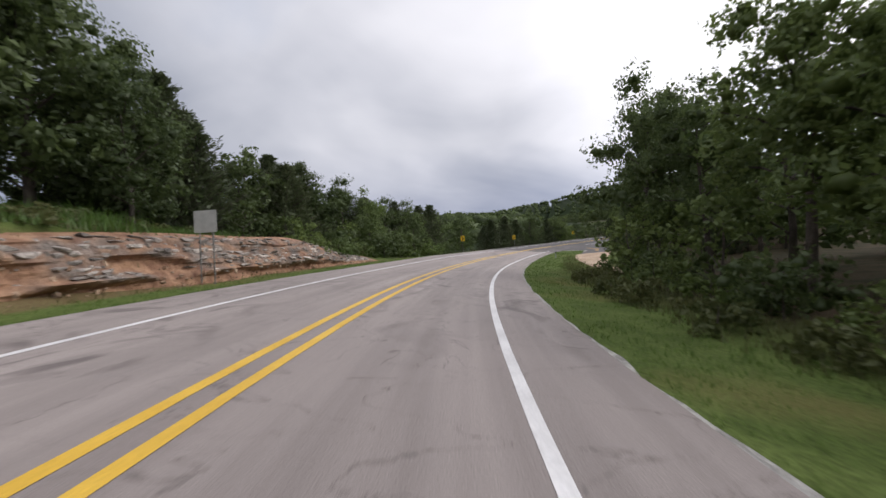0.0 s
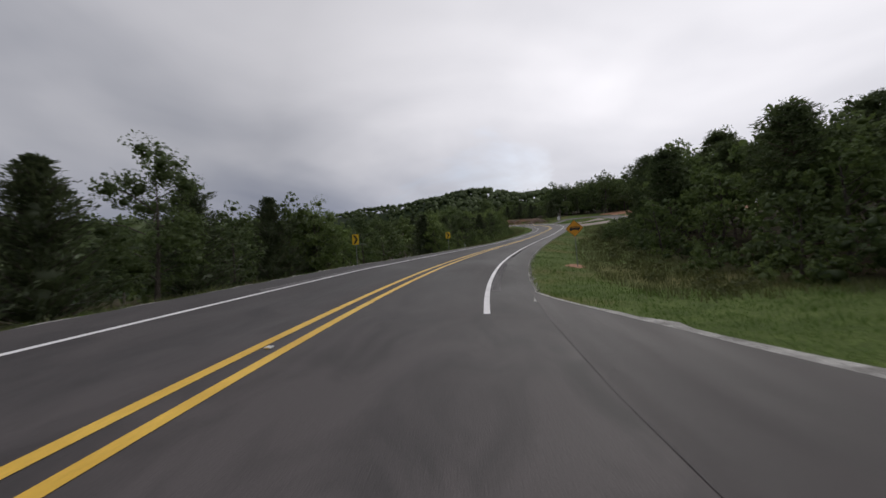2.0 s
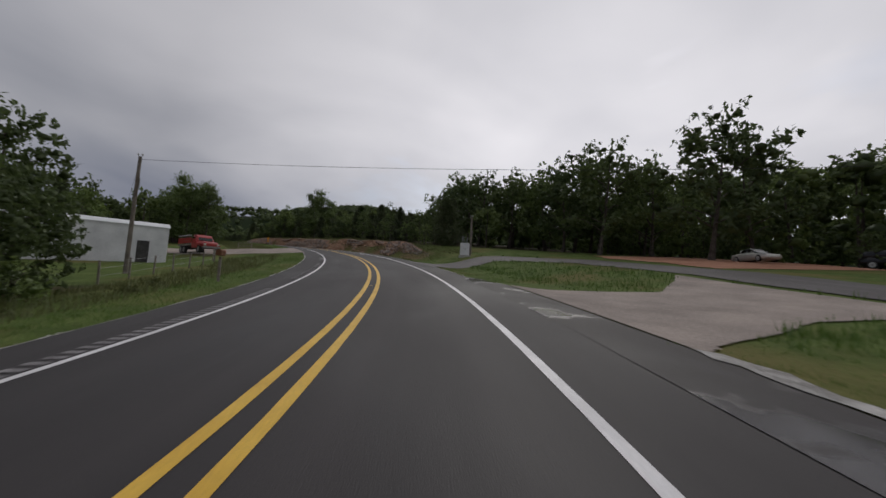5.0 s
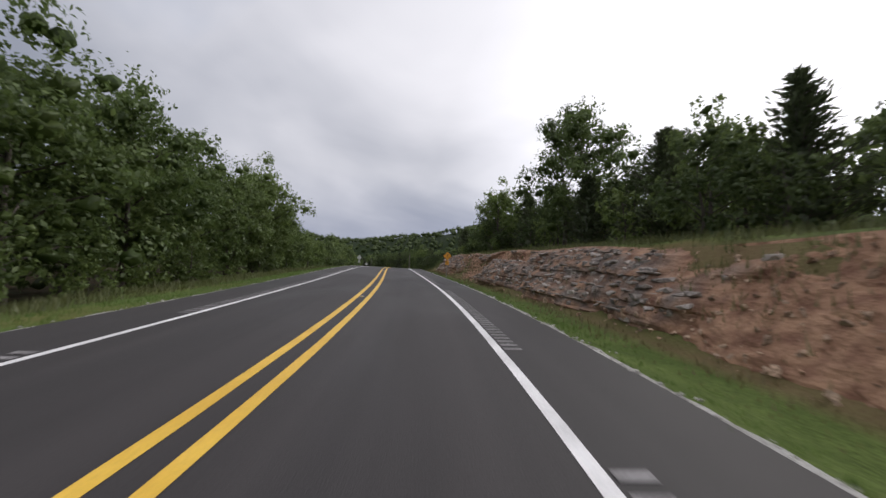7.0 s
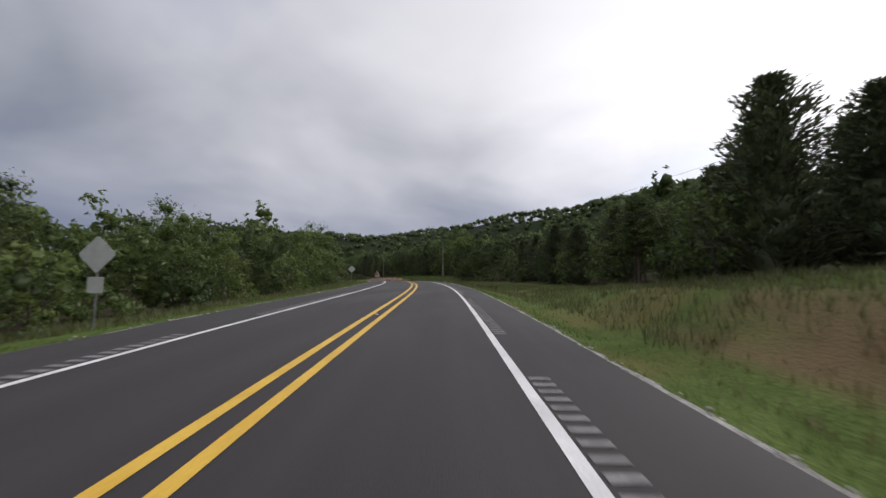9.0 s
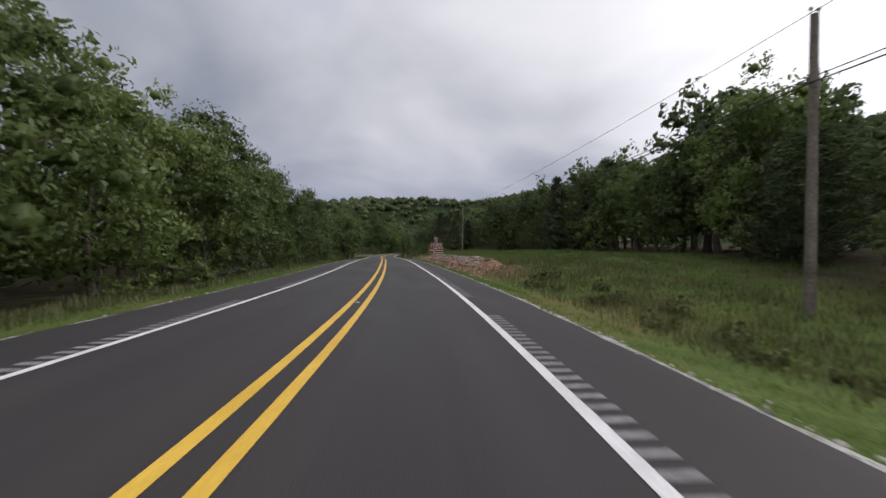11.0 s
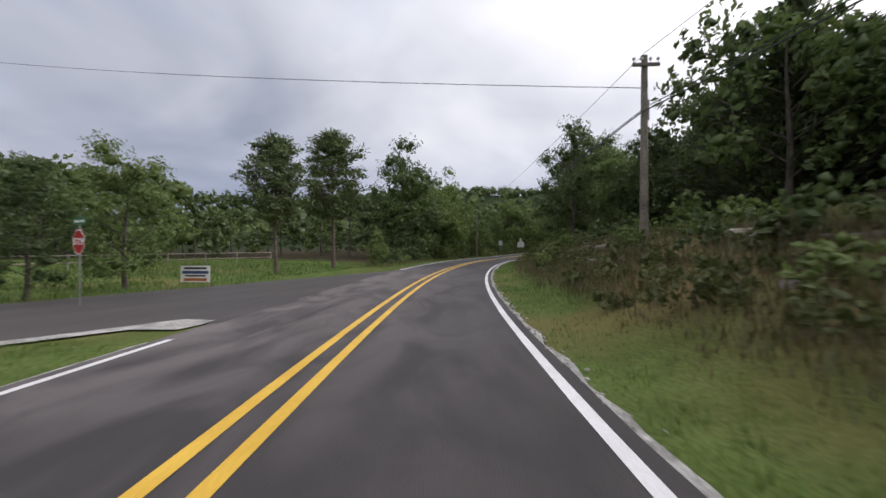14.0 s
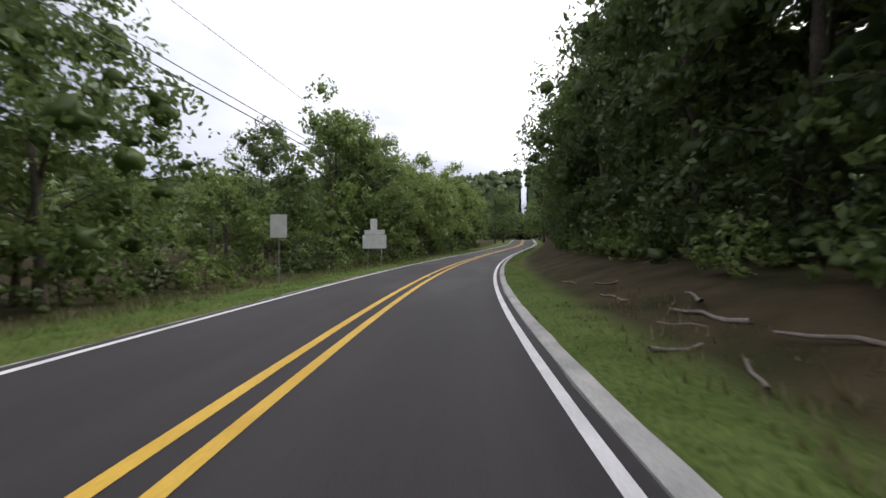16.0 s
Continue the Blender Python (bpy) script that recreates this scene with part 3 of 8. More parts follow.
# where the wood begins, by station, left and right (offsets from the middle); big numbers are clearings
WOOD_L = [(-6, 13), (.5, 12), (.8, 10), (1.4, 10.5), (1.5, 60), (2.15, 60), (2.25, 12), (3.15, 12), (3.25, 24), (3.4, 24), (3.5, 12), (5.6, 13), (5.75, 60), (7.2, 60), (7.3, 12), (10.4, 12), (10.6, 9.5), (13, 9),
          (13.9, 8.5), (14.05, 50), (15.15, 50), (15.25, 7.6), (26, 7.6)]
WOOD_R = [(-6, 9.5), (.82, 9.5), (.96, 17), (1.8, 15), (2.0, 13.5), (4.0, 14.2), (4.12, 60), (5.7, 60), (5.9, 48), (6.3, 24), (6.5, 13), (9.5, 14), (9.8, 16.5), (11.4, 16.5), (11.7, 22), (13.3, 22), (13.6, 13), (14.9, 12), (15.15, 7.0), (15.7, 6.2), (16.0, 5.2), (26, 5.1)]


def wood_edge(u, side):
    t = WOOD_R if side > 0 else WOOD_L
    return float(np.interp(u, [a for a, _ in t], [b for _, b in t]))


def spot(u, o, up=0.0):
    x, y = plan(u, o)
    return Vector((x, y, height(u, o) + up))


def heading(u):
    """Degrees by which the road is turned to the left of +y at a station."""
    return math.degrees(lerp(min(max(u, US[0]), US[-1]), HEAD))


def mesh_object(name, verts, faces, mat, uvs=None, smooth_shade=False):
    me = bpy.data.meshes.new(name)
    me.from_pydata([tuple(v) for v in verts], [], faces)
    if uvs is not None:
        layer = me.uv_layers.new(name="UVMap")
        idx = np.empty(len(me.loops), dtype=np.int32)
        me.loops.foreach_get("vertex_index", idx)
        layer.data.foreach_set("uv", np.asarray(uvs, dtype=np.float32)[idx].ravel())
    for m in (mat if isinstance(mat, (list, tuple)) else [mat]):
        me.materials.append(m)
    if smooth_shade:
        me.polygons.foreach_set("use_smooth", [True] * len(me.polygons))
    return new(name, me)


def grid_faces(rows, cols):
    return [(r * cols + c, r * cols + c + 1, (r + 1) * cols + c + 1, (r + 1) * cols + c) for r in range(rows - 1) for c in range(cols - 1)]


def strip(name, us, offsets, mat, up=0.0, skirt=0.0):
    """A strip along the road. offsets(u): a list of offsets, left to right. skirt: how far its edges go down."""
    verts, uvs, cols = [], [], 0
    for u in us:
        os_ = offsets(u)
        pts = [(*plan(u, o), lerp(u, MID[:, 2]) + o * lerp(u, BANKS) + up) for o in os_]
        if skirt:
            pts = [(pts[0][0], pts[0][1], pts[0][2] - skirt), *pts, (pts[-1][0], pts[-1][1], pts[-1][2] - skirt)]
            os_ = [os_[0], *os_, os_[-1]]
        cols = len(pts)
        verts += pts
        uvs += [(o, lerp(u, ALONG)) for o in os_]
    return mesh_object(name, verts, grid_faces(len(us), cols), mat, uvs)


def drape(name, line, mat, up=0.03, across=4, wobble=0.0):
    """A side road or drive laid on the ground: line is rows of (station, offset left edge, station, offset right edge)."""
    rows = []
    for (a, b) in zip(line[:-1], line[1:]):
        PAVED.append([(a[0], a[1]), (a[2], a[3]), (b[2], b[3]), (b[0], b[1])])
        for k in range(8):
            rows.append([p + (q - p) * k / 8 for p, q in zip(a, b)])
    rows.append(line[-1])
    verts, uvs, s = [], [], 0.0
    for i, r in enumerate(rows):
        for k in range(across + 1):
            f = k / across
            u, o = r[0] + (r[2] - r[0]) * f, r[1] + (r[3] - r[1]) * f
            if wobble and k in (0, across):
                o += wobble * noise.noise(Vector((i * .7, k * 3.1, 0)))
            l, r_ = edges(u)
            flat, f_ = lerp(u, MID[:, 2]) + o * lerp(u, BANKS) + (.006 if i else .003), smooth(o - r_, -.02, .9) if o > 0 else smooth(-o - l, -.02, .9)
            p = (*plan(u, o), flat + (sheet(u, o) + up - flat) * f_)
            verts.append(p)
            uvs.append((f * 6 - 3, s))
        s += 2.0
    return mesh_object(name, verts, grid_faces(len(rows), across + 1), mat, uvs)


def sheet(u, o):
    """Level of the built ground sheet, which is coarser than height()."""
    i = max(0, min(len(GRID["us"]) - 2, int(np.searchsorted(GRID["us"], u)) - 1))
    a, b = (float(np.interp(o, GRID["offs"][k], GRID["zs"][k])) for k in (i, i + 1))
    f = (u - GRID["us"][i]) / (GRID["us"][i + 1] - GRID["us"][i])
    return a + (b - a) * min(1, max(0, f))


PAVED = []


def paved(u, o):
    """Whether a place lies on a side road, drive or lot."""
    for quad in PAVED:
        inside = False
        for (u1, o1), (u2, o2) in zip(quad, quad[1:] + quad[:1]):
            if (o1 > o) != (o2 > o) and u < (u2 - u1) * (o - o1) / (o2 - o1) + u1:
                inside = not inside
        if inside:
            return True
    return False


def span_u(a, b, step=0.03):
    return list(np.linspace(a, b, max(2, int(round((b - a) / step)) + 1)))


def ground_material():
    """Mown grass, dry grass and bare earth, mixed by broad and fine noise."""
    m = material("grass_and_earth", (0.064, 0.095, 0.024), (0.108, 0.145, 0.042), 0.9, 14, 0.95, 0.8, detail=0.7, coord="World", bump_scale=0.06)
    nt = m.node_tree
    N, L = nt.nodes.new, nt.links.new
    p = nt.nodes["Principled BSDF"]
    was = p.inputs["Base Color"].links[0].from_socket
    geo = N("ShaderNodeNewGeometry")
    n = N("ShaderNodeTexNoise")
    L(geo.outputs["Position"], n.inputs["Vector"])
    n.inputs["Scale"].default_value, n.inputs["Detail"].default_value = 0.16, 5
    r = N("ShaderNodeMapRange")
    for i, k in enumerate((0.52, 0.66, 0.0, 0.75)):
        r.inputs[i + 1].default_value = k
    L(n.outputs[0], r.inputs[0])
    attr = N("ShaderNodeAttribute")
    attr.attribute_name = "earth"
    mx, my = N("ShaderNodeMix"), N("ShaderNodeMix")
    for k in (mx, my):
        k.data_type = "RGBA"
    L(r.outputs[0], mx.inputs[0]), L(was, mx.inputs[6])
    mx.inputs[7].default_value = (0.150, 0.125, 0.050, 1)
    L(attr.outputs["Fac"], my.inputs[0]), L(mx.outputs[2], my.inputs[6])
    my.inputs[7].default_value = (0.19, 0.115, 0.075, 1)
    mz = N("ShaderNodeMix")
    mz.data_type = "RGBA"
    wood = N("ShaderNodeAttribute")
    wood.attribute_name = "wood"
    litter = N("ShaderNodeValToRGB")
    litter.color_ramp.elements[0].color, litter.color_ramp.elements[1].color = (0.024, 0.024, 0.012, 1), (0.066, 0.047, 0.031, 1)
    litter.color_ramp.elements[0].position, litter.color_ramp.elements[1].position = .35, .65
    k = N("ShaderNodeTexNoise")
    L(geo.outputs["Position"], k.inputs["Vector"])
    k.inputs["Scale"].default_value, k.inputs["Detail"].default_value = 0.8, 6
    L(k.outputs[0], litter.inputs[0])
    L(wood.outputs["Fac"], mz.inputs[0]), L(my.outputs[2], mz.inputs[6]), L(litter.outputs[0], mz.inputs[7])
    far = N("ShaderNodeMix")
    far.data_type = "RGBA"
    canopy = N("ShaderNodeAttribute")
    canopy.attribute_name = "canopy"
    L(canopy.outputs["Fac"], far.inputs[0]), L(mz.outputs[2], far.inputs[6])
    p.inputs["Specular IOR Level"].default_value = 0.08
    far.inputs[7].default_value = (0.020, 0.032, 0.013, 1)
    L(far.outputs[2], p.inputs["Base Color"])
    return m


GRID = {}


def build_ground():
    out = [0, .12, .3, .6, 1, 1.5, 2.1, 2.7, 3.3, 4, 4.8, 5.8, 7, 8.5, 10.5, 13, 16, 20, 25, 31, 38, 47, 58, 75, 100, 140, 200, 290, 420, 650, 1000, 1500, 2200]
    us = list(np.linspace(-55, -6, 14)[:-1]) + list(np.arange(-6, -1, .25)) + list(np.arange(-1, 19, .045)) + list(np.arange(19, 26, .25)) + list(np.linspace(26, 80, 16)[1:])
    verts, earth, wood, canopy = [], [], [], []
    offs, zs = [], []
    for u in us:
        el, er = np.interp(u, EDGE_U, EDGE_L), np.interp(u, EDGE_U, EDGE_R)
        row = [-el - d for d in reversed(out)] + [0] + [er + d for d in out]
        offs.append(row)
        zs.append([height(u, o) for o in row])
        for o, z in zip(row, zs[-1]):
            w = .6 if u > 15 else 1.5
            wood.append(smooth(abs(o), wood_edge(u, o) - w, wood_edge(u, o) + w) * .95)
            canopy.append(max(smooth(abs(o), 48, 62), smooth(u, 20.5, 22)))
            inside = -el - .05 <= o <= er + .05
            verts.append((*plan(u, o), z - (0.09 if inside else 0)))
            cut = 0.0
            if 6.2 < u < 9.3 and 7.3 < o < 9.9 or 11.6 < u < 13.3 and 6.5 < o < 10 or u < .85 and -9.5 < o < -7.2:
                cut = 0.85
            if 13.3 < u < 15.2 and 5.6 < o < 9:
                cut = 0.75
            if 13.12 < u < 13.42 and 5.7 < o < 9.5:
                cut = 1.2
            earth.append(cut * (0.6 + 0.8 * noise.noise(Vector((u * 9, o * .9, 5)))))
    ob = mesh_object("ground", verts, grid_faces(len(us), 2 * len(out) + 1), ground_material(), smooth_shade=True)
    at = ob.data.attributes.new("earth", "FLOAT", "POINT")
    at.data.foreach_set("value", np.clip(earth, 0, 1))
    at = ob.data.attributes.new("wood", "FLOAT", "POINT")
    at.data.foreach_set("value", np.clip(wood, 0, 1))
    at = ob.data.attributes.new("canopy", "FLOAT", "POINT")
    at.data.foreach_set("value", canopy)
    GRID.update(us=us, offs=offs, zs=zs)
    return tagged(ob, "rolling green roadside ground with dry patches and bare earth", "ground", kind="structure")


build_ground()


# ---- the road ----
def edges(u):
    return float(np.interp(u, EDGE_U, EDGE_L)), float(np.interp(u, EDGE_U, EDGE_R))


def ragged(u, seed, amount):
    return amount * noise.noise(Vector((lerp(u, ALONG) * .9, seed, 0))) + amount * .6 * noise.noise(Vector((lerp(u, ALONG) * 3.1, seed, 4)))


def lanes(u):
    l, r = edges(u)
    return [-l + ragged(u, 1, .06), -LANE, -1.7, 0, 1.7, LANE, r + ragged(u, 2, .06)]


tagged(strip("road", span_u(-6, 1.53), lanes, OLD_ASPHALT, 0.0, 0.1), "worn pale grey asphalt road with tyre streaks", "road", kind="structure")
tagged(strip("road", span_u(1.53, 21.5), lanes, NEW_ASPHALT, 0.0, 0.1), "dark newly laid asphalt road", "road", kind="structure")


def line_mark(name, a, b, off, width, mat, label):
    w = width / 2
    tagged(strip(name, span_u(a, b, .02), lambda u: [off(u) - w + ragged(u, off(u), .006), off(u) + w + ragged(u, off(u) + 9, .006)], mat, 0.006), label, "road marking", kind="structure")


for s in (-1, 1):
    line_mark("yellow_line", -6, 21.5, lambda u, s=s: s * HALF_GAP + .03, 0.16, YELLOW, "solid yellow centre line painted on asphalt")
line_mark("edge_line", -6, 1.612, lambda u: LANE, 0.15, WHITE, "white edge line painted on asphalt")
line_mark("edge_line", 2.24, 21.5, lambda u: LANE, 0.15, WHITE, "white edge line painted on asphalt")
line_mark("edge_line", -6, 14.205, lambda u: -LANE, 0.13, WHITE, "white edge line painted on asphalt")
line_mark("edge_line", 14.82, 21.5, lambda u: -LANE, 0.13, WHITE, "white edge line painted on asphalt")

# crumbling pale gravel along the asphalt's edges
for side, a, b in ((1, 2.36, 4.47), (1, 5.54, 6.3), (1, 6.3, 14.95), (-1, 1.4, 6.2), (-1, 6.6, 14.2), (1, -6, 1.6), (-1, 14.85, 21.5)):
    k = 1 if side > 0 else 0
    thin = 0.10 if (side < 0 or b < 2) else 0.07 if b < 6.5 else 0.14
    tagged(strip("gravel_edge", span_u(a, b, .012), lambda u: sorted([side * (edges(u)[k] - .05), side * (edges(u)[k] + thin * (0.75 + 3.0 * max(-.2, ragged(u, 5 + k, .35))))]),
                 CRUMBLE, -0.012, 0.08), "crumbled pale gravel along the asphalt edge", "gravel edge", kind="structure")


# ---- side roads and drives ----
def floor_strip(name, line, mat, label, category, up=0.03, wobble=.25):
    return tagged(drape(name, line, mat, up, 6, wobble), label, category, kind="structure")


# the side road on the right that leaves backwards, and the gravel drive beyond it
floor_strip("side_road", [(1.60, 4.15, 2.37, 4.6), (1.62, 4.4, 2.33, 4.95), (1.70, 4.9, 2.20, 6.6), (1.68, 6.8, 2.06, 8.0), (1.64, 8.3, 1.88, 10.2), (1.48, 8.5, 1.66, 11.3), (1.30, 8.4, 1.42, 11.8)], SIDE_ASPHALT, "grey asphalt side road joining the main road", "side road", .035, .05)
floor_strip("gravel_drive", [(1.34, 8.1, 1.44, 12.2), (1.15, 8.4, 1.25, 11.6), (1.0, 9.0, 1.05, 11.2), (.85, 9.6, .85, 10.9), (.7, 10.2, .7, 11)], GRAVEL, "pale tan gravel drive beside the side road", "gravel drive", .05)
for off in (-.12, .12):
    floor_strip("side_road_line", [(1.86, 6.9 + off, 1.875, 6.95 + off), (1.775, 8.3 + off, 1.79, 8.4 + off), (1.70, 9.3 + off, 1.71, 9.42 + off), (1.52, 9.9 + off, 1.525, 10.03 + off)], material("faded_yellow", (.30, .17, .05), (.45, .27, .07), 2, 20, .8, .2, coord="World"), "faded yellow centre line of the side road", "road marking", .047, 0)
floor_strip("gravel_edge", [(1.57, 4.35, 1.615, 4.4), (1.675, 4.7, 1.70, 4.9), (1.66, 6.6, 1.68, 6.85), (1.62, 8.1, 1.64, 8.3), (1.47, 8.3, 1.48, 8.5)], CRUMBLE, "crumbled pale gravel round the grass corner", "gravel edge", .022, .3)
floor_strip("gravel_edge", [(2.30, 4.5, 2.36, 4.75), (2.19, 6.6, 2.22, 6.75), (2.05, 8.0, 2.08, 8.2), (1.87, 10.2, 1.90, 10.4)], CRUMBLE, "crumbled pale gravel round the grass corner", "gravel edge", .022, .3)
# drives and the frontage road on the right
floor_strip("drive_apron", [(4.46, 4.6, 5.56, 4.6), (4.50, 5.4, 5.52, 5.4), (4.55, 6.15, 5.46, 6.15)], road_material("apron_asphalt", (0.022, 0.019, 0.02), (0.055, 0.046, 0.044), .35, .05, wet=True), "dark asphalt apron widening the shoulder at the drives", "apron", .03, .12)
floor_strip("gravel_edge", [(4.96, 6.1, 4.97, 6.55), (5.02, 6.1, 5.02, 6.5), (5.10, 6.1, 5.10, 6.45), (5.17, 6.1, 5.16, 6.55)], CRUMBLE, "crumbled pale gravel round the grass corner", "gravel edge", .045, .25)
floor_strip("gravel_drive", [(4.52, 6.0, 4.98, 6.0), (4.54, 7.5, 4.96, 6.6), (4.58, 11, 4.92, 10), (4.58, 15.4, 4.98, 15.4)], material("grey_gravel", (.22, .185, .165), (.34, .285, .25), .5, 16, .95, .6, detail=.5, coord="World"), "grey-brown gravel apron between road and frontage lane", "gravel drive", .04)
floor_strip("gravel_drive", [(5.16, 6.2, 5.46, 6.2), (5.18, 7, 5.42, 7.6), (5.24, 11.5, 5.40, 12), (5.25, 17, 5.55, 18)], bpy.data.materials["grey_gravel"], "grey-brown gravel apron between road and frontage lane", "gravel drive", .04)
floor_strip("frontage_lane", [(4.30, 36, 4.20, 30), (4.50, 26, 4.42, 20.5), (4.64, 22, 4.60, 16.8), (4.8, 20.5, 4.8, 15.5), (5.2, 22.5, 5.2, 17.5), (5.55, 24, 5.55, 19.0), (5.85, 21, 5.78, 17), (6.0, 14, 5.88, 11.5), (5.95, 8, 5.80, 7.5), (5.95, 4.7, 5.78, 4.7)], SIDE_ASPHALT, "cracked grey asphalt lane along the frontage", "side road", .05, .2)
floor_strip("dirt_lot", [(4.50, 44, 4.50, 18.4), (4.8, 50, 4.8, 20.3), (5.1, 52, 5.1, 22), (5.3, 47, 5.25, 22.9), (5.45, 40, 5.4, 23.5)], RED_DIRT, "bare red dirt parking lot", "dirt lot", .045, .8)
floor_strip("dirt_lot", [(5.62, 42, 5.62, 24.2), (5.75, 44, 5.75, 25), (5.88, 43, 5.88, 24), (6.0, 40, 5.98, 26)], RED_DIRT, "bare red dirt patch beside parked cars", "dirt lot", .045, .8)
floor_strip("red_gully", [(5.04, 9.0, 5.04, 7.8), (5.09, 9.3, 5.09, 7.7), (5.14, 9.6, 5.14, 8.2)], RED_DIRT, "washed-out red earth in the grass", "bare earth", .03, .5)
floor_strip("bare_earth", [(2.65, 7.8, 2.65, 7.2), (2.67, 8.1, 2.67, 7.0), (2.70, 7.9, 2.70, 7.3)], RED_DIRT, "bare red earth round the sign post", "bare earth", .02, .5)
floor_strip("gravel_drive", [(6.22, -4.7, 6.56, -4.75), (6.30, -8, 6.60, -8), (6.45, -12, 6.70, -11), (6.55, -18, 6.8, -16), (6.6, -26, 6.85, -25)], bpy.data.materials["grey_gravel"], "pale gravel drive to the shed", "gravel drive", .04)
# the side road on the left
floor_strip("side_road", [(14.25, -3.3, 14.80, -3.3), (14.25, -4.6, 14.72, -5.4), (14.18, -6.2, 14.55, -8.2), (14.0, -9.6, 14.2, -13.6), (13.7, -10.8, 13.75, -15), (13.2, -11.5, 13.2, -15.6), (12.6, -12.5, 12.6, -16.5), (12.0, -14, 12.0, -18)], SIDE_ASPHALT, "grey asphalt side road joining from the left", "side road", .035, .1)
floor_strip("gravel_edge", [(14.23, -3.75, 14.26, -3.5), (14.23, -4.8, 14.265, -4.5), (14.17, -6.4, 14.20, -6.1), (14.0, -9.8, 14.02, -9.4)], CRUMBLE, "crumbled pale gravel round the grass corner", "gravel edge", .045, .15)



# ---- plants ----
rng = np.random.default_rng(7)
BARK = material("grey_brown_bark", (0.055, 0.045, 0.036), (0.12, 0.10, 0.085), 1.5, 16, 0.95, 0.9, detail=0.7, bump_scale=0.05)
PINE_BARK = material("reddish_pine_bark", (0.075, 0.055, 0.045), (0.15, 0.11, 0.09), 1.5, 12, 0.95, 0.9, detail=0.7, bump_scale=0.05)
LEAF_OAK = leaf_material("oak_leaves", (0.08, 0.122, 0.036), (0.165, 0.215, 0.068), 0.46)
LEAF_DARK = leaf_material("dark_leaves", (0.058, 0.086, 0.031), (0.118, 0.156, 0.053), 0.46)
LEAF_LIGHT = leaf_material("light_leaves", (0.115, 0.168, 0.046), (0.2, 0.255, 0.078), 0.46)
LEAF_CEDAR = leaf_material("cedar_needles", (0.052, 0.069, 0.034), (0.098, 0.12, 0.056), 0.3)
LEAF_PINE = leaf_material("pine_needles", (0.052, 0.076, 0.03), (0.108, 0.138, 0.05), 0.3)
WEED = leaf_material("weeds", (0.068, 0.088, 0.028), (0.15, 0.155, 0.06))
GRASS = leaf_material("grass_blades", (0.062, 0.125, 0.02), (0.125, 0.195, 0.04))
DRY = leaf_material("dry_grass", (0.125, 0.108, 0.048), (0.21, 0.18, 0.085))


def tube(verts, faces, pts, radii, sides=7):
    """A tapered limb through pts, added to verts and faces."""
    base = len(verts)
    for i, (p, r) in enumerate(zip(pts, radii)):
        d = (pts[min(i + 1, len(pts) - 1)] - pts[max(i - 1, 0)]).normalized()
        a = d.orthogonal().normalized()
        b = d.cross(a)
        for k in range(sides):
            t = 2 * math.pi * k / sides
            verts.append(p + (a * math.cos(t) + b * math.sin(t)) * r)
    for i in range(len(pts) - 1):
        for k in range(sides):
            j = (k + 1) % sides
            faces.append((base + i * sides + k, base + i * sides + j, base + (i + 1) * sides + j, base + (i + 1) * sides + k))


def ico(level):
    bm = bmesh.new()
    bmesh.ops.create_icosphere(bm, subdivisions=level, radius=1)
    v, f = np.array([tuple(p.co) for p in bm.verts]), np.array([[p.index for p in q.verts] for q in bm.faces])
    bm.free()
    return v, f


ICO = {k: ico(k) for k in (1, 2)}


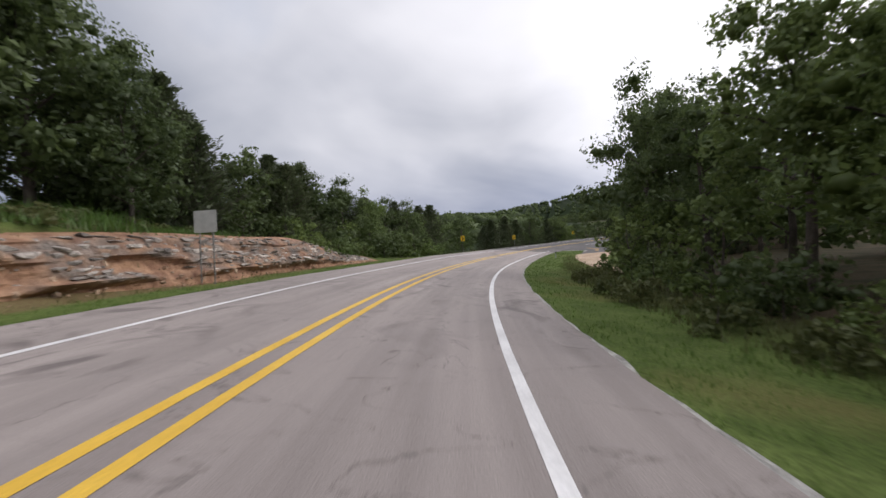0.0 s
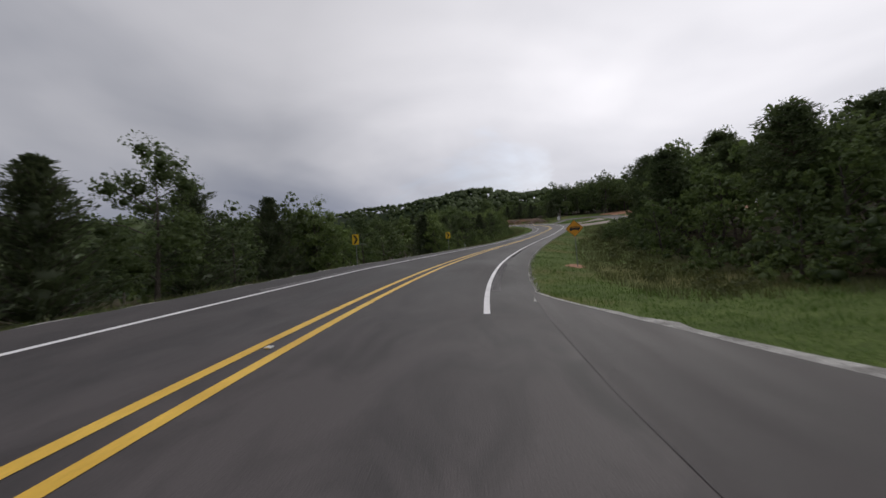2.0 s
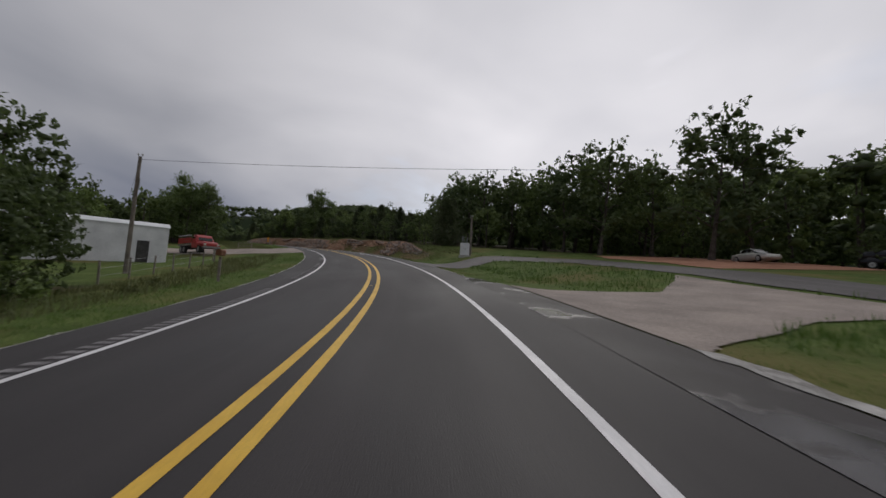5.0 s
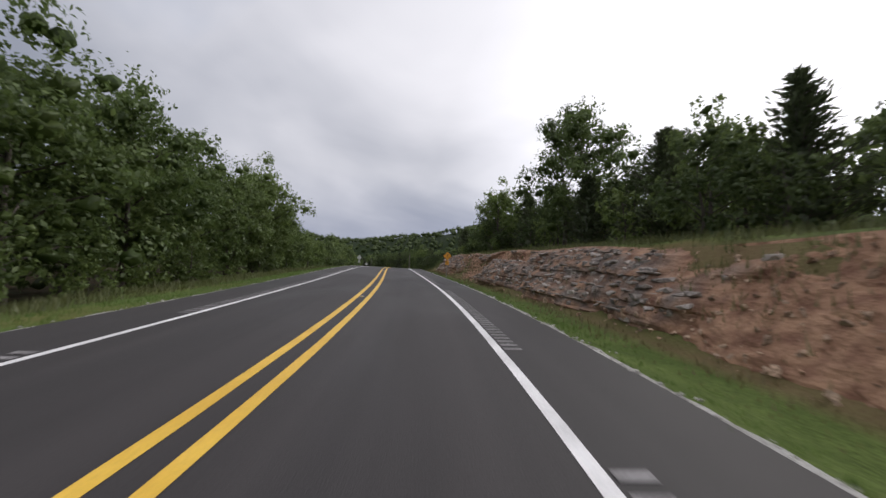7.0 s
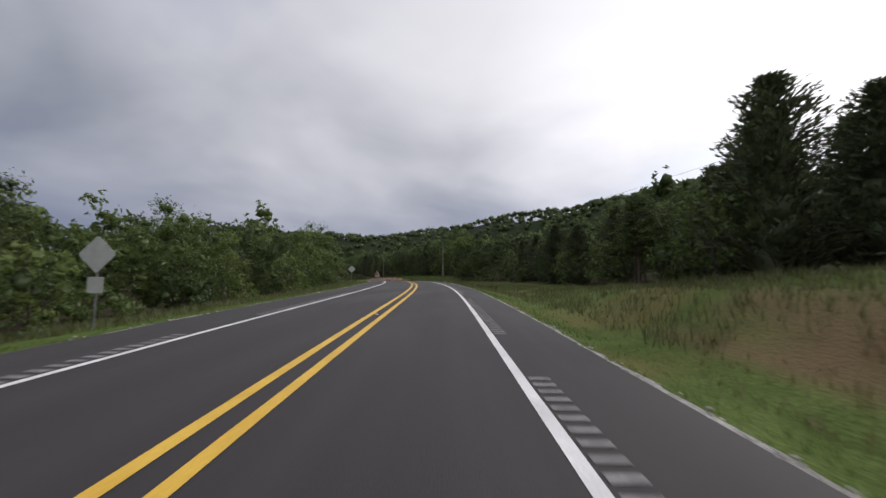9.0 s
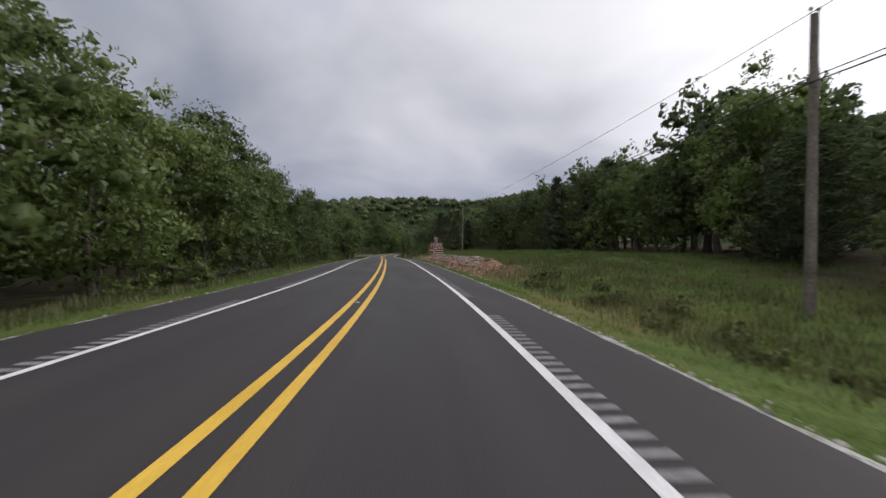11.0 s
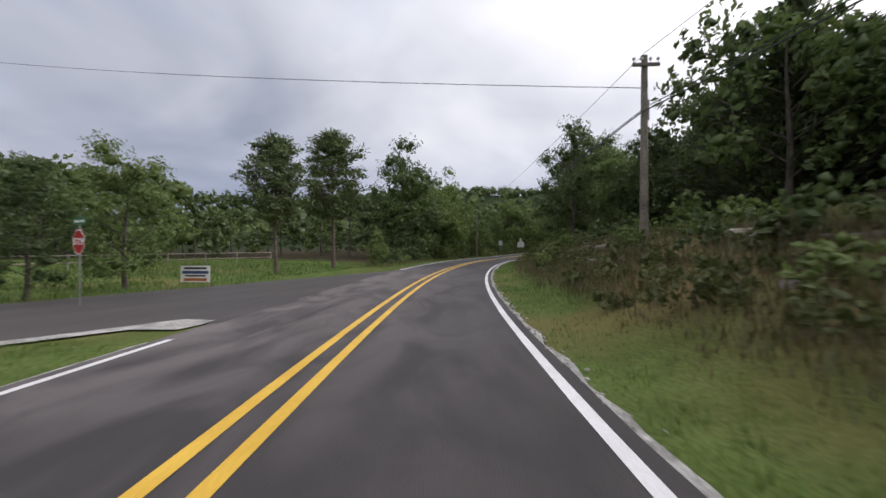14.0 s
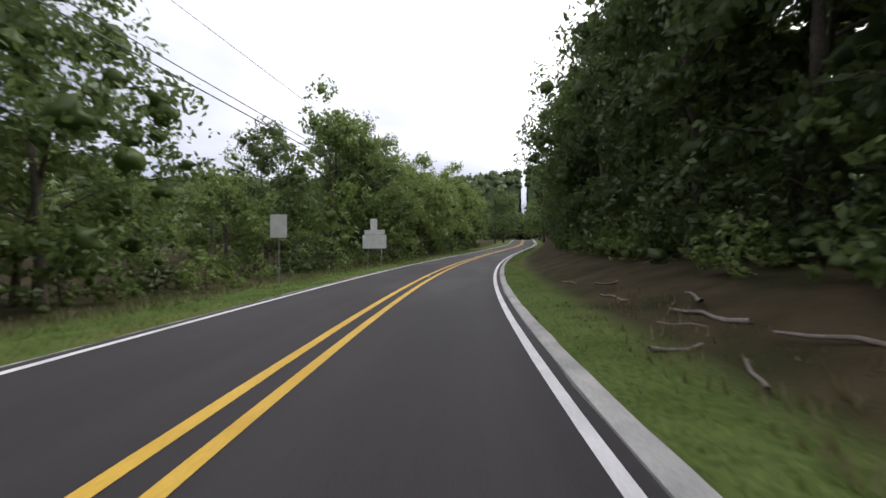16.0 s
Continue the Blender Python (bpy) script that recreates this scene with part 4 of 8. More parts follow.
def leaf_mesh(name, centres, normals, size, mat, long=1.0, droop=0.0, cores=None, axes=None, fine=2, slim=.34):
    """Leaf sprays: each a folded pointed blade at its place, facing roughly along its normal, or lying along its axis.
    cores: (centres, radii) of the dense inner tufts."""
    n = len(centres)
    nrm = normals + rng.normal(0, .6, (n, 3))
    nrm /= np.linalg.norm(nrm, axis=1, keepdims=True) + 1e-9
    t = np.cross(nrm, rng.normal(0, 1, (n, 3))) if axes is None else axes + rng.normal(0, .35, (n, 3))
    t /= np.linalg.norm(t, axis=1, keepdims=True) + 1e-9
    b = np.cross(nrm, t)
    b /= np.linalg.norm(b, axis=1, keepdims=True) + 1e-9
    s = (size * rng.uniform(.6, 1.4, n))[:, None]
    tip = t * s * long
    tip[:, 2] -= droop * s[:, 0]
    wide, fold = b * s * slim, nrm * s * .10
    v = np.stack([centres - tip * .5, centres + wide + fold - tip * rng.uniform(-.1, .15, (n, 1)), centres + tip * .5, centres - wide + fold - tip * rng.uniform(-.1, .15, (n, 1))], 1).reshape(-1, 3)
    f, start, total = np.arange(4 * n), np.arange(0, 4 * n, 4), np.full(n, 4)
    if cores is not None:
        iv0, if0 = ICO[fine]
        cc, cr = np.asarray(cores[0], float), np.asarray(cores[1], float)
        k = len(cc)
        iv = iv0[None] * rng.uniform(.4, 1.3, (k, len(iv0), 1)) * cr[:, None, None] * (1, 1, .85) + cc[:, None]
        fi = if0[None] + 4 * n + (np.arange(k) * len(iv0))[:, None, None]
        m = k * len(if0)
        v, f = np.concatenate([v, iv.reshape(-1, 3)]), np.concatenate([f, fi.ravel()])
        start, total = np.concatenate([start, 4 * n + np.arange(0, 3 * m, 3)]), np.concatenate([total, np.full(m, 3)])
    me = bpy.data.meshes.new(name)
    me.vertices.add(len(v)), me.loops.add(len(f)), me.polygons.add(len(start))
    me.vertices.foreach_set("co", v.astype(np.float32).ravel())
    me.loops.foreach_set("vertex_index", f.astype(np.int32))
    me.polygons.foreach_set("loop_start", start.astype(np.int32))
    me.polygons.foreach_set("loop_total", total.astype(np.int32))
    me.materials.append(mat)
    me.update(calc_edges=True)
    return me


def shell_points(centres, radii, each, flat=0.75, twig=5):
    """Leaves on twigs in the outer part of lumps, with the direction outwards."""
    twigs = max(1, each // twig)
    c = np.repeat(np.asarray(centres, float), twigs, 0)
    r = np.repeat(np.asarray(radii, float), twigs)[:, None]
    d = rng.normal(0, 1, c.shape)
    d /= np.linalg.norm(d, axis=1, keepdims=True)
    d[:, 2] = d[:, 2] * flat + .08
    p = c + d * r * (.38 + .84 * rng.random((len(c), 1)) ** .6)
    p, d, r = (np.repeat(q, twig, 0) for q in (p, d, r))
    return p + rng.normal(0, .13, p.shape) * r, d


def thing(name, label, category, group=""):
    return tagged(new(name), label, category, group)


def child(name, me, parent, label=""):
    ob = new(name, me)
    ob.parent = parent
    return tagged(ob, label) if label else ob


def finish_mesh(name, verts, faces, mat, smooth_shade=True):
    me = bpy.data.meshes.new(name)
    me.from_pydata([tuple(v) for v in verts], [], faces)
    me.materials.append(mat)
    if smooth_shade:
        me.polygons.foreach_set("use_smooth", [True] * len(me.polygons))
    return me


def broadleaf(name, label, tall, wide, clear, leaf, lumps, each, size, lean=0.4):
    """A broad-leaved tree: bent trunk, rising limbs and lumps of leaves along them."""
    ob = thing(name, label, "tree")
    verts, faces = [], []
    top = Vector((rng.normal(0, lean), rng.normal(0, lean), tall * .80))
    spine = [top * f + Vector((math.sin(f * 5) * .2, math.cos(f * 4) * .2 - .2, 0)) for f in np.linspace(0, 1, 8)]
    r0 = tall * .017
    tube(verts, faces, spine, [r0 * (1.35 if i == 0 else 1 - .85 * i / 7) for i in range(8)], 7)
    centres, radii = [], []
    for k in range(13):
        f = clear + (1 - clear) * (k + rng.random()) / 13
        start = top * f
        a = k * 2.4 + rng.uniform(-.4, .4)
        bell = math.sin(math.pi * min(1, (f - clear) / (1 - clear) * .78 + .20)) ** .7
        reach = wide * .5 * bell * rng.uniform(.75, 1.15)
        end = start + Vector((math.cos(a) * reach, math.sin(a) * reach, reach * rng.uniform(.25, .6)))
        mid = start.lerp(end, .5) + Vector((0, 0, reach * .1))
        tube(verts, faces, [start, mid, end], [r0 * .4 * (1 - f * .6), r0 * .25, r0 * .08], 4)
        for g in (.5, .8, 1.0):
            p = start.lerp(end, g)
            centres.append(p + Vector(rng.normal(0, .35, 3)))
            radii.append(wide * rng.uniform(.10, .16))
    while len(centres) < lumps:
        f = rng.random() ** .8
        z = tall * (clear + (1 - clear) * f)
        bell = math.sin(math.pi * min(1, f * .75 + .22)) ** .7
        a, q = rng.uniform(0, 6.28), wide * .5 * bell * math.sqrt(rng.uniform(.45, 1))
        centres.append(Vector((math.cos(a) * q + top.x * f, math.sin(a) * q + top.y * f, z)))
        radii.append(wide * rng.uniform(.11, .175))
    child("trunk", finish_mesh("trunk", verts, faces, BARK), ob)
    pts, d = shell_points([tuple(c) for c in centres], radii, each)
    child("crown", leaf_mesh("crown", pts, d, size, leaf, 1.35, .15, ([tuple(c) for c in centres], np.array(radii) * .35), fine=2 if each > 60 else 1), ob)
    return ob


def conifer(name, label, tall, wide, clear, leaf, tiers, each, size, bark, open_crown=False):
    """A cedar or a pine. Cedar: rising limbs set with feathery sprays, ragged in outline. Pine: level limbs that end in puffs of needles."""
    ob = thing(name, label, "tree")
    verts, faces = [], []
    tube(verts, faces, [Vector((math.sin(z * .35) * .12, math.cos(z * .3) * .1, z)) for z in np.linspace(0, tall * .97, 8)], [tall * .014 * (1.3 if i == 0 else 1 - .9 * i / 7) for i in range(8)], 8)
    pts, nrm, axes, cores = [], [], [], ([], [])
    sway = rng.uniform(.75, 1.25, 9)
    for k in range(tiers):
        f = (k + rng.random() * .8) / tiers
        z = tall * (clear + (1 - clear) * f)
        if open_crown:
            reach = wide * .5 * (math.sin(math.pi * (f * .70 + .26)) ** .8) * rng.uniform(.55, 1.1)
        else:
            reach = wide * .52 * min(1, (1 - f) ** .72 + .03) * rng.uniform(.6, 1.15) + .1
            cores[0].append((0, 0, z)), cores[1].append(reach * .34)
        arms = 4 if open_crown else 7
        for j in range(arms):
            a = k * 1.9 + j * 6.283 / arms + rng.uniform(-.4, .4)
            r = reach * rng.uniform(.6, 1.1) * sway[int(a * 1.43) % 9]
            out = Vector((math.cos(a), math.sin(a), 0))
            root = Vector((0, 0, z - r * (.1 if open_crown else .3)))
            tip = Vector((0, 0, z)) + out * r + Vector((0, 0, r * (.12 if open_crown else .22)))
            tube(verts, faces, [root, root.lerp(tip, .5) - Vector((0, 0, r * .05)), tip], [tall * .0035 + .012, tall * .002 + .008, .006], 4)
            if open_crown:
                for g in (.55, .8, 1.0):
                    c = np.array(root.lerp(tip, g)) + rng.normal(0, .25, 3)
                    q = rng.uniform(.45, .85) * (.7 + .06 * wide)
                    d = rng.normal(0, 1, (each // 3, 3))
                    d /= np.linalg.norm(d, axis=1, keepdims=True)
                    d[:, 2] = d[:, 2] * .55 + .15
                    pts.append(c + d * q * rng.uniform(.4, 1.1, (len(d), 1)))
                    nrm.append(rng.normal(0, 1, d.shape)), axes.append(d)
                    cores[0].append(tuple(c)), cores[1].append(q * .30)
            else:
                g = rng.uniform(.2, 1.08, (each, 1))
                p = np.array(root) * (1 - g) + np.array(tip) * g + rng.normal(0, 1, (each, 3)) * (.10 + .10 * r * (1.15 - g))
                pts.append(p)
                nrm.append(np.tile((out.x * .3, out.y * .3, .6), (each, 1)))
                axes.append(np.tile((out.x, out.y, .55), (each, 1)))
    child("trunk", finish_mesh("trunk", verts, faces, bark), ob)
    child("crown", leaf_mesh("crown", np.concatenate(pts), np.concatenate(nrm), size, leaf, 1.7, .05, cores, np.concatenate(axes), 1, .24), ob)
    return ob


def bush(name, label, tall, wide, leaf, lumps, each, size):
    ob = thing(name, label, "bush")
    verts, faces, centres, radii = [], [], [], []
    for k in range(lumps):
        a, q = rng.uniform(0, 6.28), wide * .5 * math.sqrt(rng.random())
        z = tall * rng.uniform(.12, .85) * (1 - .45 * (q / (wide * .5)) ** 2)
        centres.append((math.cos(a) * q, math.sin(a) * q, z))
        radii.append(wide * rng.uniform(.12, .2))
    tube(verts, faces, [Vector((0, 0, -.1)), Vector((.05, .02, tall * .3)), Vector((-.04, .05, tall * .7))], [.04, .025, .006], 5)
    child("stem", finish_mesh("stem", verts, faces, BARK), ob)
    pts, d = shell_points(centres, radii, each)
    pts[:, 2] = np.maximum(pts[:, 2], .03)
    child("foliage", leaf_mesh("foliage", pts, d, size, leaf, 1.4, .1, (centres, np.array(radii) * .45) if wide > 2 else None, fine=1), ob)
    return ob


def kinds(f):
    """The plants by kind; f below 1 gives each fewer and larger sprays, for those further from the road."""
    n, k = lambda v: int(v * f), f ** -.5
    return {
        "oak": [broadleaf("oak_tree", "broad oak tree with dense mid-green leaves", 16, 11, .10, LEAF_OAK, 54, n(150), .26 * k),
                broadleaf("oak_tree", "tall oak tree with dark green leaves", 17, 10.5, .12, LEAF_DARK, 54, n(150), .26 * k),
                broadleaf("oak_tree", "leafy oak tree with an uneven crown", 14.5, 10.5, .07, LEAF_OAK, 53, n(150), .255 * k)],
        "light": [broadleaf("hickory_tree", "tree with light yellow-green leaves", 14, 8.4, .09, LEAF_LIGHT, 56, n(145), .24 * k),
                  broadleaf("hickory_tree", "young tree with bright green leaves", 9.5, 6, .07, LEAF_LIGHT, 46, n(125), .205 * k)],
        "tall": [broadleaf("oak_tree", "tall slender tree with bare lower trunk and dark leaves", 18.5, 9, .28, LEAF_DARK, 58, n(150), .26 * k),
                 broadleaf("oak_tree", "tall tree with sparse upper leaves", 17.5, 8, .38, LEAF_OAK, 52, n(140), .255 * k)],
        "edge": [broadleaf("young_tree", "young woodland-edge tree leafy to the ground", 7, 5.4, .03, LEAF_OAK, 41, n(60), .20 * k),
                 broadleaf("young_tree", "bushy dark young tree at the wood's edge", 6, 5, .02, LEAF_DARK, 40, n(60), .20 * k),
                 broadleaf("young_tree", "bushy light green young tree", 6.5, 4.8, .02, LEAF_LIGHT, 40, n(60), .195 * k)],
        "cedar": [conifer("cedar_tree", "dark green conical cedar tree", 8.5, 7.6, .05, LEAF_CEDAR, 32, n(32), .22 * k, BARK),
                  conifer("cedar_tree", "slender dark cedar tree", 10.5, 8.2, .06, LEAF_CEDAR, 38, n(30), .22 * k, BARK)],
        "pine": [conifer("pine_tree", "tall pine tree with a bare trunk and open crown", 14.5, 8.6, .38, LEAF_PINE, 26, n(120), .22 * k, PINE_BARK, True),
                 conifer("pine_tree", "pine tree with dark needles and a high crown", 13, 7.6, .4, LEAF_PINE, 24, n(115), .22 * k, PINE_BARK, True)],
        "bush": [bush("bush", "rounded green roadside bush", 2.4, 3.2, LEAF_OAK, 16, n(60), .15 * k),
                 bush("bush", "dark green undergrowth bush", 3.0, 3.6, LEAF_DARK, 18, n(60), .17 * k),
                 bush("bush", "small light green shrub", 2.0, 2.6, LEAF_LIGHT, 14, n(60), .14 * k)],
        "weed": [bush("weed_clump", "clump of tall green weeds", 1.1, 1.8, WEED, 14, n(70), .11 * k),
                 bush("weed_clump", "clump of weeds with dry stalks", .9, 1.5, WEED, 13, n(70), .10 * k)],
    }


KINDS, KINDS_BACK = kinds(1.0), kinds(.32)
used = set()
TALL = {"oak": (16, 17, 14.5), "light": (14, 9.5), "tall": (18.5, 17.5), "edge": (7, 6, 6.5), "cedar": (8.5, 10.5), "pine": (14.5, 13)}      # metres as built


woods = {"leaf": [], "dark": [], "wood": ([], [])}


def back_tree(u, o, scale):
    """A tree deep in the wood: added to the woodland's two crowns meshes and its trunks."""
    p, tall, wide = np.array(spot(u, o, -.2)), scale, scale * .62
    n = 24
    f = rng.random(n) ** .8
    a, q = rng.uniform(0, 6.28, n), wide * .5 * (np.sin(math.pi * np.minimum(1, f * .72 + .26)) ** .7) * np.sqrt(rng.uniform(.4, 1, n))
    c = np.stack([np.cos(a) * q, np.sin(a) * q, tall * (.05 + .85 * f)], 1) + p
    r = wide * rng.uniform(.15, .23, n)
    pts, d = shell_points(c, r, 20, twig=4)
    woods["leaf" if rng.random() < .45 else "dark"].append((pts, d, c, r * .48))
    tube(*woods["wood"], [Vector(p), Vector(p) + Vector((rng.normal(0, .3), rng.normal(0, .3), tall * .8))], [tall * .016, tall * .004], 6)


def plant(kind, u, o, scale=1.0, turn=None, which=None, sink=0.05):
    if kind == "dark_oak":
        kind, which = "oak", 1
    if kind == "back":
        return back_tree(u, o, scale)
    which = int(rng.integers(len(KINDS[kind]))) if which is None else which
    if kind in TALL:
        scale /= TALL[kind][which]
    if kind == "oak" and abs(o) > 43:
        return back_tree(u, o, TALL[kind][which] * scale)
    ob = (KINDS_BACK if (abs(o) > 24 or scale < .70 and (abs(o) > 14.6 or kind in ("bush", "weed", "edge"))) and kind != "pine" else KINDS)[kind][which]
    p = spot(u, o, -sink)
    m = Matrix.Translation(p) @ Matrix.Rotation(rng.uniform(0, 6.28) if turn is None else turn, 4, "Z") @ Matrix.Diagonal((scale, scale, scale * rng.uniform(.92, 1.1), 1))
    if ob.name not in used:
        used.add(ob.name)
        ob.matrix_basis = m
        return ob
    return copy_thing(ob, m @ Matrix.Diagonal((*(1 / v for v in ob.scale), 1)))


def rows_of(kinds, u0, u1, o0, o1, gap, small=.8, large=1.15):
    """Plants between two stations, from offset o0 outwards to o1, gap metres apart on average. small, large: metres high for trees, else scales."""
    metres = abs(lerp(min(u1, 26), ALONG) - lerp(max(u0, -6), ALONG))
    if not set(kinds) & {"bush", "weed", "edge", "back"}:
        gap *= 1.25
    count = int(metres * abs(o1 - o0) / gap ** 2)
    for k in range(count):
        u = u0 + (u1 - u0) * (k + rng.random()) / count
        o = o0 + (o1 - o0) * ((k * .618) % 1 * .8 + .2 * rng.random())
        kind, size = kinds[rng.integers(len(kinds))], rng.uniform(small, large)
        if not paved(u, o):
            plant(kind, u, o, size)


# left of the road
rows_of(["pine", "cedar", "dark_oak", "pine"], -1.2, .45, -14, -22, 3.6, 9, 12)
rows_of(["cedar", "dark_oak", "cedar", "oak"], .4, 1.3, -13, -20, 3.3, 6.5, 8.5)
rows_of(["back"], -1.2, 1.3, -22, -44, 8, 9, 12)
rows_of(["dark_oak", "oak"], .85, 1.4, -10.8, -14, 3.2, 3.4, 4.8)
rows_of(["bush"], .6, 1.42, -8.8, -11.5, 2.4, .8, 1.25)
rows_of(["back"], 2.6, 4.0, -20, -42, 7.5, 5.5, 7)
rows_of(["oak", "cedar", "dark_oak"], 2.95, 3.2, -12, -17, 3.4, 5.5, 7)
rows_of(["dark_oak", "oak", "light", "cedar"], 3.5, 5.3, -12.8, -18, 3.0, 6.4, 8)
rows_of(["bush"], 3.4, 5.4, -10.8, -13, 3.2, .7, 1.1)
rows_of(["back"], 4.0, 5.6, -18, -40, 7.5, 6.5, 8)
rows_of(["oak", "cedar"], 5.1, 5.4, -13.5, -18, 3.2, 6.5, 8)
rows_of(["cedar", "light", "oak"], 6.9, 7.4, -26, -42, 6, 7, 9)
rows_of(["dark_oak", "oak", "oak", "light"], 7.25, 8.12, -12.8, -18, 3.0, 9.5, 12)
rows_of(["oak", "light", "oak"], 8.1, 8.32, -13, -18, 3.0, 10.5, 12.3)
rows_of(["oak", "light", "oak"], 8.32, 8.5, -12.8, -18, 3.0, 8, 9.2)
rows_of(["oak", "light", "dark_oak"], 8.5, 10.9, -12.8, -18, 3.2, 5.2, 6.8)
rows_of(["bush"], 7.3, 10.6, -11, -13, 3.6, .7, 1.1)
rows_of(["back"], 7.3, 10.5, -18, -42, 7.5, 7, 9)
rows_of(["oak", "dark_oak", "oak", "light"], 10.9, 11.3, -11.8, -17, 3.0, 5.4, 6.6)
rows_of(["oak", "dark_oak", "oak", "light"], 11.36, 12.25, -11.8, -17, 3.2, 11.2, 13)
rows_of(["dark_oak", "oak", "dark_oak", "light"], 12.25, 13.2, -11.8, -16, 3.0, 9.4, 11.4)
rows_of(["dark_oak", "oak", "dark_oak"], 12.3, 13.26, -9.8, -11.2, 2.4, 8, 9.8)
rows_of(["bush"], 10.6, 13.1, -9.8, -12, 3.6, .6, 1.0)
rows_of(["bush"], 12.9, 13.5, -8.6, -11, 2.2, .5, .9)
rows_of(["back"], 10.5, 13.2, -17, -42, 7.5, 9, 12)
for u, o, k in ((13.30, -9.6, 1), (13.34, -7.9, 0), (13.44, -8.4, 1), (13.49, -7.8, 2), (13.56, -7.6, 1), (13.66, -9.3, 0), (13.72, -7.7, 1), (13.78, -7.2, 2), (13.82, -8.4, 1), (13.85, -7.0, 1)):
    plant("oak", u, o, rng.uniform(9.6, 11.0), which=1 if k else 0)
rows_of(["back"], 12.6, 15.4, -46, -75, 6.0, 13, 16)
rows_of(["light", "oak", "oak", "oak"], 15.55, 16.2, -11, -15.5, 3.2, 11, 13.5)
rows_of(["light", "oak", "light"], 16.25, 16.9, -11.5, -15, 3.2, 5, 7.5)
rows_of(["light", "oak", "light", "oak"], 16.95, 18.9, -9.8, -14, 3.2, 12, 16)
rows_of(["bush", "bush", "bush"], 15.2, 18.6, -8.7, -10.6, 2.0, .6, 1.0)
rows_of(["back"], 15.45, 16.1, -20, -44, 7.5, 9, 11)
rows_of(["back"], 14.95, 15.45, -30, -46, 6, 9, 11.5)
rows_of(["back"], 16.1, 20.5, -16, -44, 7.5, 8, 11)
# right of the road
rows_of(["oak", "dark_oak", "tall"], -.6, .84, 12, 17, 3.4, 9.5, 11.5)
rows_of(["bush"], -.6, .82, 9.2, 11.5, 2.2, .5, .95)
rows_of(["back"], -1.2, .9, 17, 40, 7.5, 9, 11)
rows_of(["oak", "cedar", "back"], 1.0, 1.9, 18, 30, 4.0, 4.6, 5.8)
rows_of(["oak", "cedar", "dark_oak"], 1.9, 2.5, 15.5, 22, 2.9, 5.5, 7)
rows_of(["oak", "dark_oak", "pine"], 2.55, 3.1, 16, 25, 3.2, 6, 7.5)
rows_of(["oak", "dark_oak", "pine"], 3.1, 3.65, 16, 25, 3.2, 7.8, 9.6)
rows_of(["bush"], 1.9, 3.8, 13.5, 15.5, 2.6, .5, .9)
rows_of(["back"], 1.6, 3.9, 26, 60, 8, 9, 12)
rows_of(["dark_oak", "oak"], 4.6, 5.5, 56, 75, 6.0, 10, 12)
rows_of(["dark_oak", "oak"], 5.6, 7.2, 46, 75, 6.4, 13, 16)
rows_of(["oak", "dark_oak"], 5.95, 7.0, 24, 46, 5.0, 12, 15)
rows_of(["bush"], 5.4, 6.2, 42, 47, 3.2, .7, 1.1)
rows_of(["edge"], 4.3, 6.6, 54.5, 60, 3.6, 5.5, 7.5)
rows_of(["back"], 4.2, 6.8, 58, 84, 6.4, 14, 17.5)
rows_of(["dark_oak", "oak"], 5.55, 6.6, 46, 53, 4.4, 11, 13.5)
rows_of(["dark_oak", "oak"], 4.3, 5.4, 57, 62, 4.4, 11, 13)
rows_of(["oak", "cedar", "dark_oak", "cedar"], 6.4, 9.6, 14.8, 21, 3.3, 5.5, 7.5)
rows_of(["back", "oak"], 6.4, 10.2, 20, 44, 7.5, 7, 9.5)
rows_of(["cedar", "dark_oak", "cedar", "pine"], 9.5, 11.5, 17, 24, 3.1, 6, 7.6)
rows_of(["pine", "dark_oak", "cedar", "dark_oak", "oak"], 11.5, 13.5, 23.5, 30, 3.2, 9.5, 11.8)
rows_of(["back"], 10.0, 13.9, 25, 48, 7.2, 10, 12.5)
rows_of(["cedar", "dark_oak", "cedar", "dark_oak"], 13.4, 13.9, 15.5, 23, 3.1, 6.2, 7.6)
rows_of(["cedar", "dark_oak", "cedar", "dark_oak"], 13.9, 15.2, 15.5, 23, 3.1, 7.6, 9.4)
rows_of(["bush"], 13.3, 15.0, 9, 13, 3.2, .4, .7)
rows_of(["back"], 13.6, 16, 22, 44, 7.5, 8.5, 11)
rows_of(["dark_oak", "oak", "dark_oak", "tall"], 15.95, 18.9, 9, 15, 3.2, 13, 16.5)
rows_of(["dark_oak", "oak", "dark_oak"], 15.15, 15.95, 10, 16, 3.0, 9, 11)
rows_of(["bush"], 15.3, 18.6, 8.2, 12, 2.2, .6, 1.1)
rows_of(["back"], 21.6, 22.6, -24, 24, 4.2, 11, 14)
rows_of(["back"], 16, 20.5, 12, 40, 7.5, 11, 14)
rows_of(["back"], 20.4, 22.6, 9, 44, 6, 11, 14)
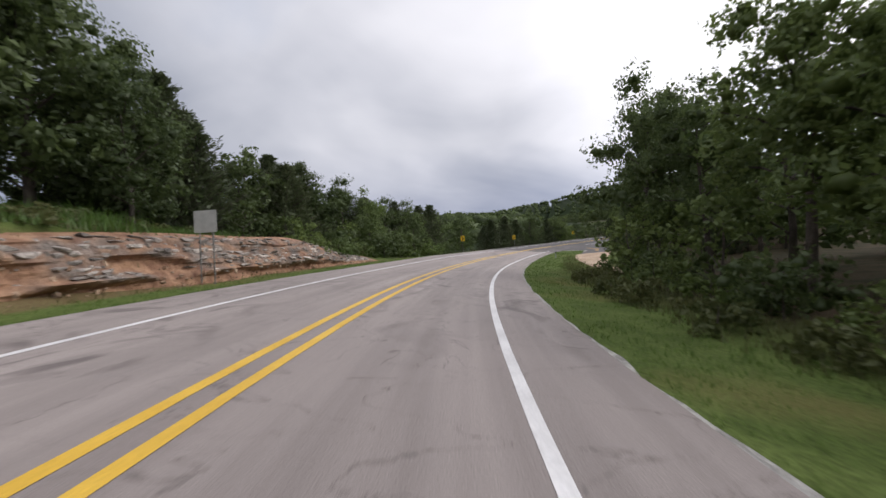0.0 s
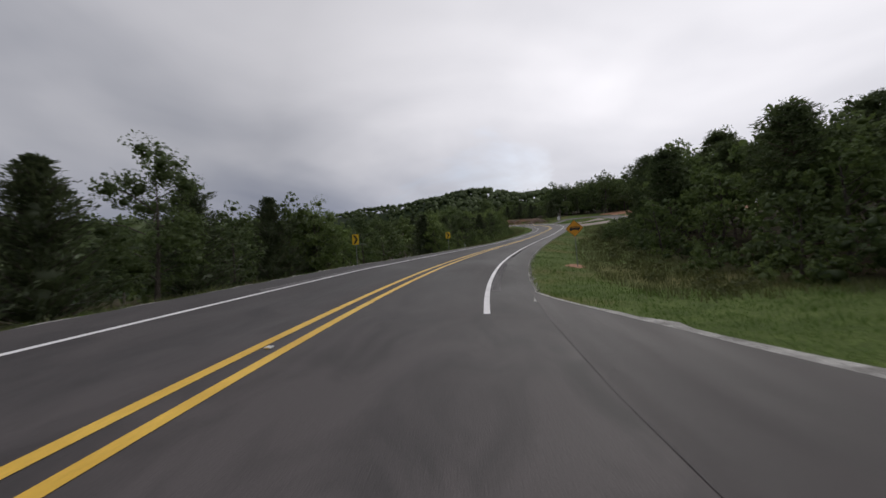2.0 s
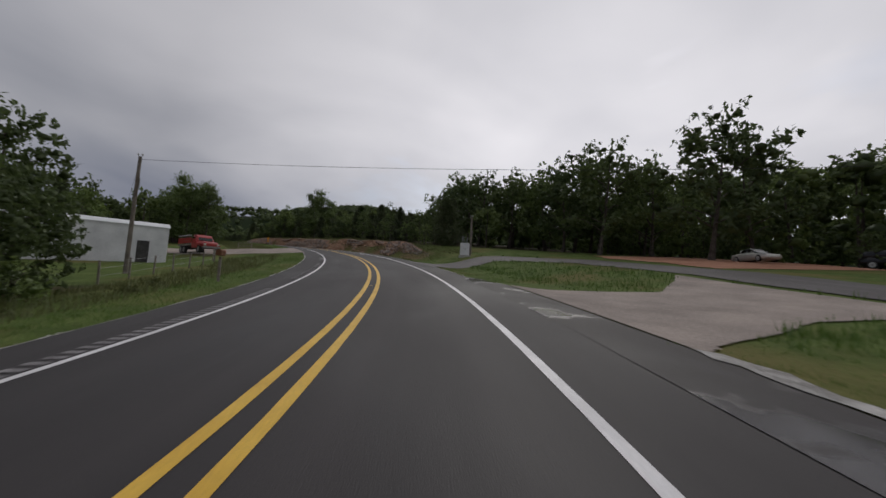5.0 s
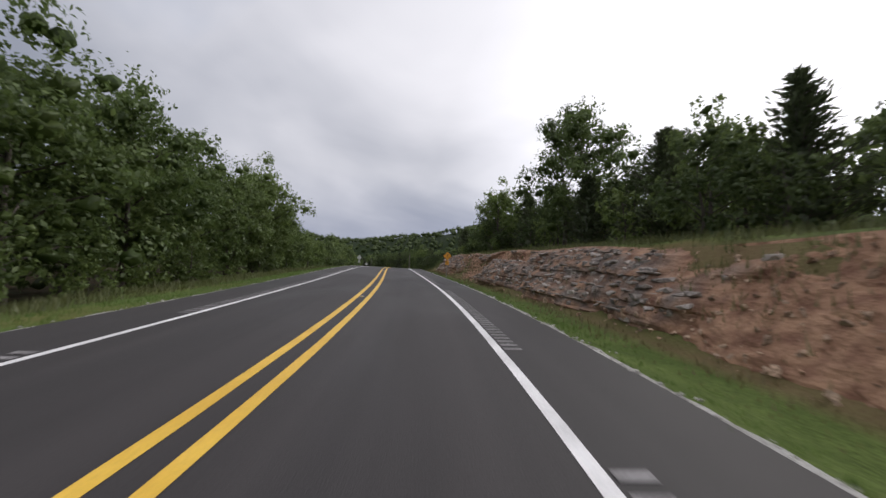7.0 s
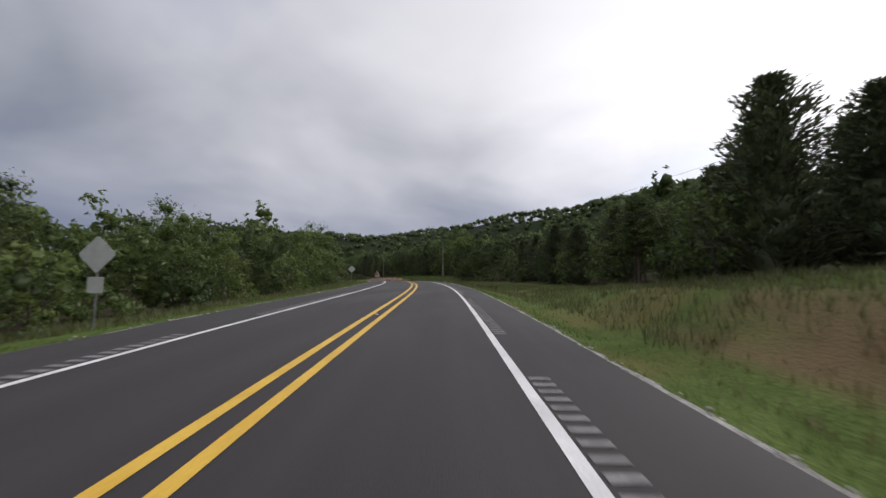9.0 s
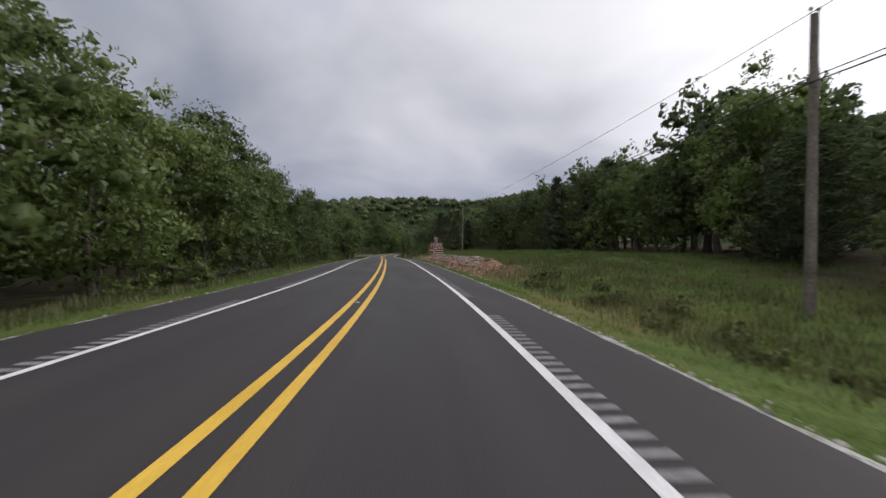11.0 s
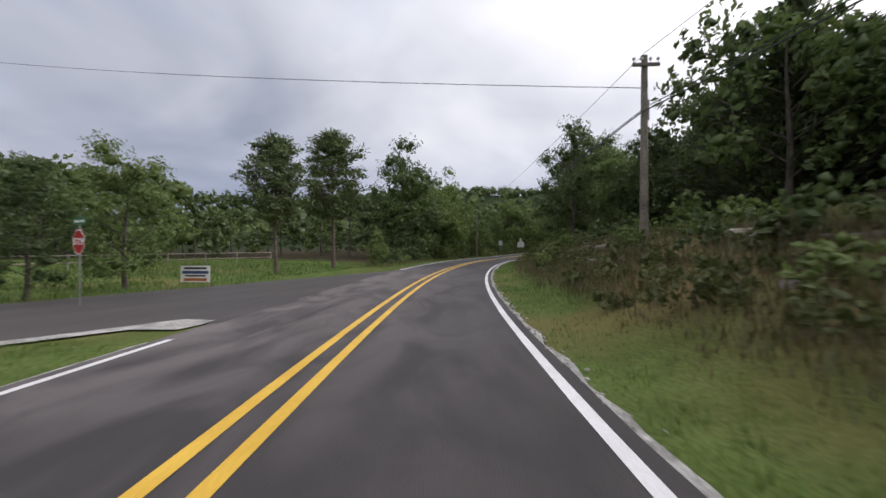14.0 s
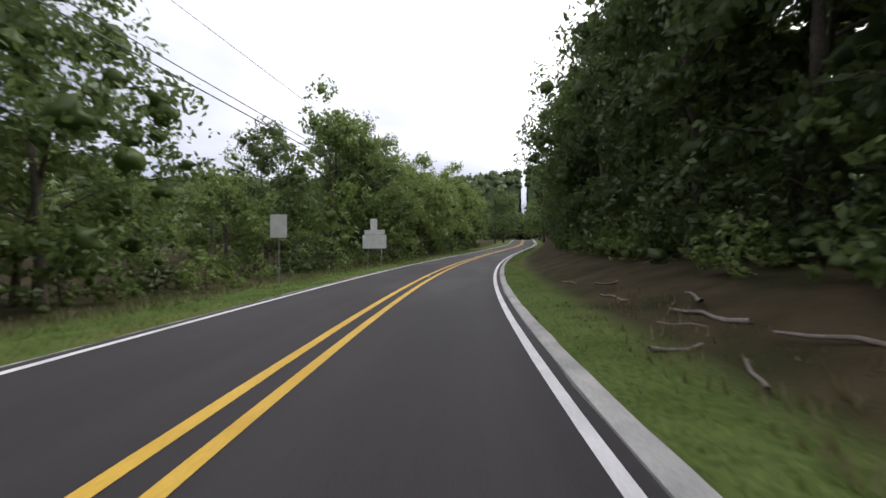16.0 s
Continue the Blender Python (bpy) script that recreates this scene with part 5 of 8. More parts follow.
# leafy edges of the woods
for u0, u1, o0, o1 in ((-1, .5, -12.5, -15.5), (.5, 1.3, -11, -14), (2.7, 3.15, -12, -14), (3.5, 5.5, -11.5, -14), (7.3, 10.4, -11, -13.5), (10.8, 13.1, -10, -12), (15.4, 18.6, -9, -11), (-.6, .84, 10, 12.5),
                       (1.0, 1.6, 15, 18), (2.1, 3.7, 13.8, 17), (6.4, 9.5, 13, 15.5), (9.5, 11.4, 15.8, 18.5), (11.5, 13.4, 22, 24.5), (13.5, 15, 14.5, 17), (15.35, 18.6, 8.2, 10.5), (15.5, 18.2, 9, 12.5), (5.0, 6.8, 44, 49), (12.6, 15.3, -45, -50)):
    rows_of(["edge"], u0, u1, o0, o1, 4.2, 3, 4.8)
# trees that stand by themselves
for u, o, k, s, w in ((14.45, -12, "oak", 5.8, 2), (14.35, -12, "oak", 4.6, 1), (14.73, -11.1, "pine", 9.1, 1), (14.95, -10.8, "pine", 11.6, 0), (15.06, -8.2, "light", 3.4, 1), (15.57, -12, "oak", 16.2, 1), (15.68, -12, "oak", 14.5, 1), (15.77, -10, "light", 13.5, 0), (19.2, -7.6, "oak", 13.5, 1), (19.6, 7.6, "oak", 14, 1), (19.95, -6.8, "oak", 14.5, 0), (20.4, 6.8, "oak", 15, 1), (20.8, -6, "oak", 15, 1), (11.9, -13, "oak", 12.5, 1), (12.08, -13, "oak", 12.3, 0), (12.22, -13.5, "oak", 12, 1), (12.4, -13, "oak", 11.2, 1), (3.46, 18, "pine", 8.5, 1), (3.56, 17, "pine", 9.3, 0), (3.76, 19.5, "oak", 8, 1), (3.84, 19, "pine", 10, 0), (3.89, 20, "oak", 9.5, 1), (3.93, 19.5, "oak", 8, 1), (3.98, 20, "pine", 9.5, 1), (3.88, 19, "cedar", 7.6, 1), (3.93, 18.5, "cedar", 7.2, 0), (4.0, 20, "cedar", 8, 1), (4.02, 23, "oak", 8.5, 1), (3.82, 17.5, "cedar", 6.6, 0), (3.96, 17, "edge", 4.2, 1), (3.86, 17, "edge", 4, 0), (3.80, 17, "edge", 3.6, 1), (3.91, 17.5, "edge", 4, 1), (14.12, -15.5, "oak", 6, 2), (13.98, -22, "oak", 7, 0),
                      (7.86, 17, "oak", 13, 0), (.86, 14.2, "tall", 11.5, 0), (.78, 14.5, "tall", 11, 0), (8.36, 14.5, "light", 9, 0), (7.93, 16.5, "oak", 12.2, 1), (11.72, 24.5, "oak", 13, 1), (11.82, 27, "oak", 12, 0),
                      (5.50, -15.5, "oak", 8.2, 1), (5.57, -18.5, "oak", 7.2, 1), (5.46, -13.6, "edge", 4.6, 1), (2.80, -16, "oak", 7.4, 1), (2.88, -15.5, "cedar", 7.0, 0), (2.84, -14, "oak", 7.7, 0)):
    plant(k, u, o, s, which=w)
# the wood's tall front trees at the first bend, and those round the pasture
for u, o, k, s, w in ((.40, -17, "oak", 12, 1), (.46, -15, "oak", 9, 1), (.50, -19, "oak", 12.5, 1), (.56, -17, "cedar", 9.8, 1), (.61, -17.5, "cedar", 9.2, 1), (.68, -15.5, "oak", 8.4, 1), (.89, -17, "pine", 8.6, 1),
                      (.95, -13.5, "oak", 8.2, 1), (1.02, -15.5, "cedar", 7.4, 0), (1.06, -13.5, "light", 7.2, 0), (1.17, -13.5, "oak", 7.4, 1), (1.30, -13.5, "oak", 7.2, 1), (1.36, -14.5, "oak", 7.6, 0), (1.43, -14.5, "cedar", 7.4, 1), (1.50, -14, "cedar", 7.6, 0)):
    plant(k, u, o, s, which=w)
for u, o, k, s, w in ((1.80, -14.5, "oak", 7.8, 1), (1.85, -16.5, "oak", 7.2, 0), (1.78, -19, "oak", 8, 0), (2.05, -13.5, "cedar", 6.8, 0), (2.09, -16, "cedar", 6.4, 0), (2.20, -13.5, "cedar", 8.2, 1), (2.27, -15, "cedar", 7.6, 0),
                      (2.36, -14.5, "cedar", 7.2, 0), (2.46, -13.5, "oak", 8.2, 1), (2.55, -15, "cedar", 7.2, 0), (2.64, -15.5, "oak", 6.6, 1), (2.74, -15.5, "cedar", 6.8, 0)):
    plant(k, u, o, s, which=w)
for u, o, k, s, w in ((5.87, 37, "oak", 17.5, 1), (5.84, 41, "oak", 14, 1), (6.28, 35, "oak", 16, 1), (8.08, -14.5, "oak", 10.5, 0), (8.22, -14, "oak", 10.5, 2), (11.58, 22.5, "light", 11, 0), (15.9, -10, "light", 14.5, 0), (16.32, -10.8, "oak", 10.4, 2), (16.89, -10.8, "light", 14.2, 0), (17.11, -11.2, "oak", 13.5, 1), (8.46, -14.5, "oak", 7.8, 0), (8.52, -16, "oak", 8.3, 1), (8.6, -15, "oak", 8, 2), (8.72, -15, "light", 6.5, 0), (16.74, -13, "oak", 10, 1), (8.44, 16, "oak", 9.2, 0), (14.48, 15, "oak", 9, 0), (14.58, 15.5, "oak", 9.4, 1), (14.9, 14.5, "oak", 6.6, 1), (14.98, 13.5, "oak", 7.4, 0), (15.06, 13, "oak", 8.4, 1),
                      (8.62, 15.5, "oak", 8, 1), (8.74, 15, "oak", 6.8, 0), (8.86, 15, "oak", 6, 1)):
    plant(k, u, o, s, which=w)


for key, mat in (("leaf", LEAF_OAK), ("dark", LEAF_DARK)):
    tagged(new("woodland", leaf_mesh("woodland", *(np.concatenate([w[k] for w in woods[key]]) for k in (0, 1)), .52, mat, 1.3, .1, tuple(np.concatenate([w[k] for w in woods[key]]) for k in (2, 3)), fine=1)),
           "dense green woodland crowns behind the roadside trees", "woods", kind="stuff")
tagged(mesh_object("woodland_trunks", *woods["wood"], BARK), "grey-brown trunks deep in the wood", "woods", kind="stuff")


def far_woods():
    """The wooded hills round the valley: each crown a dense rough core with leaf sprays round it."""
    pts, nrm, cores, size = [], [], [], []
    us = rng.uniform(-25, 50, 13000)
    out = np.exp(rng.uniform(math.log(85), math.log(900), 13000)) * np.where(rng.random(13000) < .5, -1, 1)
    ahead = us > 23
    out[ahead] = rng.uniform(-420, 420, ahead.sum())
    for u, o in zip(us, out):
        if 3.9 < u < 6.4 and 0 < o < 72 or 13.5 < u < 15.6 and -70 < o < 0 or 5.3 < u < 7.2 and -70 < o < 0 or 1.2 < u < 2.9 and -320 < o < 0:
            continue
        p = np.array(spot(u, o))
        k = 20 if abs(o) < 200 else 7
        r = rng.uniform(3.0, 5.4) if abs(o) < 200 else rng.uniform(4.5, 7.5)
        d = rng.normal(0, 1, (k, 3))
        d /= np.linalg.norm(d, axis=1, keepdims=True)
        c = p + (0, 0, r * .75)
        pts.append(c + d * (r, r, r * 1.1) * rng.uniform(.75, 1.05, (k, 1)))
        nrm.append(d)
        cores.append(c), size.append(r * .98)
    me = leaf_mesh("far_woods", np.concatenate(pts), np.concatenate(nrm), 1.7, LEAF_DARK, 1.3, 0, (cores, size), fine=1)
    tagged(new("far_woods", me), "dense green woodland covering the distant hills", "woods", kind="stuff")


far_woods()


def blades(name, label, cat, mat, spans, count, tall, width, per=5):
    """Tufts of upright blades over spans of (station, station, offset, offset)."""
    areas = np.array([abs(b - a) * abs(d - c) for a, b, c, d in spans])
    v = []
    for (a, b, c, d), share in zip(spans, areas / areas.sum()):
        for _ in range(int(count * share)):
            u, o = rng.uniform(a, b), c + (d - c) * rng.random()
            l, r = edges(u)
            if -l - .08 < o < r + .08 or paved(u, o):
                continue
            p = np.array(spot(u, o, -.02))
            patch = .45 + .9 * max(0, .5 + noise.noise(Vector((p[0] * .4, p[1] * .4, 9))))
            h = tall * rng.uniform(.5, 1.2, per) * patch
            ang = rng.uniform(0, 6.28, per)
            lean = rng.uniform(.1, .6, per) * h
            base = p + np.stack([rng.normal(0, .05 + tall * .45, per), rng.normal(0, .05 + tall * .45, per), np.zeros(per)], 1)
            side = np.stack([-np.sin(ang), np.cos(ang), np.zeros(per)], 1) * width
            tip = base + np.stack([np.cos(ang) * lean, np.sin(ang) * lean, h], 1)
            v.append(np.stack([base - side, base + side, tip], 1).reshape(-1, 3))
    v = np.concatenate(v)
    n = len(v) // 3
    me = bpy.data.meshes.new(name)
    me.vertices.add(3 * n), me.loops.add(3 * n), me.polygons.add(n)
    me.vertices.foreach_set("co", v.astype(np.float32).ravel())
    me.loops.foreach_set("vertex_index", np.arange(3 * n, dtype=np.int32))
    me.polygons.foreach_set("loop_start", np.arange(0, 3 * n, 3, dtype=np.int32))
    me.polygons.foreach_set("loop_total", np.full(n, 3, dtype=np.int32))
    me.materials.append(mat)
    me.update(calc_edges=True)
    return tagged(new(name, me), label, cat, kind="stuff")


# ---- building helpers ----
def part(name, bm, mat, parent=None, label=""):
    """Links a bmesh as one mesh object under a thing or a part."""
    me = bpy.data.meshes.new(name)
    bmesh.ops.recalc_face_normals(bm, faces=bm.faces)
    bm.to_mesh(me)
    bm.free()
    me.materials.append(mat)
    ob = new(name, me)
    ob.parent = parent
    return tagged(ob, label) if label else ob


def box(bm, c, s, bevel=0.0, turn=None):
    r = bmesh.ops.create_cube(bm, size=1, matrix=Matrix.Translation(c) @ (turn or Matrix()) @ Matrix.Diagonal((*s, 1)))
    if bevel:
        bmesh.ops.bevel(bm, geom=list({e for v in r["verts"] for e in v.link_edges}), offset=bevel, segments=2, affect="EDGES", clamp_overlap=True)
    return bm


def rod(bm, a, b, r1, r2=None, sides=10):
    a, b = Vector(a), Vector(b)
    m = Matrix.Translation((a + b) / 2) @ (b - a).to_track_quat("Z", "Y").to_matrix().to_4x4()
    bmesh.ops.create_cone(bm, cap_ends=True, segments=sides, radius1=r1, radius2=r1 if r2 is None else r2, depth=(b - a).length, matrix=m)
    return bm


def plate(bm, pts, y0, y1):
    """A flat polygon of (x, z) corners, as thick as y0 to y1."""
    f = [bm.verts.new((x, y0, z)) for x, z in pts]
    b = [bm.verts.new((x, y1, z)) for x, z in pts]
    bm.faces.new(f), bm.faces.new(b[::-1])
    for i in range(len(pts)):
        j = (i + 1) % len(pts)
        bm.faces.new((f[j], f[i], b[i], b[j]))
    return bm


def hoop(bm, outer, inner, y0, y1):
    """A flat rim between two polygons with the same number of corners."""
    rows = [[bm.verts.new((x, y, z)) for x, z in p] for p, y in ((outer, y0), (inner, y0), (inner, y1), (outer, y1))]
    n = len(outer)
    for a in range(4):
        p, q = rows[a], rows[(a + 1) % 4]
        for i in range(n):
            bm.faces.new((p[i], p[(i + 1) % n], q[(i + 1) % n], q[i]))
    return bm


def rect(w, h, cx=0.0, cz=0.0, r=0.0):
    if not r:
        return [(cx - w / 2, cz - h / 2), (cx + w / 2, cz - h / 2), (cx + w / 2, cz + h / 2), (cx - w / 2, cz + h / 2)]
    out = []
    for sx, sz, a0 in ((1, -1, -90), (1, 1, 0), (-1, 1, 90), (-1, -1, 180)):
        for k in range(4):
            a = radians(a0 + 30 * k)
            out.append((cx + sx * (w / 2 - r) + math.cos(a) * r, cz + sz * (h / 2 - r) + math.sin(a) * r))
    return out


def diamond(s, cz):
    q, r = s / math.sqrt(2), s * .05
    return [(r, cz - q + r), (q - r, cz - r), (q - r, cz + r), (r, cz + q - r), (-r, cz + q - r), (-q + r, cz + r), (-q + r, cz - r), (-r, cz - q + r)]


def lettering(name, words, size, mat, parent, x, z, y, align="CENTER", bold=0.0):
    cu = bpy.data.curves.new("lettering", "FONT")
    cu.body, cu.size, cu.align_x, cu.align_y, cu.extrude, cu.offset = words, size, align, "CENTER", 0.002, bold
    ob = bpy.data.objects.new("lettering", cu)
    scene.collection.objects.link(ob)
    me = bpy.data.meshes.new_from_object(ob.evaluated_get(bpy.context.evaluated_depsgraph_get()))
    bpy.data.objects.remove(ob)
    me.materials.clear()
    me.materials.append(mat)
    me.name = name
    t = new(name, me)
    t.parent = parent
    t.matrix_basis = pose(x, y, z, 90, 0, 0)
    return t


def stand(name, label, category, u, o, turn=0.0, up=0.0, group=""):
    """A thing's Empty on the ground at a station and offset, turned with the road; its front faces traffic in our lane."""
    ob = tagged(new(name), label, category, group)
    ob.matrix_basis = Matrix.Translation(spot(u, o, up)) @ Matrix.Rotation(radians(heading(u) + turn), 4, "Z")
    return ob


STEEL = plain("galvanised_steel", (0.30, 0.31, 0.31), 0.5, 0.7, .3)
ALU = plain("bare_aluminium", (0.50, 0.51, 0.50), 0.5, 0.15, .2)
SIGN_YELLOW = plain("sign_yellow", (0.78, 0.50, 0.02), 0.45, 0, .12)
SIGN_ORANGE = plain("sign_amber", (0.76, 0.33, 0.015), 0.45, 0, .12)
SIGN_BROWN = plain("sign_brown", (0.20, 0.060, 0.028), 0.45, 0, .15)
SIGN_WHITE = plain("sign_white", (0.78, 0.78, 0.76), 0.45, 0, .1)
SIGN_GREEN = plain("sign_green", (0.02, 0.16, 0.07), 0.45, 0, .15)
SIGN_RED = plain("sign_red", (0.42, 0.018, 0.018), 0.45, 0, .15)
BLACK = plain("black_paint", (0.014, 0.014, 0.014), 0.5, 0, .1)
RUBBER = plain("tyre_rubber", (0.022, 0.022, 0.022), 0.85, 0, .2)
POLE_WOOD = material("weathered_pole", (0.10, 0.085, 0.07), (0.22, 0.19, 0.16), 1.2, 14, 0.9, .6, detail=.6, bump_scale=.02)
BOARD = material("weathered_board", (0.13, 0.11, 0.095), (0.26, 0.23, 0.20), 1.4, 18, 0.9, .5, detail=.6, bump_scale=.02)
WHITE_WALL = material("white_painted_siding", (0.56, 0.57, 0.58), (0.74, 0.75, 0.76), .8, 12, 0.7, .2, detail=.2)
METAL_ROOF = material("pale_metal_roof", (0.55, 0.57, 0.58), (0.72, 0.73, 0.74), .9, 12, 0.45, .1, .3, detail=.2)
TAN_WALL = material("tan_painted_wall", (0.42, 0.36, 0.28), (0.56, 0.50, 0.41), .8, 12, 0.8, .2, detail=.25)
DARK_ROOF = material("dark_shingles", (0.035, 0.034, 0.034), (0.08, 0.077, 0.075), 1.2, 12, 0.9, .5, detail=.5)
GLASS_DARK = plain("dark_window_glass", (0.015, 0.018, 0.02), 0.08, 0, .1)
RED_PAINT = plain("faded_red_paint", (0.36, 0.022, 0.020), 0.4, 0, .25)
SILVER = plain("silver_car_paint", (0.62, 0.61, 0.57), 0.32, 0.25, .08)
BLACK_PAINT = plain("black_car_paint", (0.012, 0.012, 0.014), 0.2, 0, .1)
LAMP_GLASS = plain("lamp_glass", (0.6, 0.6, 0.58), 0.12, 0, .05)
TAIL_RED = plain("tail_lamp_red", (0.35, 0.01, 0.01), 0.2, 0, .05)
RUST = material("rusty_metal", (0.10, 0.040, 0.020), (0.20, 0.085, 0.04), 3, 30, 0.9, .4, .2, detail=.6)
GROOVED = GROOVE

# ---- rumble strips, kerb, centre reflectors ----


def groove_mesh():
    bm = bmesh.new()
    r = bmesh.ops.create_grid(bm, x_segments=3, y_segments=2, size=.5)
    for v in bm.verts:
        v.co = Vector((v.co.x * .30, v.co.y * .15, .006 if abs(v.co.x) > .49 or abs(v.co.y) > .49 else .002))
    me = bpy.data.meshes.new("rumble_groove")
    bm.to_mesh(me)
    bm.free()
    me.materials.append(GROOVED)
    return me


def grooves(u0, u1, side, end):
    """Stations of the milled grooves: sets of 40 with a gap between them, one of the sets ending at the station given."""
    pitch, stop = .292, lerp(end, ALONG)
    k = math.ceil((lerp(u0, ALONG) - stop) / pitch)
    while stop + k * pitch < lerp(u1, ALONG):
        if (k - 1) % 52 >= 12:
            u = float(np.interp(stop + k * pitch, ALONG, US))
            yield u, side * (3.49 if u < 10.2 else 3.45)
        k += 1


road_new = bpy.data.objects["road.001"]
GROOVE_ME = groove_mesh()


def groove_pose(u, o):
    p = Vector((*plan(u, o), lerp(u, MID[:, 2]) + o * lerp(u, BANKS) + .003))
    return Matrix.Translation(p) @ Matrix.Rotation(radians(heading(u)), 4, "Z") @ Matrix.Rotation(-math.atan(lerp(u, BANKS)), 4, "Y") @ Matrix.Rotation(math.atan(lerp(u, np.gradient(MID[:, 2], ALONG))), 4, "X")


rest_v, rest_f = [], []
singles = 0
for a, b, side, end in ((1.645, 1.71, 1, 1.71), (2.27, 3.1, 1, 2.655), (3.1, 4.42, 1, 4.25), (5.62, 11.7, 1, 11.25), (11.7, 12.7, 1, 12.47), (2.3, 6.0, -1, 3.0), (7.0, 12.95, -1, 8.4)):
    for u, o in grooves(a, b, side, end):
        m = groove_pose(u, o)
        if side > 0 and u < 4.5 and singles < 300:
            g = new("rumble_groove", GROOVE_ME)
            g.parent, g.matrix_basis = road_new, m
            singles += 1
        else:
            base = len(rest_v)
            rest_v += [m @ v.co for v in GROOVE_ME.vertices]
            rest_f += [tuple(base + i for i in p.vertices) for p in GROOVE_ME.polygons]
rest = mesh_object("rumble_grooves", rest_v, rest_f, GROOVED)
rest.parent = road_new
tagged(rest, "rows of pale milled rumble grooves in the shoulder", kind="stuff")


def kerb():
    us = span_u(14.9, 21.5, .02)
    verts = []
    for u in us:
        b, z = lerp(u, BANKS), lerp(u, MID[:, 2])
        w = ragged(u, 3, .06)
        for o, up in ((3.46, -.1), (3.47, .012), (3.53 + w * .3, .05), (3.70 + w, .065), (3.78 + w, -.12)):
            verts.append((*plan(u, o), z + o * b + up))
    tagged(mesh_object("kerb", verts, grid_faces(len(us), 5), CONCRETE), "low pale concrete kerb along the road edge", "kerb", kind="structure")


kerb()


def loose_gravel():
    """Pale stones along the crumbling edge of the asphalt."""
    bm = bmesh.new()
    bmesh.ops.create_icosphere(bm, subdivisions=1, radius=.5)
    ball, tris = np.array([tuple(v.co) for v in bm.verts]), np.array([[v.index for v in f.verts] for f in bm.faces])
    bm.free()
    verts, faces = [], []
    for a, b, side, count in ((2.36, 4.47, 1, 2600), (5.56, 9.5, 1, 1800), (10.2, 13.0, 1, 1500), (13.0, 14.9, 1, 900), (2.4, 5.2, -1, 900), (7.2, 13.9, -1, 1200)):
        for u in rng.uniform(a, b, count):
            e = edges(u)[1 if side > 0 else 0]
            o = side * (e + abs(rng.normal(0.08, .10)) - .02)
            sz = .02 + .07 * rng.random() ** 2.2
            p = np.array((*plan(u, o), lerp(u, MID[:, 2]) + o * lerp(u, BANKS) - .012 + sz * .12))
            faces.append(tris + len(verts) * len(ball))
            verts.append(ball * rng.uniform(.7, 1.25, (len(ball), 1)) * (sz, sz * rng.uniform(.6, 1), sz * .6) + p)
    ob = mesh_object("loose_gravel", np.concatenate(verts), [tuple(int(i) for i in f) for f in np.concatenate(faces)], material("pale_limestone_gravel", (.26, .25, .235), (.52, .50, .47), 9, 40, .95, .5, detail=.5, coord="World", per_island=.35))
    tagged(ob, "loose pale limestone gravel along the asphalt edge", "gravel", kind="stuff")


loose_gravel()


def reflector(u):
    ob = tagged(new("road_reflector"), "small yellow raised reflector between yellow lines", "road reflector", "centre line reflectors")
    ob.matrix_basis = groove_pose(u, 0.0)
    bm = bmesh.new()
    box(bm, (0, 0, .012), (.1, .1, .024), .008)
    part("body", bm, SIGN_WHITE, ob)
    bm = bmesh.new()
    box(bm, (0, -.052, .012), (.08, .006, .014))
    part("lens", bm, SIGN_YELLOW, ob, "yellow lens")
    return ob


first = reflector(2.15)
for u in np.arange(2.8, 18.5, .655):
    copy_thing(first, groove_pose(float(u), 0.0))


# ---- rock cuttings ----
ROCK = material("layered_limestone", (0.13, 0.115, 0.105), (0.40, 0.355, 0.32), 1.3, 11, .95, 1.0, detail=.9, coord="World", per_object=.3, per_island=.3, bump_scale=.05)
SCREE = material("tan_scree", (0.24, 0.145, 0.092), (0.50, 0.37, 0.27), 1.2, 16, .95, .9, detail=.8, coord="World", per_island=.4)


def stone_meshes(count, mat, points):
    out = []
    for k in range(count):
        bm = bmesh.new()
        for _ in range(points):
            p = rng.uniform(-1, 1, 3)
            p = p / max(abs(p)) * rng.uniform(.78, 1.0)
            bm.verts.new(Vector(p) * .5)
        bmesh.ops.convex_hull(bm, input=bm.verts)
        bmesh.ops.delete(bm, geom=[v for v in bm.verts if not v.link_faces], context="VERTS")
        me = bpy.data.meshes.new("stone")
        bm.to_mesh(me)
        bm.free()
        me.materials.append(mat)
        out.append(me)
    return out


STONES, SCREE_STONES = stone_meshes(18, ROCK, 26), stone_meshes(8, SCREE, 11)


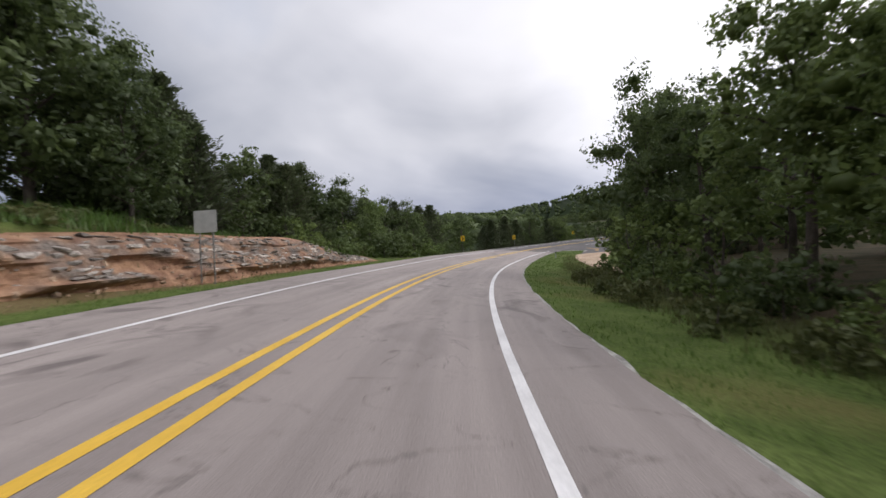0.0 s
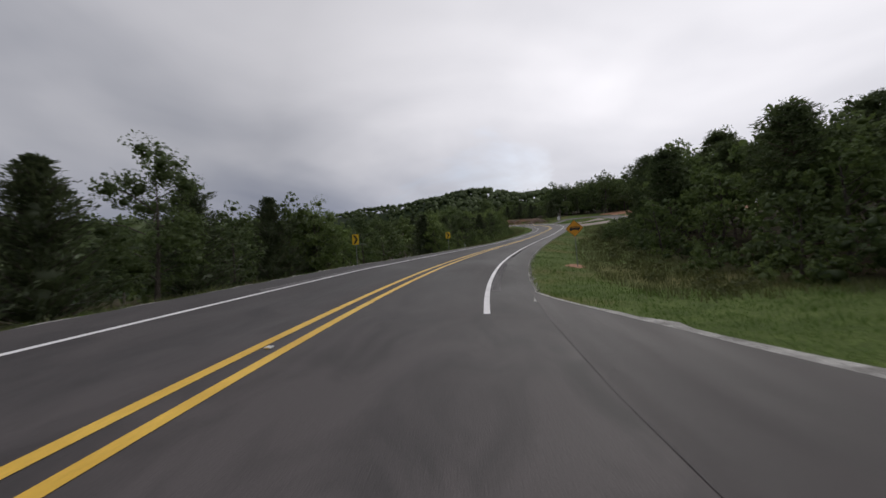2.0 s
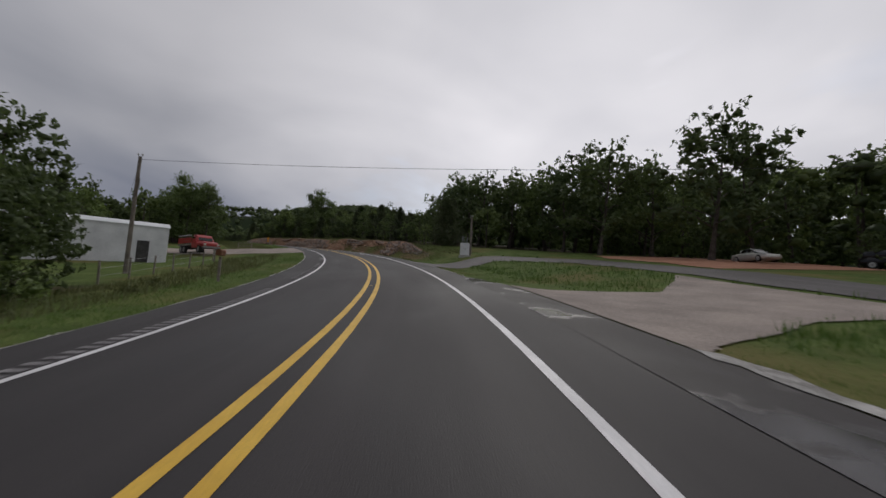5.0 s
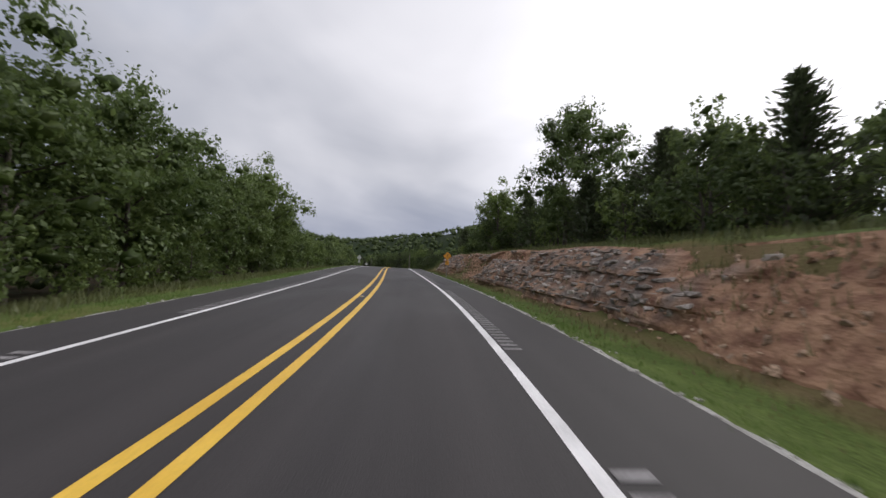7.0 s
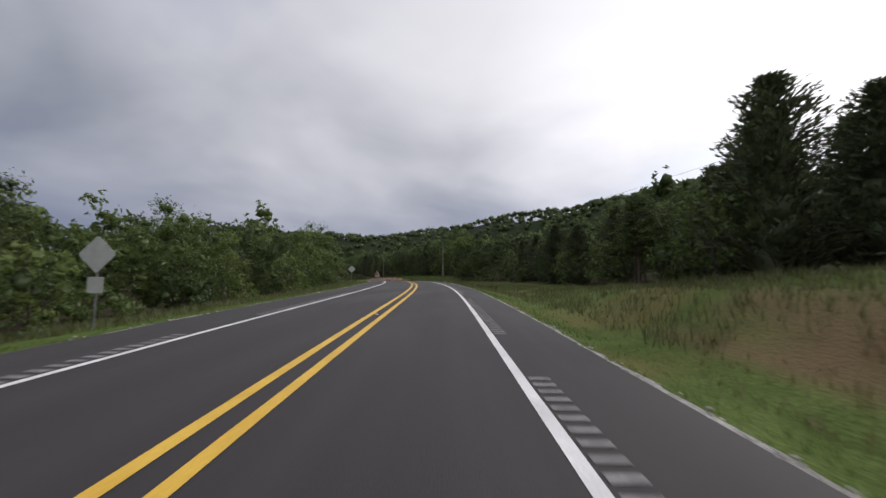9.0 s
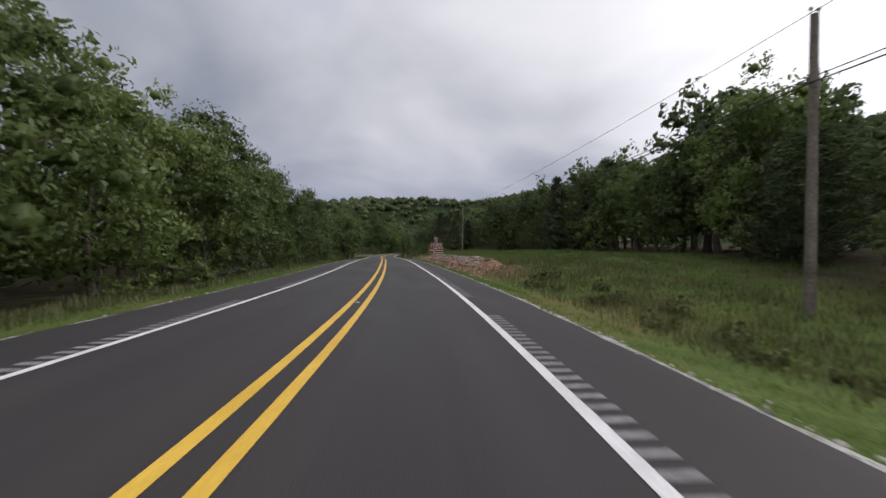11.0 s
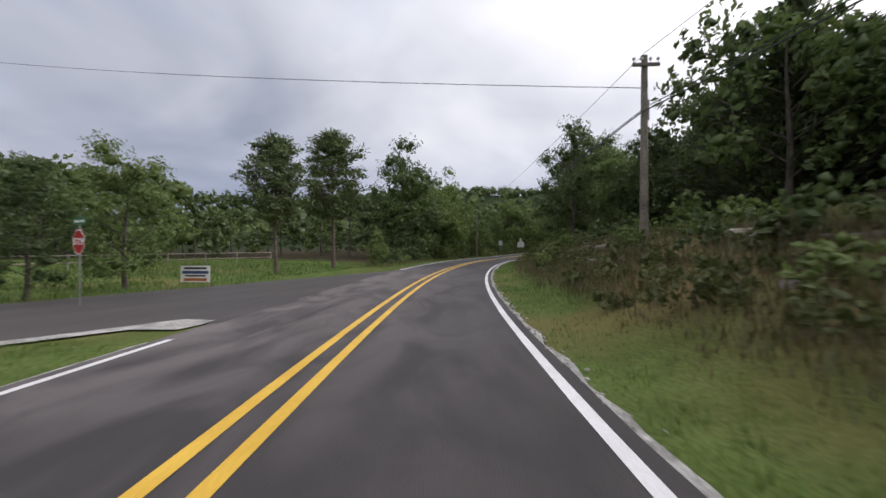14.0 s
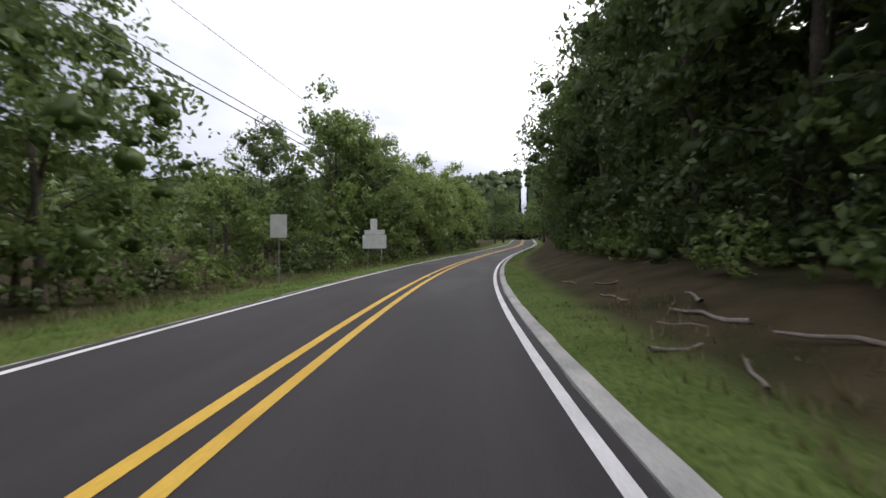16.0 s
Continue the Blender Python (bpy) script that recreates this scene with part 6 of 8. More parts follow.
def boulders():
    """Weathered blocks lying half sunk in the bank."""
    shapes = stone_meshes(5, ROCK, 44)
    for me in shapes:
        bm = bmesh.new()
        bm.from_mesh(me)
        bmesh.ops.bevel(bm, geom=bm.edges[:], offset=.035, segments=2, affect="EDGES", clamp_overlap=True)
        for v in bm.verts:
            v.co *= 1 + .10 * noise.noise(v.co * 3.1) + .05 * noise.noise(v.co * 9)
        bm.to_mesh(me)
        bm.free()
    for k, (u, o, w, d, h, turn) in enumerate(((15.235, 8.9, .75, .6, .6, 20), (15.262, 9.0, .85, .6, .55, 70), (15.29, 8.8, .55, .6, .75, 130), (15.25, 8.5, .55, .4, .3, 10), (15.275, 9.4, .7, .6, .7, 45), (15.215, 9.2, .6, .5, .5, 80),
                                               (15.17, 7.1, .42, .3, .26, 0), (15.155, 7.3, .36, .26, .2, 50), (15.19, 7.4, .3, .24, .2, 100), (15.14, 7.9, .8, .4, .2, 15), (15.16, 8.3, .9, .45, .18, 160),
                                               (15.04, 5.75, .62, .5, .5, 30), (14.17, 6.9, .3, .2, .16, 80), (14.22, 8.3, 1.2, .5, .22, 5), (14.26, 8.5, 1.0, .5, .2, 12))):
        ob = new("boulder", shapes[k % 5])
        ob.matrix_basis = Matrix.Translation(spot(u, o, h * .26)) @ Matrix.Rotation(radians(turn + heading(u)), 4, "Z") @ Matrix.Diagonal((w, d, h * 1.15, 1))
        tagged(ob, "weathered pale grey boulder half sunk in the weedy bank", "rock", "boulders on the bank")


boulders()


def strata(s, z, seed):
    """How far a rock face stands out at a distance along it and a height: beds of uneven thickness, broken into blocks. 0 to 1."""
    z = z + .12 * noise.noise(Vector((s * .22, seed, 1)))
    bed = math.floor(z / .27 + 1.6 * noise.noise(Vector((z * 1.1, seed, 2))))
    step = 1.7 + 1.3 * noise.noise(Vector((bed * 3.7, seed, 3)))
    block = math.floor(s / step + bed * .37)
    whole = .5 + .5 * noise.noise(Vector((bed * 5.1 + .3, s * .12, seed)))
    return .62 * whole + .38 * (.5 + .5 * noise.noise(Vector((block * 7.3 + .4, bed * 2.9 + .2, seed))))


def cut_material():
    """Grey limestone where the rock stands out, tan and red earth between, both broken up by grain and stains."""
    m = material("limestone_cutting", (0.065, 0.055, 0.05), (0.25, 0.205, 0.175), 1.6, 13, .95, 1.0, detail=.9, coord="World", bump_scale=.05)
    nt = m.node_tree
    N, L = nt.nodes.new, nt.links.new
    p = nt.nodes["Principled BSDF"]
    grey = p.inputs["Base Color"].links[0].from_socket
    soil = nt.nodes.new("ShaderNodeValToRGB")
    for e, (q, c) in zip(soil.color_ramp.elements, ((.33, (0.17, 0.082, 0.05)), (.67, (0.42, 0.25, 0.155)))):
        e.position, e.color = q, (*c, 1)
    n = N("ShaderNodeTexNoise")
    L(N("ShaderNodeNewGeometry").outputs["Position"], n.inputs["Vector"])
    n.inputs["Scale"].default_value, n.inputs["Detail"].default_value = 2.2, 8
    L(n.outputs[0], soil.inputs[0])
    at, mx = N("ShaderNodeAttribute"), N("ShaderNodeMix")
    at.attribute_name, mx.data_type = "rock", "RGBA"
    L(at.outputs["Fac"], mx.inputs[0]), L(soil.outputs[0], mx.inputs[6]), L(grey, mx.inputs[7])
    L(mx.outputs[2], p.inputs["Base Color"])
    return m


CUT = cut_material()


def rock_cut(label, u0, u1, side, foot, top, low, high, near, scree, ledge=(.35, 1.0), patchy=0.0, block=1.0, bare=True, deep_beds=.5, grain=.13, solid=(0, 0)):
    """A rock cutting beside the road: a bedded face with earth between the ledges, single broken blocks on the ledges, and loose rubble.
    foot, top: offsets; low, high: heights over the asphalt edge; all taper to the ends. near: stations whose blocks are single stones."""
    ob = tagged(new("rock_outcrop"), label, "rock outcrop")
    metres = lerp(u1, ALONG) - lerp(u0, ALONG)
    seed = u0 * 3.1

    def rocky(s, v):
        """1 on the ledges, 0 on earth and scree."""
        a = noise.noise(Vector((s * .09 + seed, v * 1.1, 8))) + .45 * noise.noise(Vector((s * .4, v * 3.0, seed)))
        if solid[0] < u0 + (u1 - u0) * s / metres < solid[1] and v < .72:
            a += .7
        return smooth(a + patchy, -.22, .06) * smooth(v, ledge[0] - .12, ledge[0] + .06) * smooth(ledge[1] + .1 - v, 0, .14)

    def place(f, v, push):
        u = u0 + (u1 - u0) * f
        fade = smooth(f, 0, .16) * smooth(1 - f, 0, .16)
        el, er = edges(u)
        z0 = lerp(u, MID[:, 2]) + (er if side > 0 else -el) * lerp(u, BANKS)
        s = f * metres
        bulge = .35 * noise.noise(Vector((s * .16, v * 1.5, 6))) + .10 * noise.noise(Vector((s * .6, v * 4, 7)))
        o = foot + (top - foot) * v - (push + bulge) * fade
        return Vector((*plan(u, side * o), z0 + low + (high - low) * v * (.25 + .75 * fade) * (1 + .15 * noise.noise(Vector((s * .12, 2, 0))))))

    def stands_out(f, v):
        s, z = f * metres, v * (high - low)
        r = rocky(s, v)
        fine = .07 * noise.noise(Vector((s * 2.3, z * 5.0, seed))) + .05 * noise.noise(Vector((s * 6.1, z * 9.0, seed)))
        return r * deep_beds * strata(s, z, seed) + fine, r

    if bare:
        cols, rows = int(metres / grain) + 1, max(10, int((high - low) / .065))
        verts, mask = [], []
        for i in range(cols):
            for k in range(rows):
                f, v = i / (cols - 1), k / (rows - 1) * 1.06 - .06
                push, r = stands_out(f, max(0, v))
                verts.append(place(f, v, push))
                mask.append(r * (.55 + .9 * noise.noise(Vector((f * metres * 1.3, v * 6, 4)))))
        face_ob = mesh_object("rock_face", verts, grid_faces(cols, rows), CUT)
        face_ob.parent = ob
        face_ob.data.attributes.new("rock", "FLOAT", "POINT").data.foreach_set("value", np.clip(mask, 0, 1))
    rest, singles = ([], []), 0
    v = ledge[0]
    while v < ledge[1]:
        high_m = rng.uniform(.07, .24) * block
        dv = high_m / (high - low)
        s = rng.uniform(0, 1)
        while s < metres:
            wide = rng.uniform(.15, .8) ** 1.6 * block + .08
            f = (s + wide / 2) / metres
            s += wide * rng.uniform(.9, 1.5)
            push, r = stands_out(min(f, 1), v)
            if f > .985 or r < rng.uniform(.15, 1.1) or rng.random() < .25:
                continue
            u = u0 + (u1 - u0) * f
            deep = rng.uniform(.25, .5)
            m = (Matrix.Translation(place(f, v + dv / 2 + rng.normal(0, .012), push + rng.normal(0, .05) - deep * .30)) @ Matrix.Rotation(radians(heading(u) + 90) + rng.normal(0, .18), 4, "Z")
                 @ Euler((rng.normal(0, .14), rng.normal(0, .10), 0)).to_matrix().to_4x4() @ Matrix.Diagonal((wide * 1.1, deep, high_m * rng.uniform(.7, 1.3), 1)))
            me = STONES[rng.integers(len(STONES))]
            if near[0] < u < near[1] and singles < 290:
                st = new("stone", me)
                st.parent, st.matrix_basis = ob, m
                singles += 1
            else:
                b = len(rest[0])
                rest[0].extend(m @ q.co for q in me.vertices)
                rest[1].extend(tuple(b + i for i in q.vertices) for q in me.polygons)
        v += dv * 1.05
    if rest[0]:
        far = mesh_object("ledge_rubble", *rest, ROCK)
        far.parent = ob
        tagged(far, "broken grey limestone blocks on the ledges", kind="stuff")
    vs, fc = [], []
    for k in range(scree):
        f, h = rng.uniform(0, 1), rng.random() ** 1.25
        push, r = stands_out(f, h * .95)
        if r > rng.uniform(.3, 1.3):
            continue
        me = SCREE_STONES[rng.integers(len(SCREE_STONES))]
        sz = .035 + .24 * rng.random() ** 3.0
        m = Matrix.Translation(place(f, h * .98 - .05, push + rng.uniform(-.03, .05) + .2 * (1 - h) ** 2 * rng.random())) @ Euler(rng.uniform(0, 6.28, 3)).to_matrix().to_4x4() @ Matrix.Diagonal((sz, sz * .8, sz * .5, 1))
        b = len(vs)
        vs += [m @ q.co for q in me.vertices]
        fc += [tuple(b + i for i in q.vertices) for q in me.polygons]
    sc = mesh_object("scree", vs, fc, SCREE)
    sc.parent = ob
    tagged(sc, "loose tan rubble below the rock face", kind="stuff")
    return ob


rock_cut("layered grey and tan limestone cutting beside the road", 6.05, 9.15, 1, 7.9, 9.8, -.4, 2.35, (7.35, 8.4), 7000, (.12, .95), -.02, deep_beds=.8, solid=(7.38, 7.84))
rock_cut("low broken grey limestone ledge below a grassy bank", 11.62, 13.02, 1, 6.6, 8.7, -.3, .85, (12.1, 12.9), 3600, (.42, 1.0), .40, .9, deep_beds=.75, grain=.10)
rock_cut("dark weathered rock ledges in a dry grass bank", -1.0, .85, -1, 8.0, 9.5, 0.0, 2.0, (0, .5), 1500, (.2, .9), .26, deep_beds=.8)
rock_cut("half-buried pale boulders on an overgrown bank", 14.72, 15.16, 1, 6.6, 8.4, .75, 1.9, (14.6, 15.2), 200, (.2, .9), .3, .9, False)
rock_cut("flat stones in a bare brown earth patch", 13.17, 13.36, 1, 6.3, 9.0, .1, .75, (13.1, 13.45), 260, (.25, .7), .5, .42, False)


# ---- signs ----
def post(ob, x, z0, z1, y=.03, w=.05, name="post", mat=STEEL):
    bm = bmesh.new()
    box(bm, (x, y, (z0 + z1) / 2), (w, w * .7, z1 - z0), .006)
    return part(name, bm, mat, ob)


def face(ob, name, pts, mat, back=ALU, label=""):
    bm = bmesh.new()
    plate(bm, pts, 0.0, .006)
    p = part(name, bm, mat, ob, label)
    bm = bmesh.new()
    plate(bm, pts, .0065, .010)
    part("backing", bm, back, p, "bare aluminium back")
    return p


def chevron_sign(u, o, turn=0):
    ob = stand("chevron_sign", "yellow road sign with black chevron on steel post", "road sign", u, o, turn, group="curve chevrons")
    post(ob, 0, -.3, 2.5)
    p = face(ob, "panel", rect(.61, .76, 0, 2.05, .05), SIGN_YELLOW)
    bm = bmesh.new()
    plate(bm, [(-.21, 2.36), (-.02, 2.36), (.22, 2.05), (-.02, 1.74), (-.21, 1.74), (.03, 2.05)], -.004, 0)
    part("chevron", bm, BLACK, p)
    return ob


for u, o, t in ((1.43, -7.5, -6), (1.985, -7.4, -8), (2.713, -7.4, -12), (3.265, -7.1, -6)):
    chevron_sign(u, o, t)


def warning_sign(label, u, o, colour, size, high, symbol, turn=0, plaque=None):
    ob = stand("warning_sign", label, "road sign", u, o, turn)
    post(ob, 0, -.3, high + .3)
    p = face(ob, "panel", diamond(size, high), colour)
    bm = bmesh.new()
    hoop(bm, diamond(size * .96, high), diamond(size * .91, high), -.003, 0)
    part("border", bm, BLACK, p)
    bm = bmesh.new()
    symbol(bm, high)
    part("symbol", bm, BLACK, p)
    if plaque:
        q = face(ob, "plaque", rect(.34, .42, 0, high - size * .71 - .24, .03), colour)
        lettering("number", plaque, .21, BLACK, q, 0, high - size * .71 - .20, -.002, bold=.006)
        lettering("unit", "MPH", .08, BLACK, q, 0, high - size * .71 - .39, -.002, bold=.003)
    return ob


def fire_truck(bm, z):
    box(bm, (.06, -.002, z - .02), (.50, .004, .12))
    box(bm, (-.24, -.002, z - .045), (.12, .004, .10))
    box(bm, (-.20, -.002, z + .05), (.08, .004, .09))
    box(bm, (.05, -.002, z + .075), (.48, .004, .02))
    box(bm, (.05, -.002, z + .11), (.48, .004, .015))
    for x in (-.2, .2):
        bmesh.ops.create_cone(bm, cap_ends=True, segments=14, radius1=.05, radius2=.05, depth=.004, matrix=Matrix.Translation((x, -.002, z - .10)) @ Matrix.Rotation(math.pi / 2, 4, "X"))
    for x in np.linspace(-.15, .27, 7):
        box(bm, (float(x), -.002, z + .093), (.012, .004, .02))


def winding_arrow(bm, z):
    ks = np.linspace(0, 1, 15)
    z += .02
    xs = [.042 * math.sin(k * 8.4) for k in ks]
    left = [(x - .026, z - .19 + k * .25) for x, k in zip(xs, ks)]
    right = [(x + .026, z - .19 + k * .25) for x, k in zip(xs, ks)]
    for i in range(14):
        plate(bm, [left[i], right[i], right[i + 1], left[i + 1]], -.004, 0)
    plate(bm, [(xs[-1] - .08, z + .06), (xs[-1] + .08, z + .06), (xs[-1] + .01, z + .20)], -.004, 0)


warning_sign("amber diamond sign showing a black fire truck", 2.668, 7.65, SIGN_ORANGE, .72, 2.28, fire_truck, -4)
warning_sign("amber diamond winding-road sign with speed plaque", 8.06, 6.3, SIGN_ORANGE, .62, 2.2, winding_arrow, 0, "35")


def sign_back(label, u, o, parts_, posts, turn=0):
    """A sign for the other direction, seen from behind."""
    ob = stand("road_sign", label, "road sign", u, o, 180 + turn)
    for x, top in posts:
        post(ob, x, -.3, top, -.035)
    for pts in parts_:
        bm = bmesh.new()
        plate(bm, pts, 0, .008)
        part("panel", bm, ALU, ob)
    return ob


sign_back("bare metal back of a two-post road sign", .37, -7.5, [rect(.95, .85, 0, 2.42, .04)], [(-.28, 2.85), (.28, 2.85)])
sign_back("silver back of a diamond road sign", 9.3, -7.5, [diamond(.76, 2.1), rect(.45, .45, 0, 1.25, .03)], [(0, 2.5)])
sign_back("silver back of a diamond road sign", 10.72, -7.9, [diamond(.76, 2.2)], [(0, 2.75)])
sign_back("silver back of a tall rectangular road sign", 16.49, -6.5, [rect(.75, 1.05, 0, 2.7, .04)], [(0, 3.2)], 8)
sign_back("silver backs of stacked guide signs on two posts", 16.80, -5.7, [rect(1.75, 1.0, 0, 1.95, .05), rect(1.5, .34, 0, 2.64, .03), rect(.5, .8, .05, 3.22, .03)], [(-.5, 2.8), (.5, 2.8)], 8)


def guide_sign():
    ob = stand("guide_sign", "stacked brown guide signs with white lettering on two posts", "road sign", 12.255, 6.0)
    for x in (-.5, .5):
        post(ob, x, -.4, 2.75, .03, .06)

    def panel(w, h, x, z):
        p = face(ob, "panel", rect(w, h, x, z, .03), SIGN_BROWN)
        bm = bmesh.new()
        hoop(bm, rect(w - .03, h - .03, x, z, .03), rect(w - .06, h - .06, x, z, .025), -.003, 0)
        part("border", bm, SIGN_WHITE, p)
        return p

    def arrow(p, x, z, s, bent):
        bm = bmesh.new()
        plate(bm, [(x - s, z), (x - s * .3, z + s * .55), (x - s * .3, z - s * .55)], -.004, 0)
        plate(bm, [(x - s * .3, z - s * .2), (x + s * .8, z - s * .2), (x + s * .8, z + s * .2), (x - s * .3, z + s * .2)], -.004, 0)
        if bent:
            plate(bm, [(x + s * .4, z - s * .9), (x + s * .8, z - s * .9), (x + s * .8, z - s * .2), (x + s * .4, z - s * .2)], -.004, 0)
        part("arrow", bm, SIGN_WHITE, p)

    a = panel(1.66, .82, 0, 1.72)
    for k, w in enumerate(("Devil's Knob", "Devil's Backbone", "Natural Area")):
        lettering("lettering", w, .205, SIGN_WHITE, a, .78, 1.96 - .245 * k, -.003, "RIGHT", .004)
    arrow(a, -.66, 1.72, .10, True)
    b = panel(1.44, .38, 0, 2.34)
    lettering("lettering", "Mt. Olive Access", .125, SIGN_WHITE, b, .68, 2.42, -.003, "RIGHT", .003)
    lettering("lettering", "White River", .125, SIGN_WHITE, b, .60, 2.26, -.003, "RIGHT", .003)
    arrow(b, -.56, 2.34, .08, True)
    bm = bmesh.new()
    bmesh.ops.create_cone(bm, cap_ends=True, segments=24, radius1=.12, radius2=.12, depth=.004, matrix=Matrix.Translation((-.30, -.002, 2.34)) @ Matrix.Rotation(math.pi / 2, 4, "X"))
    part("emblem", bm, plain("pale_teal", (.25, .42, .42), .5), b, "round pale teal emblem")
    c = panel(.38, .29, 0, 2.68)
    arrow(c, 0, 2.71, .11, True)
    d = panel(.44, .44, 0, 3.06)
    lettering("lettering", "HISTORICAL", .072, SIGN_WHITE, d, 0, 3.12, -.003, bold=.002)
    lettering("lettering", "MARKER", .085, SIGN_WHITE, d, 0, 3.00, -.003, bold=.002)
    for z in (2.55, 2.87):
        bm = bmesh.new()
        box(bm, (0, .02, z), (.04, .02, .9 if z < 2.6 else .5))
        part("bracket", bm, STEEL, ob)


guide_sign()


def stop_sign(u, o, turn, street=True):
    ob = stand("stop_sign", "red octagonal stop sign on steel post", "road sign", u, o, turn)
    post(ob, 0, -.3, 2.6 if street else 2.3)
    oct_ = [(.38 * math.cos(radians(22.5 + 45 * k)), 1.9 + .38 * math.sin(radians(22.5 + 45 * k))) for k in range(8)]
    p = face(ob, "panel", oct_, SIGN_RED)
    bm = bmesh.new()
    hoop(bm, oct_, [(x * .93, 1.9 + (z - 1.9) * .93) for x, z in oct_], -.003, 0)
    part("border", bm, SIGN_WHITE, p)
    lettering("lettering", "STOP", .27, SIGN_WHITE, p, 0, 1.9, -.003, bold=.006)
    if street:
        bm = bmesh.new()
        plate(bm, rect(.8, .2, 0, 2.5), .02, .026)
        q = part("street_name_plate", bm, SIGN_GREEN, ob, "green street name plate")
        bm = bmesh.new()
        box(bm, (0, .018, 2.5), (.6, .003, .07))
        part("name_bar", bm, SIGN_WHITE, q)
    return ob


stop_sign(14.315, -8.9, -25)
stop_sign(2.17, 12.4, 150, False)


def yard_sign():
    ob = stand("yard_sign", "white yard sign with blue and orange bars", "sign", 14.475, -9.6, 4)
    for x in (-.55, .55):
        post(ob, x, -.2, .95, .02, .04, "post", BOARD)
    p = face(ob, "panel", rect(1.3, .72, 0, .62), SIGN_WHITE, SIGN_WHITE)
    blue, orange = plain("sign_blue", (.03, .07, .16), .5), plain("sign_orange", (.45, .14, .02), .5)
    for z, w, h, mat in ((.87, 1.0, .09, BLACK), (.69, 1.15, .13, blue), (.54, .9, .07, BLACK), (.37, 1.0, .12, orange)):
        bm = bmesh.new()
        box(bm, (0, -.003, z), (w, .004, h))
        part("print_bar", bm, mat, p)


yard_sign()


def delineator(u, o, lean, colour, tall, label):
    ob = stand("marker_post", label, "marker post", u, o)
    bm = bmesh.new()
    box(bm, (0, 0, tall / 2 - .1), (.09, .015, tall + .2), .004, Matrix.Rotation(radians(lean), 4, "Y"))
    part("post", bm, plain("post_grey", (.35, .36, .36), .6), ob)
    bm = bmesh.new()
    box(bm, (math.sin(radians(lean)) * tall * .85, -.012, tall * .86), (.10, .012, .2), .003, Matrix.Rotation(radians(lean), 4, "Y"))
    part("marker_band", bm, colour, ob)


MARK = plain("marker_yellow", (.62, .60, .05), .5)
delineator(13.27, 4.7, 7, MARK, .95, "leaning grey marker post with yellow band")
delineator(12.92, 6.6, -3, SIGN_WHITE, .6, "short white marker post in the grass")
delineator(10.86, 8.4, 5, MARK, .7, "yellow-topped marker post in tall weeds")
delineator(1.2, 6.3, 2, BLACK, .75, "short dark post beside the gravel drive")
delineator(3.45, -7.3, 0, BLACK, .9, "thin dark marker post on the grass verge")


# ---- utility poles and wires ----
def utility_pole(u, o, tall, label, arm=True, top_pins=False, turn=0, light=False):
    ob = stand("utility_pole", label, "utility pole", u, o, turn)
    bm = bmesh.new()
    rod(bm, (0, 0, -.6), (0, 0, tall), .15, .10, 12)
    part("shaft", bm, POLE_WOOD, ob)
    if arm:
        bm = bmesh.new()
        box(bm, (0, -.12, tall - .35), (.9, .09, .11), .01)
        part("crossarm", bm, POLE_WOOD, ob)
    for x in ((-.4, -.15, .15, .4) if arm else (-.12, .12)):
        bm = bmesh.new()
        z = tall - .30 if arm else tall
        rod(bm, (x, -.12 if arm else 0, z), (x, -.12 if arm else 0, z + .12), .015, .015, 6)
        bmesh.ops.create_uvsphere(bm, u_segments=8, v_segments=6, radius=.06, matrix=Matrix.Translation((x, -.12 if arm else 0, z + .15)))
        part("insulator", bm, ALU, ob)
    bm = bmesh.new()
    rod(bm, (.14, 0, tall - 2.2), (.14, 0, tall - 1.5), .035, .035, 8)
    part("cable_bracket", bm, STEEL, ob)
    if light:
        bm = bmesh.new()
        rod(bm, (0, 0, tall - .3), (.9, 0, tall), .025, .025, 6)
        box(bm, (1.05, 0, tall), (.4, .16, .1), .03)
        part("lamp_arm", bm, STEEL, ob)
    return ob


def wire(a, b, sag, r=.012, label="thin dark overhead cable between poles"):
    bm = bmesh.new()
    n = 22
    pts = [a.lerp(b, k / n) - Vector((0, 0, sag * 4 * (k / n) * (1 - k / n))) for k in range(n + 1)]
    verts, faces = [], []
    tube(verts, faces, pts, [r] * (n + 1), 4)
    bm.free()
    ob = mesh_object("overhead_wire", verts, faces, BLACK)
    return tagged(ob, label, "cable")


utility_pole(5.82, -15.8, 8.0, "weathered grey utility pole with small fittings", False)
utility_pole(11.28, 12.8, 8.5, "weathered wooden utility pole above a meadow", False)
utility_pole(12.85, 13.4, 7.9, "weathered wooden utility pole on a grassy bank", False)
utility_pole(14.40, 8.4, 6.3, "wooden utility pole with crossarm beside the bank", True)
utility_pole(16.12, -7.0, 9.0, "wooden utility pole half hidden by trees", False)
utility_pole(9.6, 19.5, 7.0, "weathered wooden utility pole by the wood", False)
utility_pole(5.30, 47.5, 7.5, "slim wooden light pole at the dirt lot", False, light=True)
utility_pole(6.06, 12.2, 4.2, "thin metal service pole beside a cabinet", False)
tops = [spot(9.6, 19.5, 7.0), spot(11.28, 12.8, 8.5), spot(12.85, 13.4, 7.9), spot(14.40, 8.4, 6.3), spot(16.12, -7.0, 9.0), spot(18.4, -14, 9.5)]
for a, b in zip(tops[:-1], tops[1:]):
    for down, side, r in ((-.1, 0, .010), (1.7, .1, .016), (1.95, -.1, .022)):
        d = Vector((side, side, -down))
        wire(a + d, b + d, .6 + .15 * down, r)
wire(spot(14.40, 8.4, 5.2), spot(14.75, -60, 21.0), .8, .014)
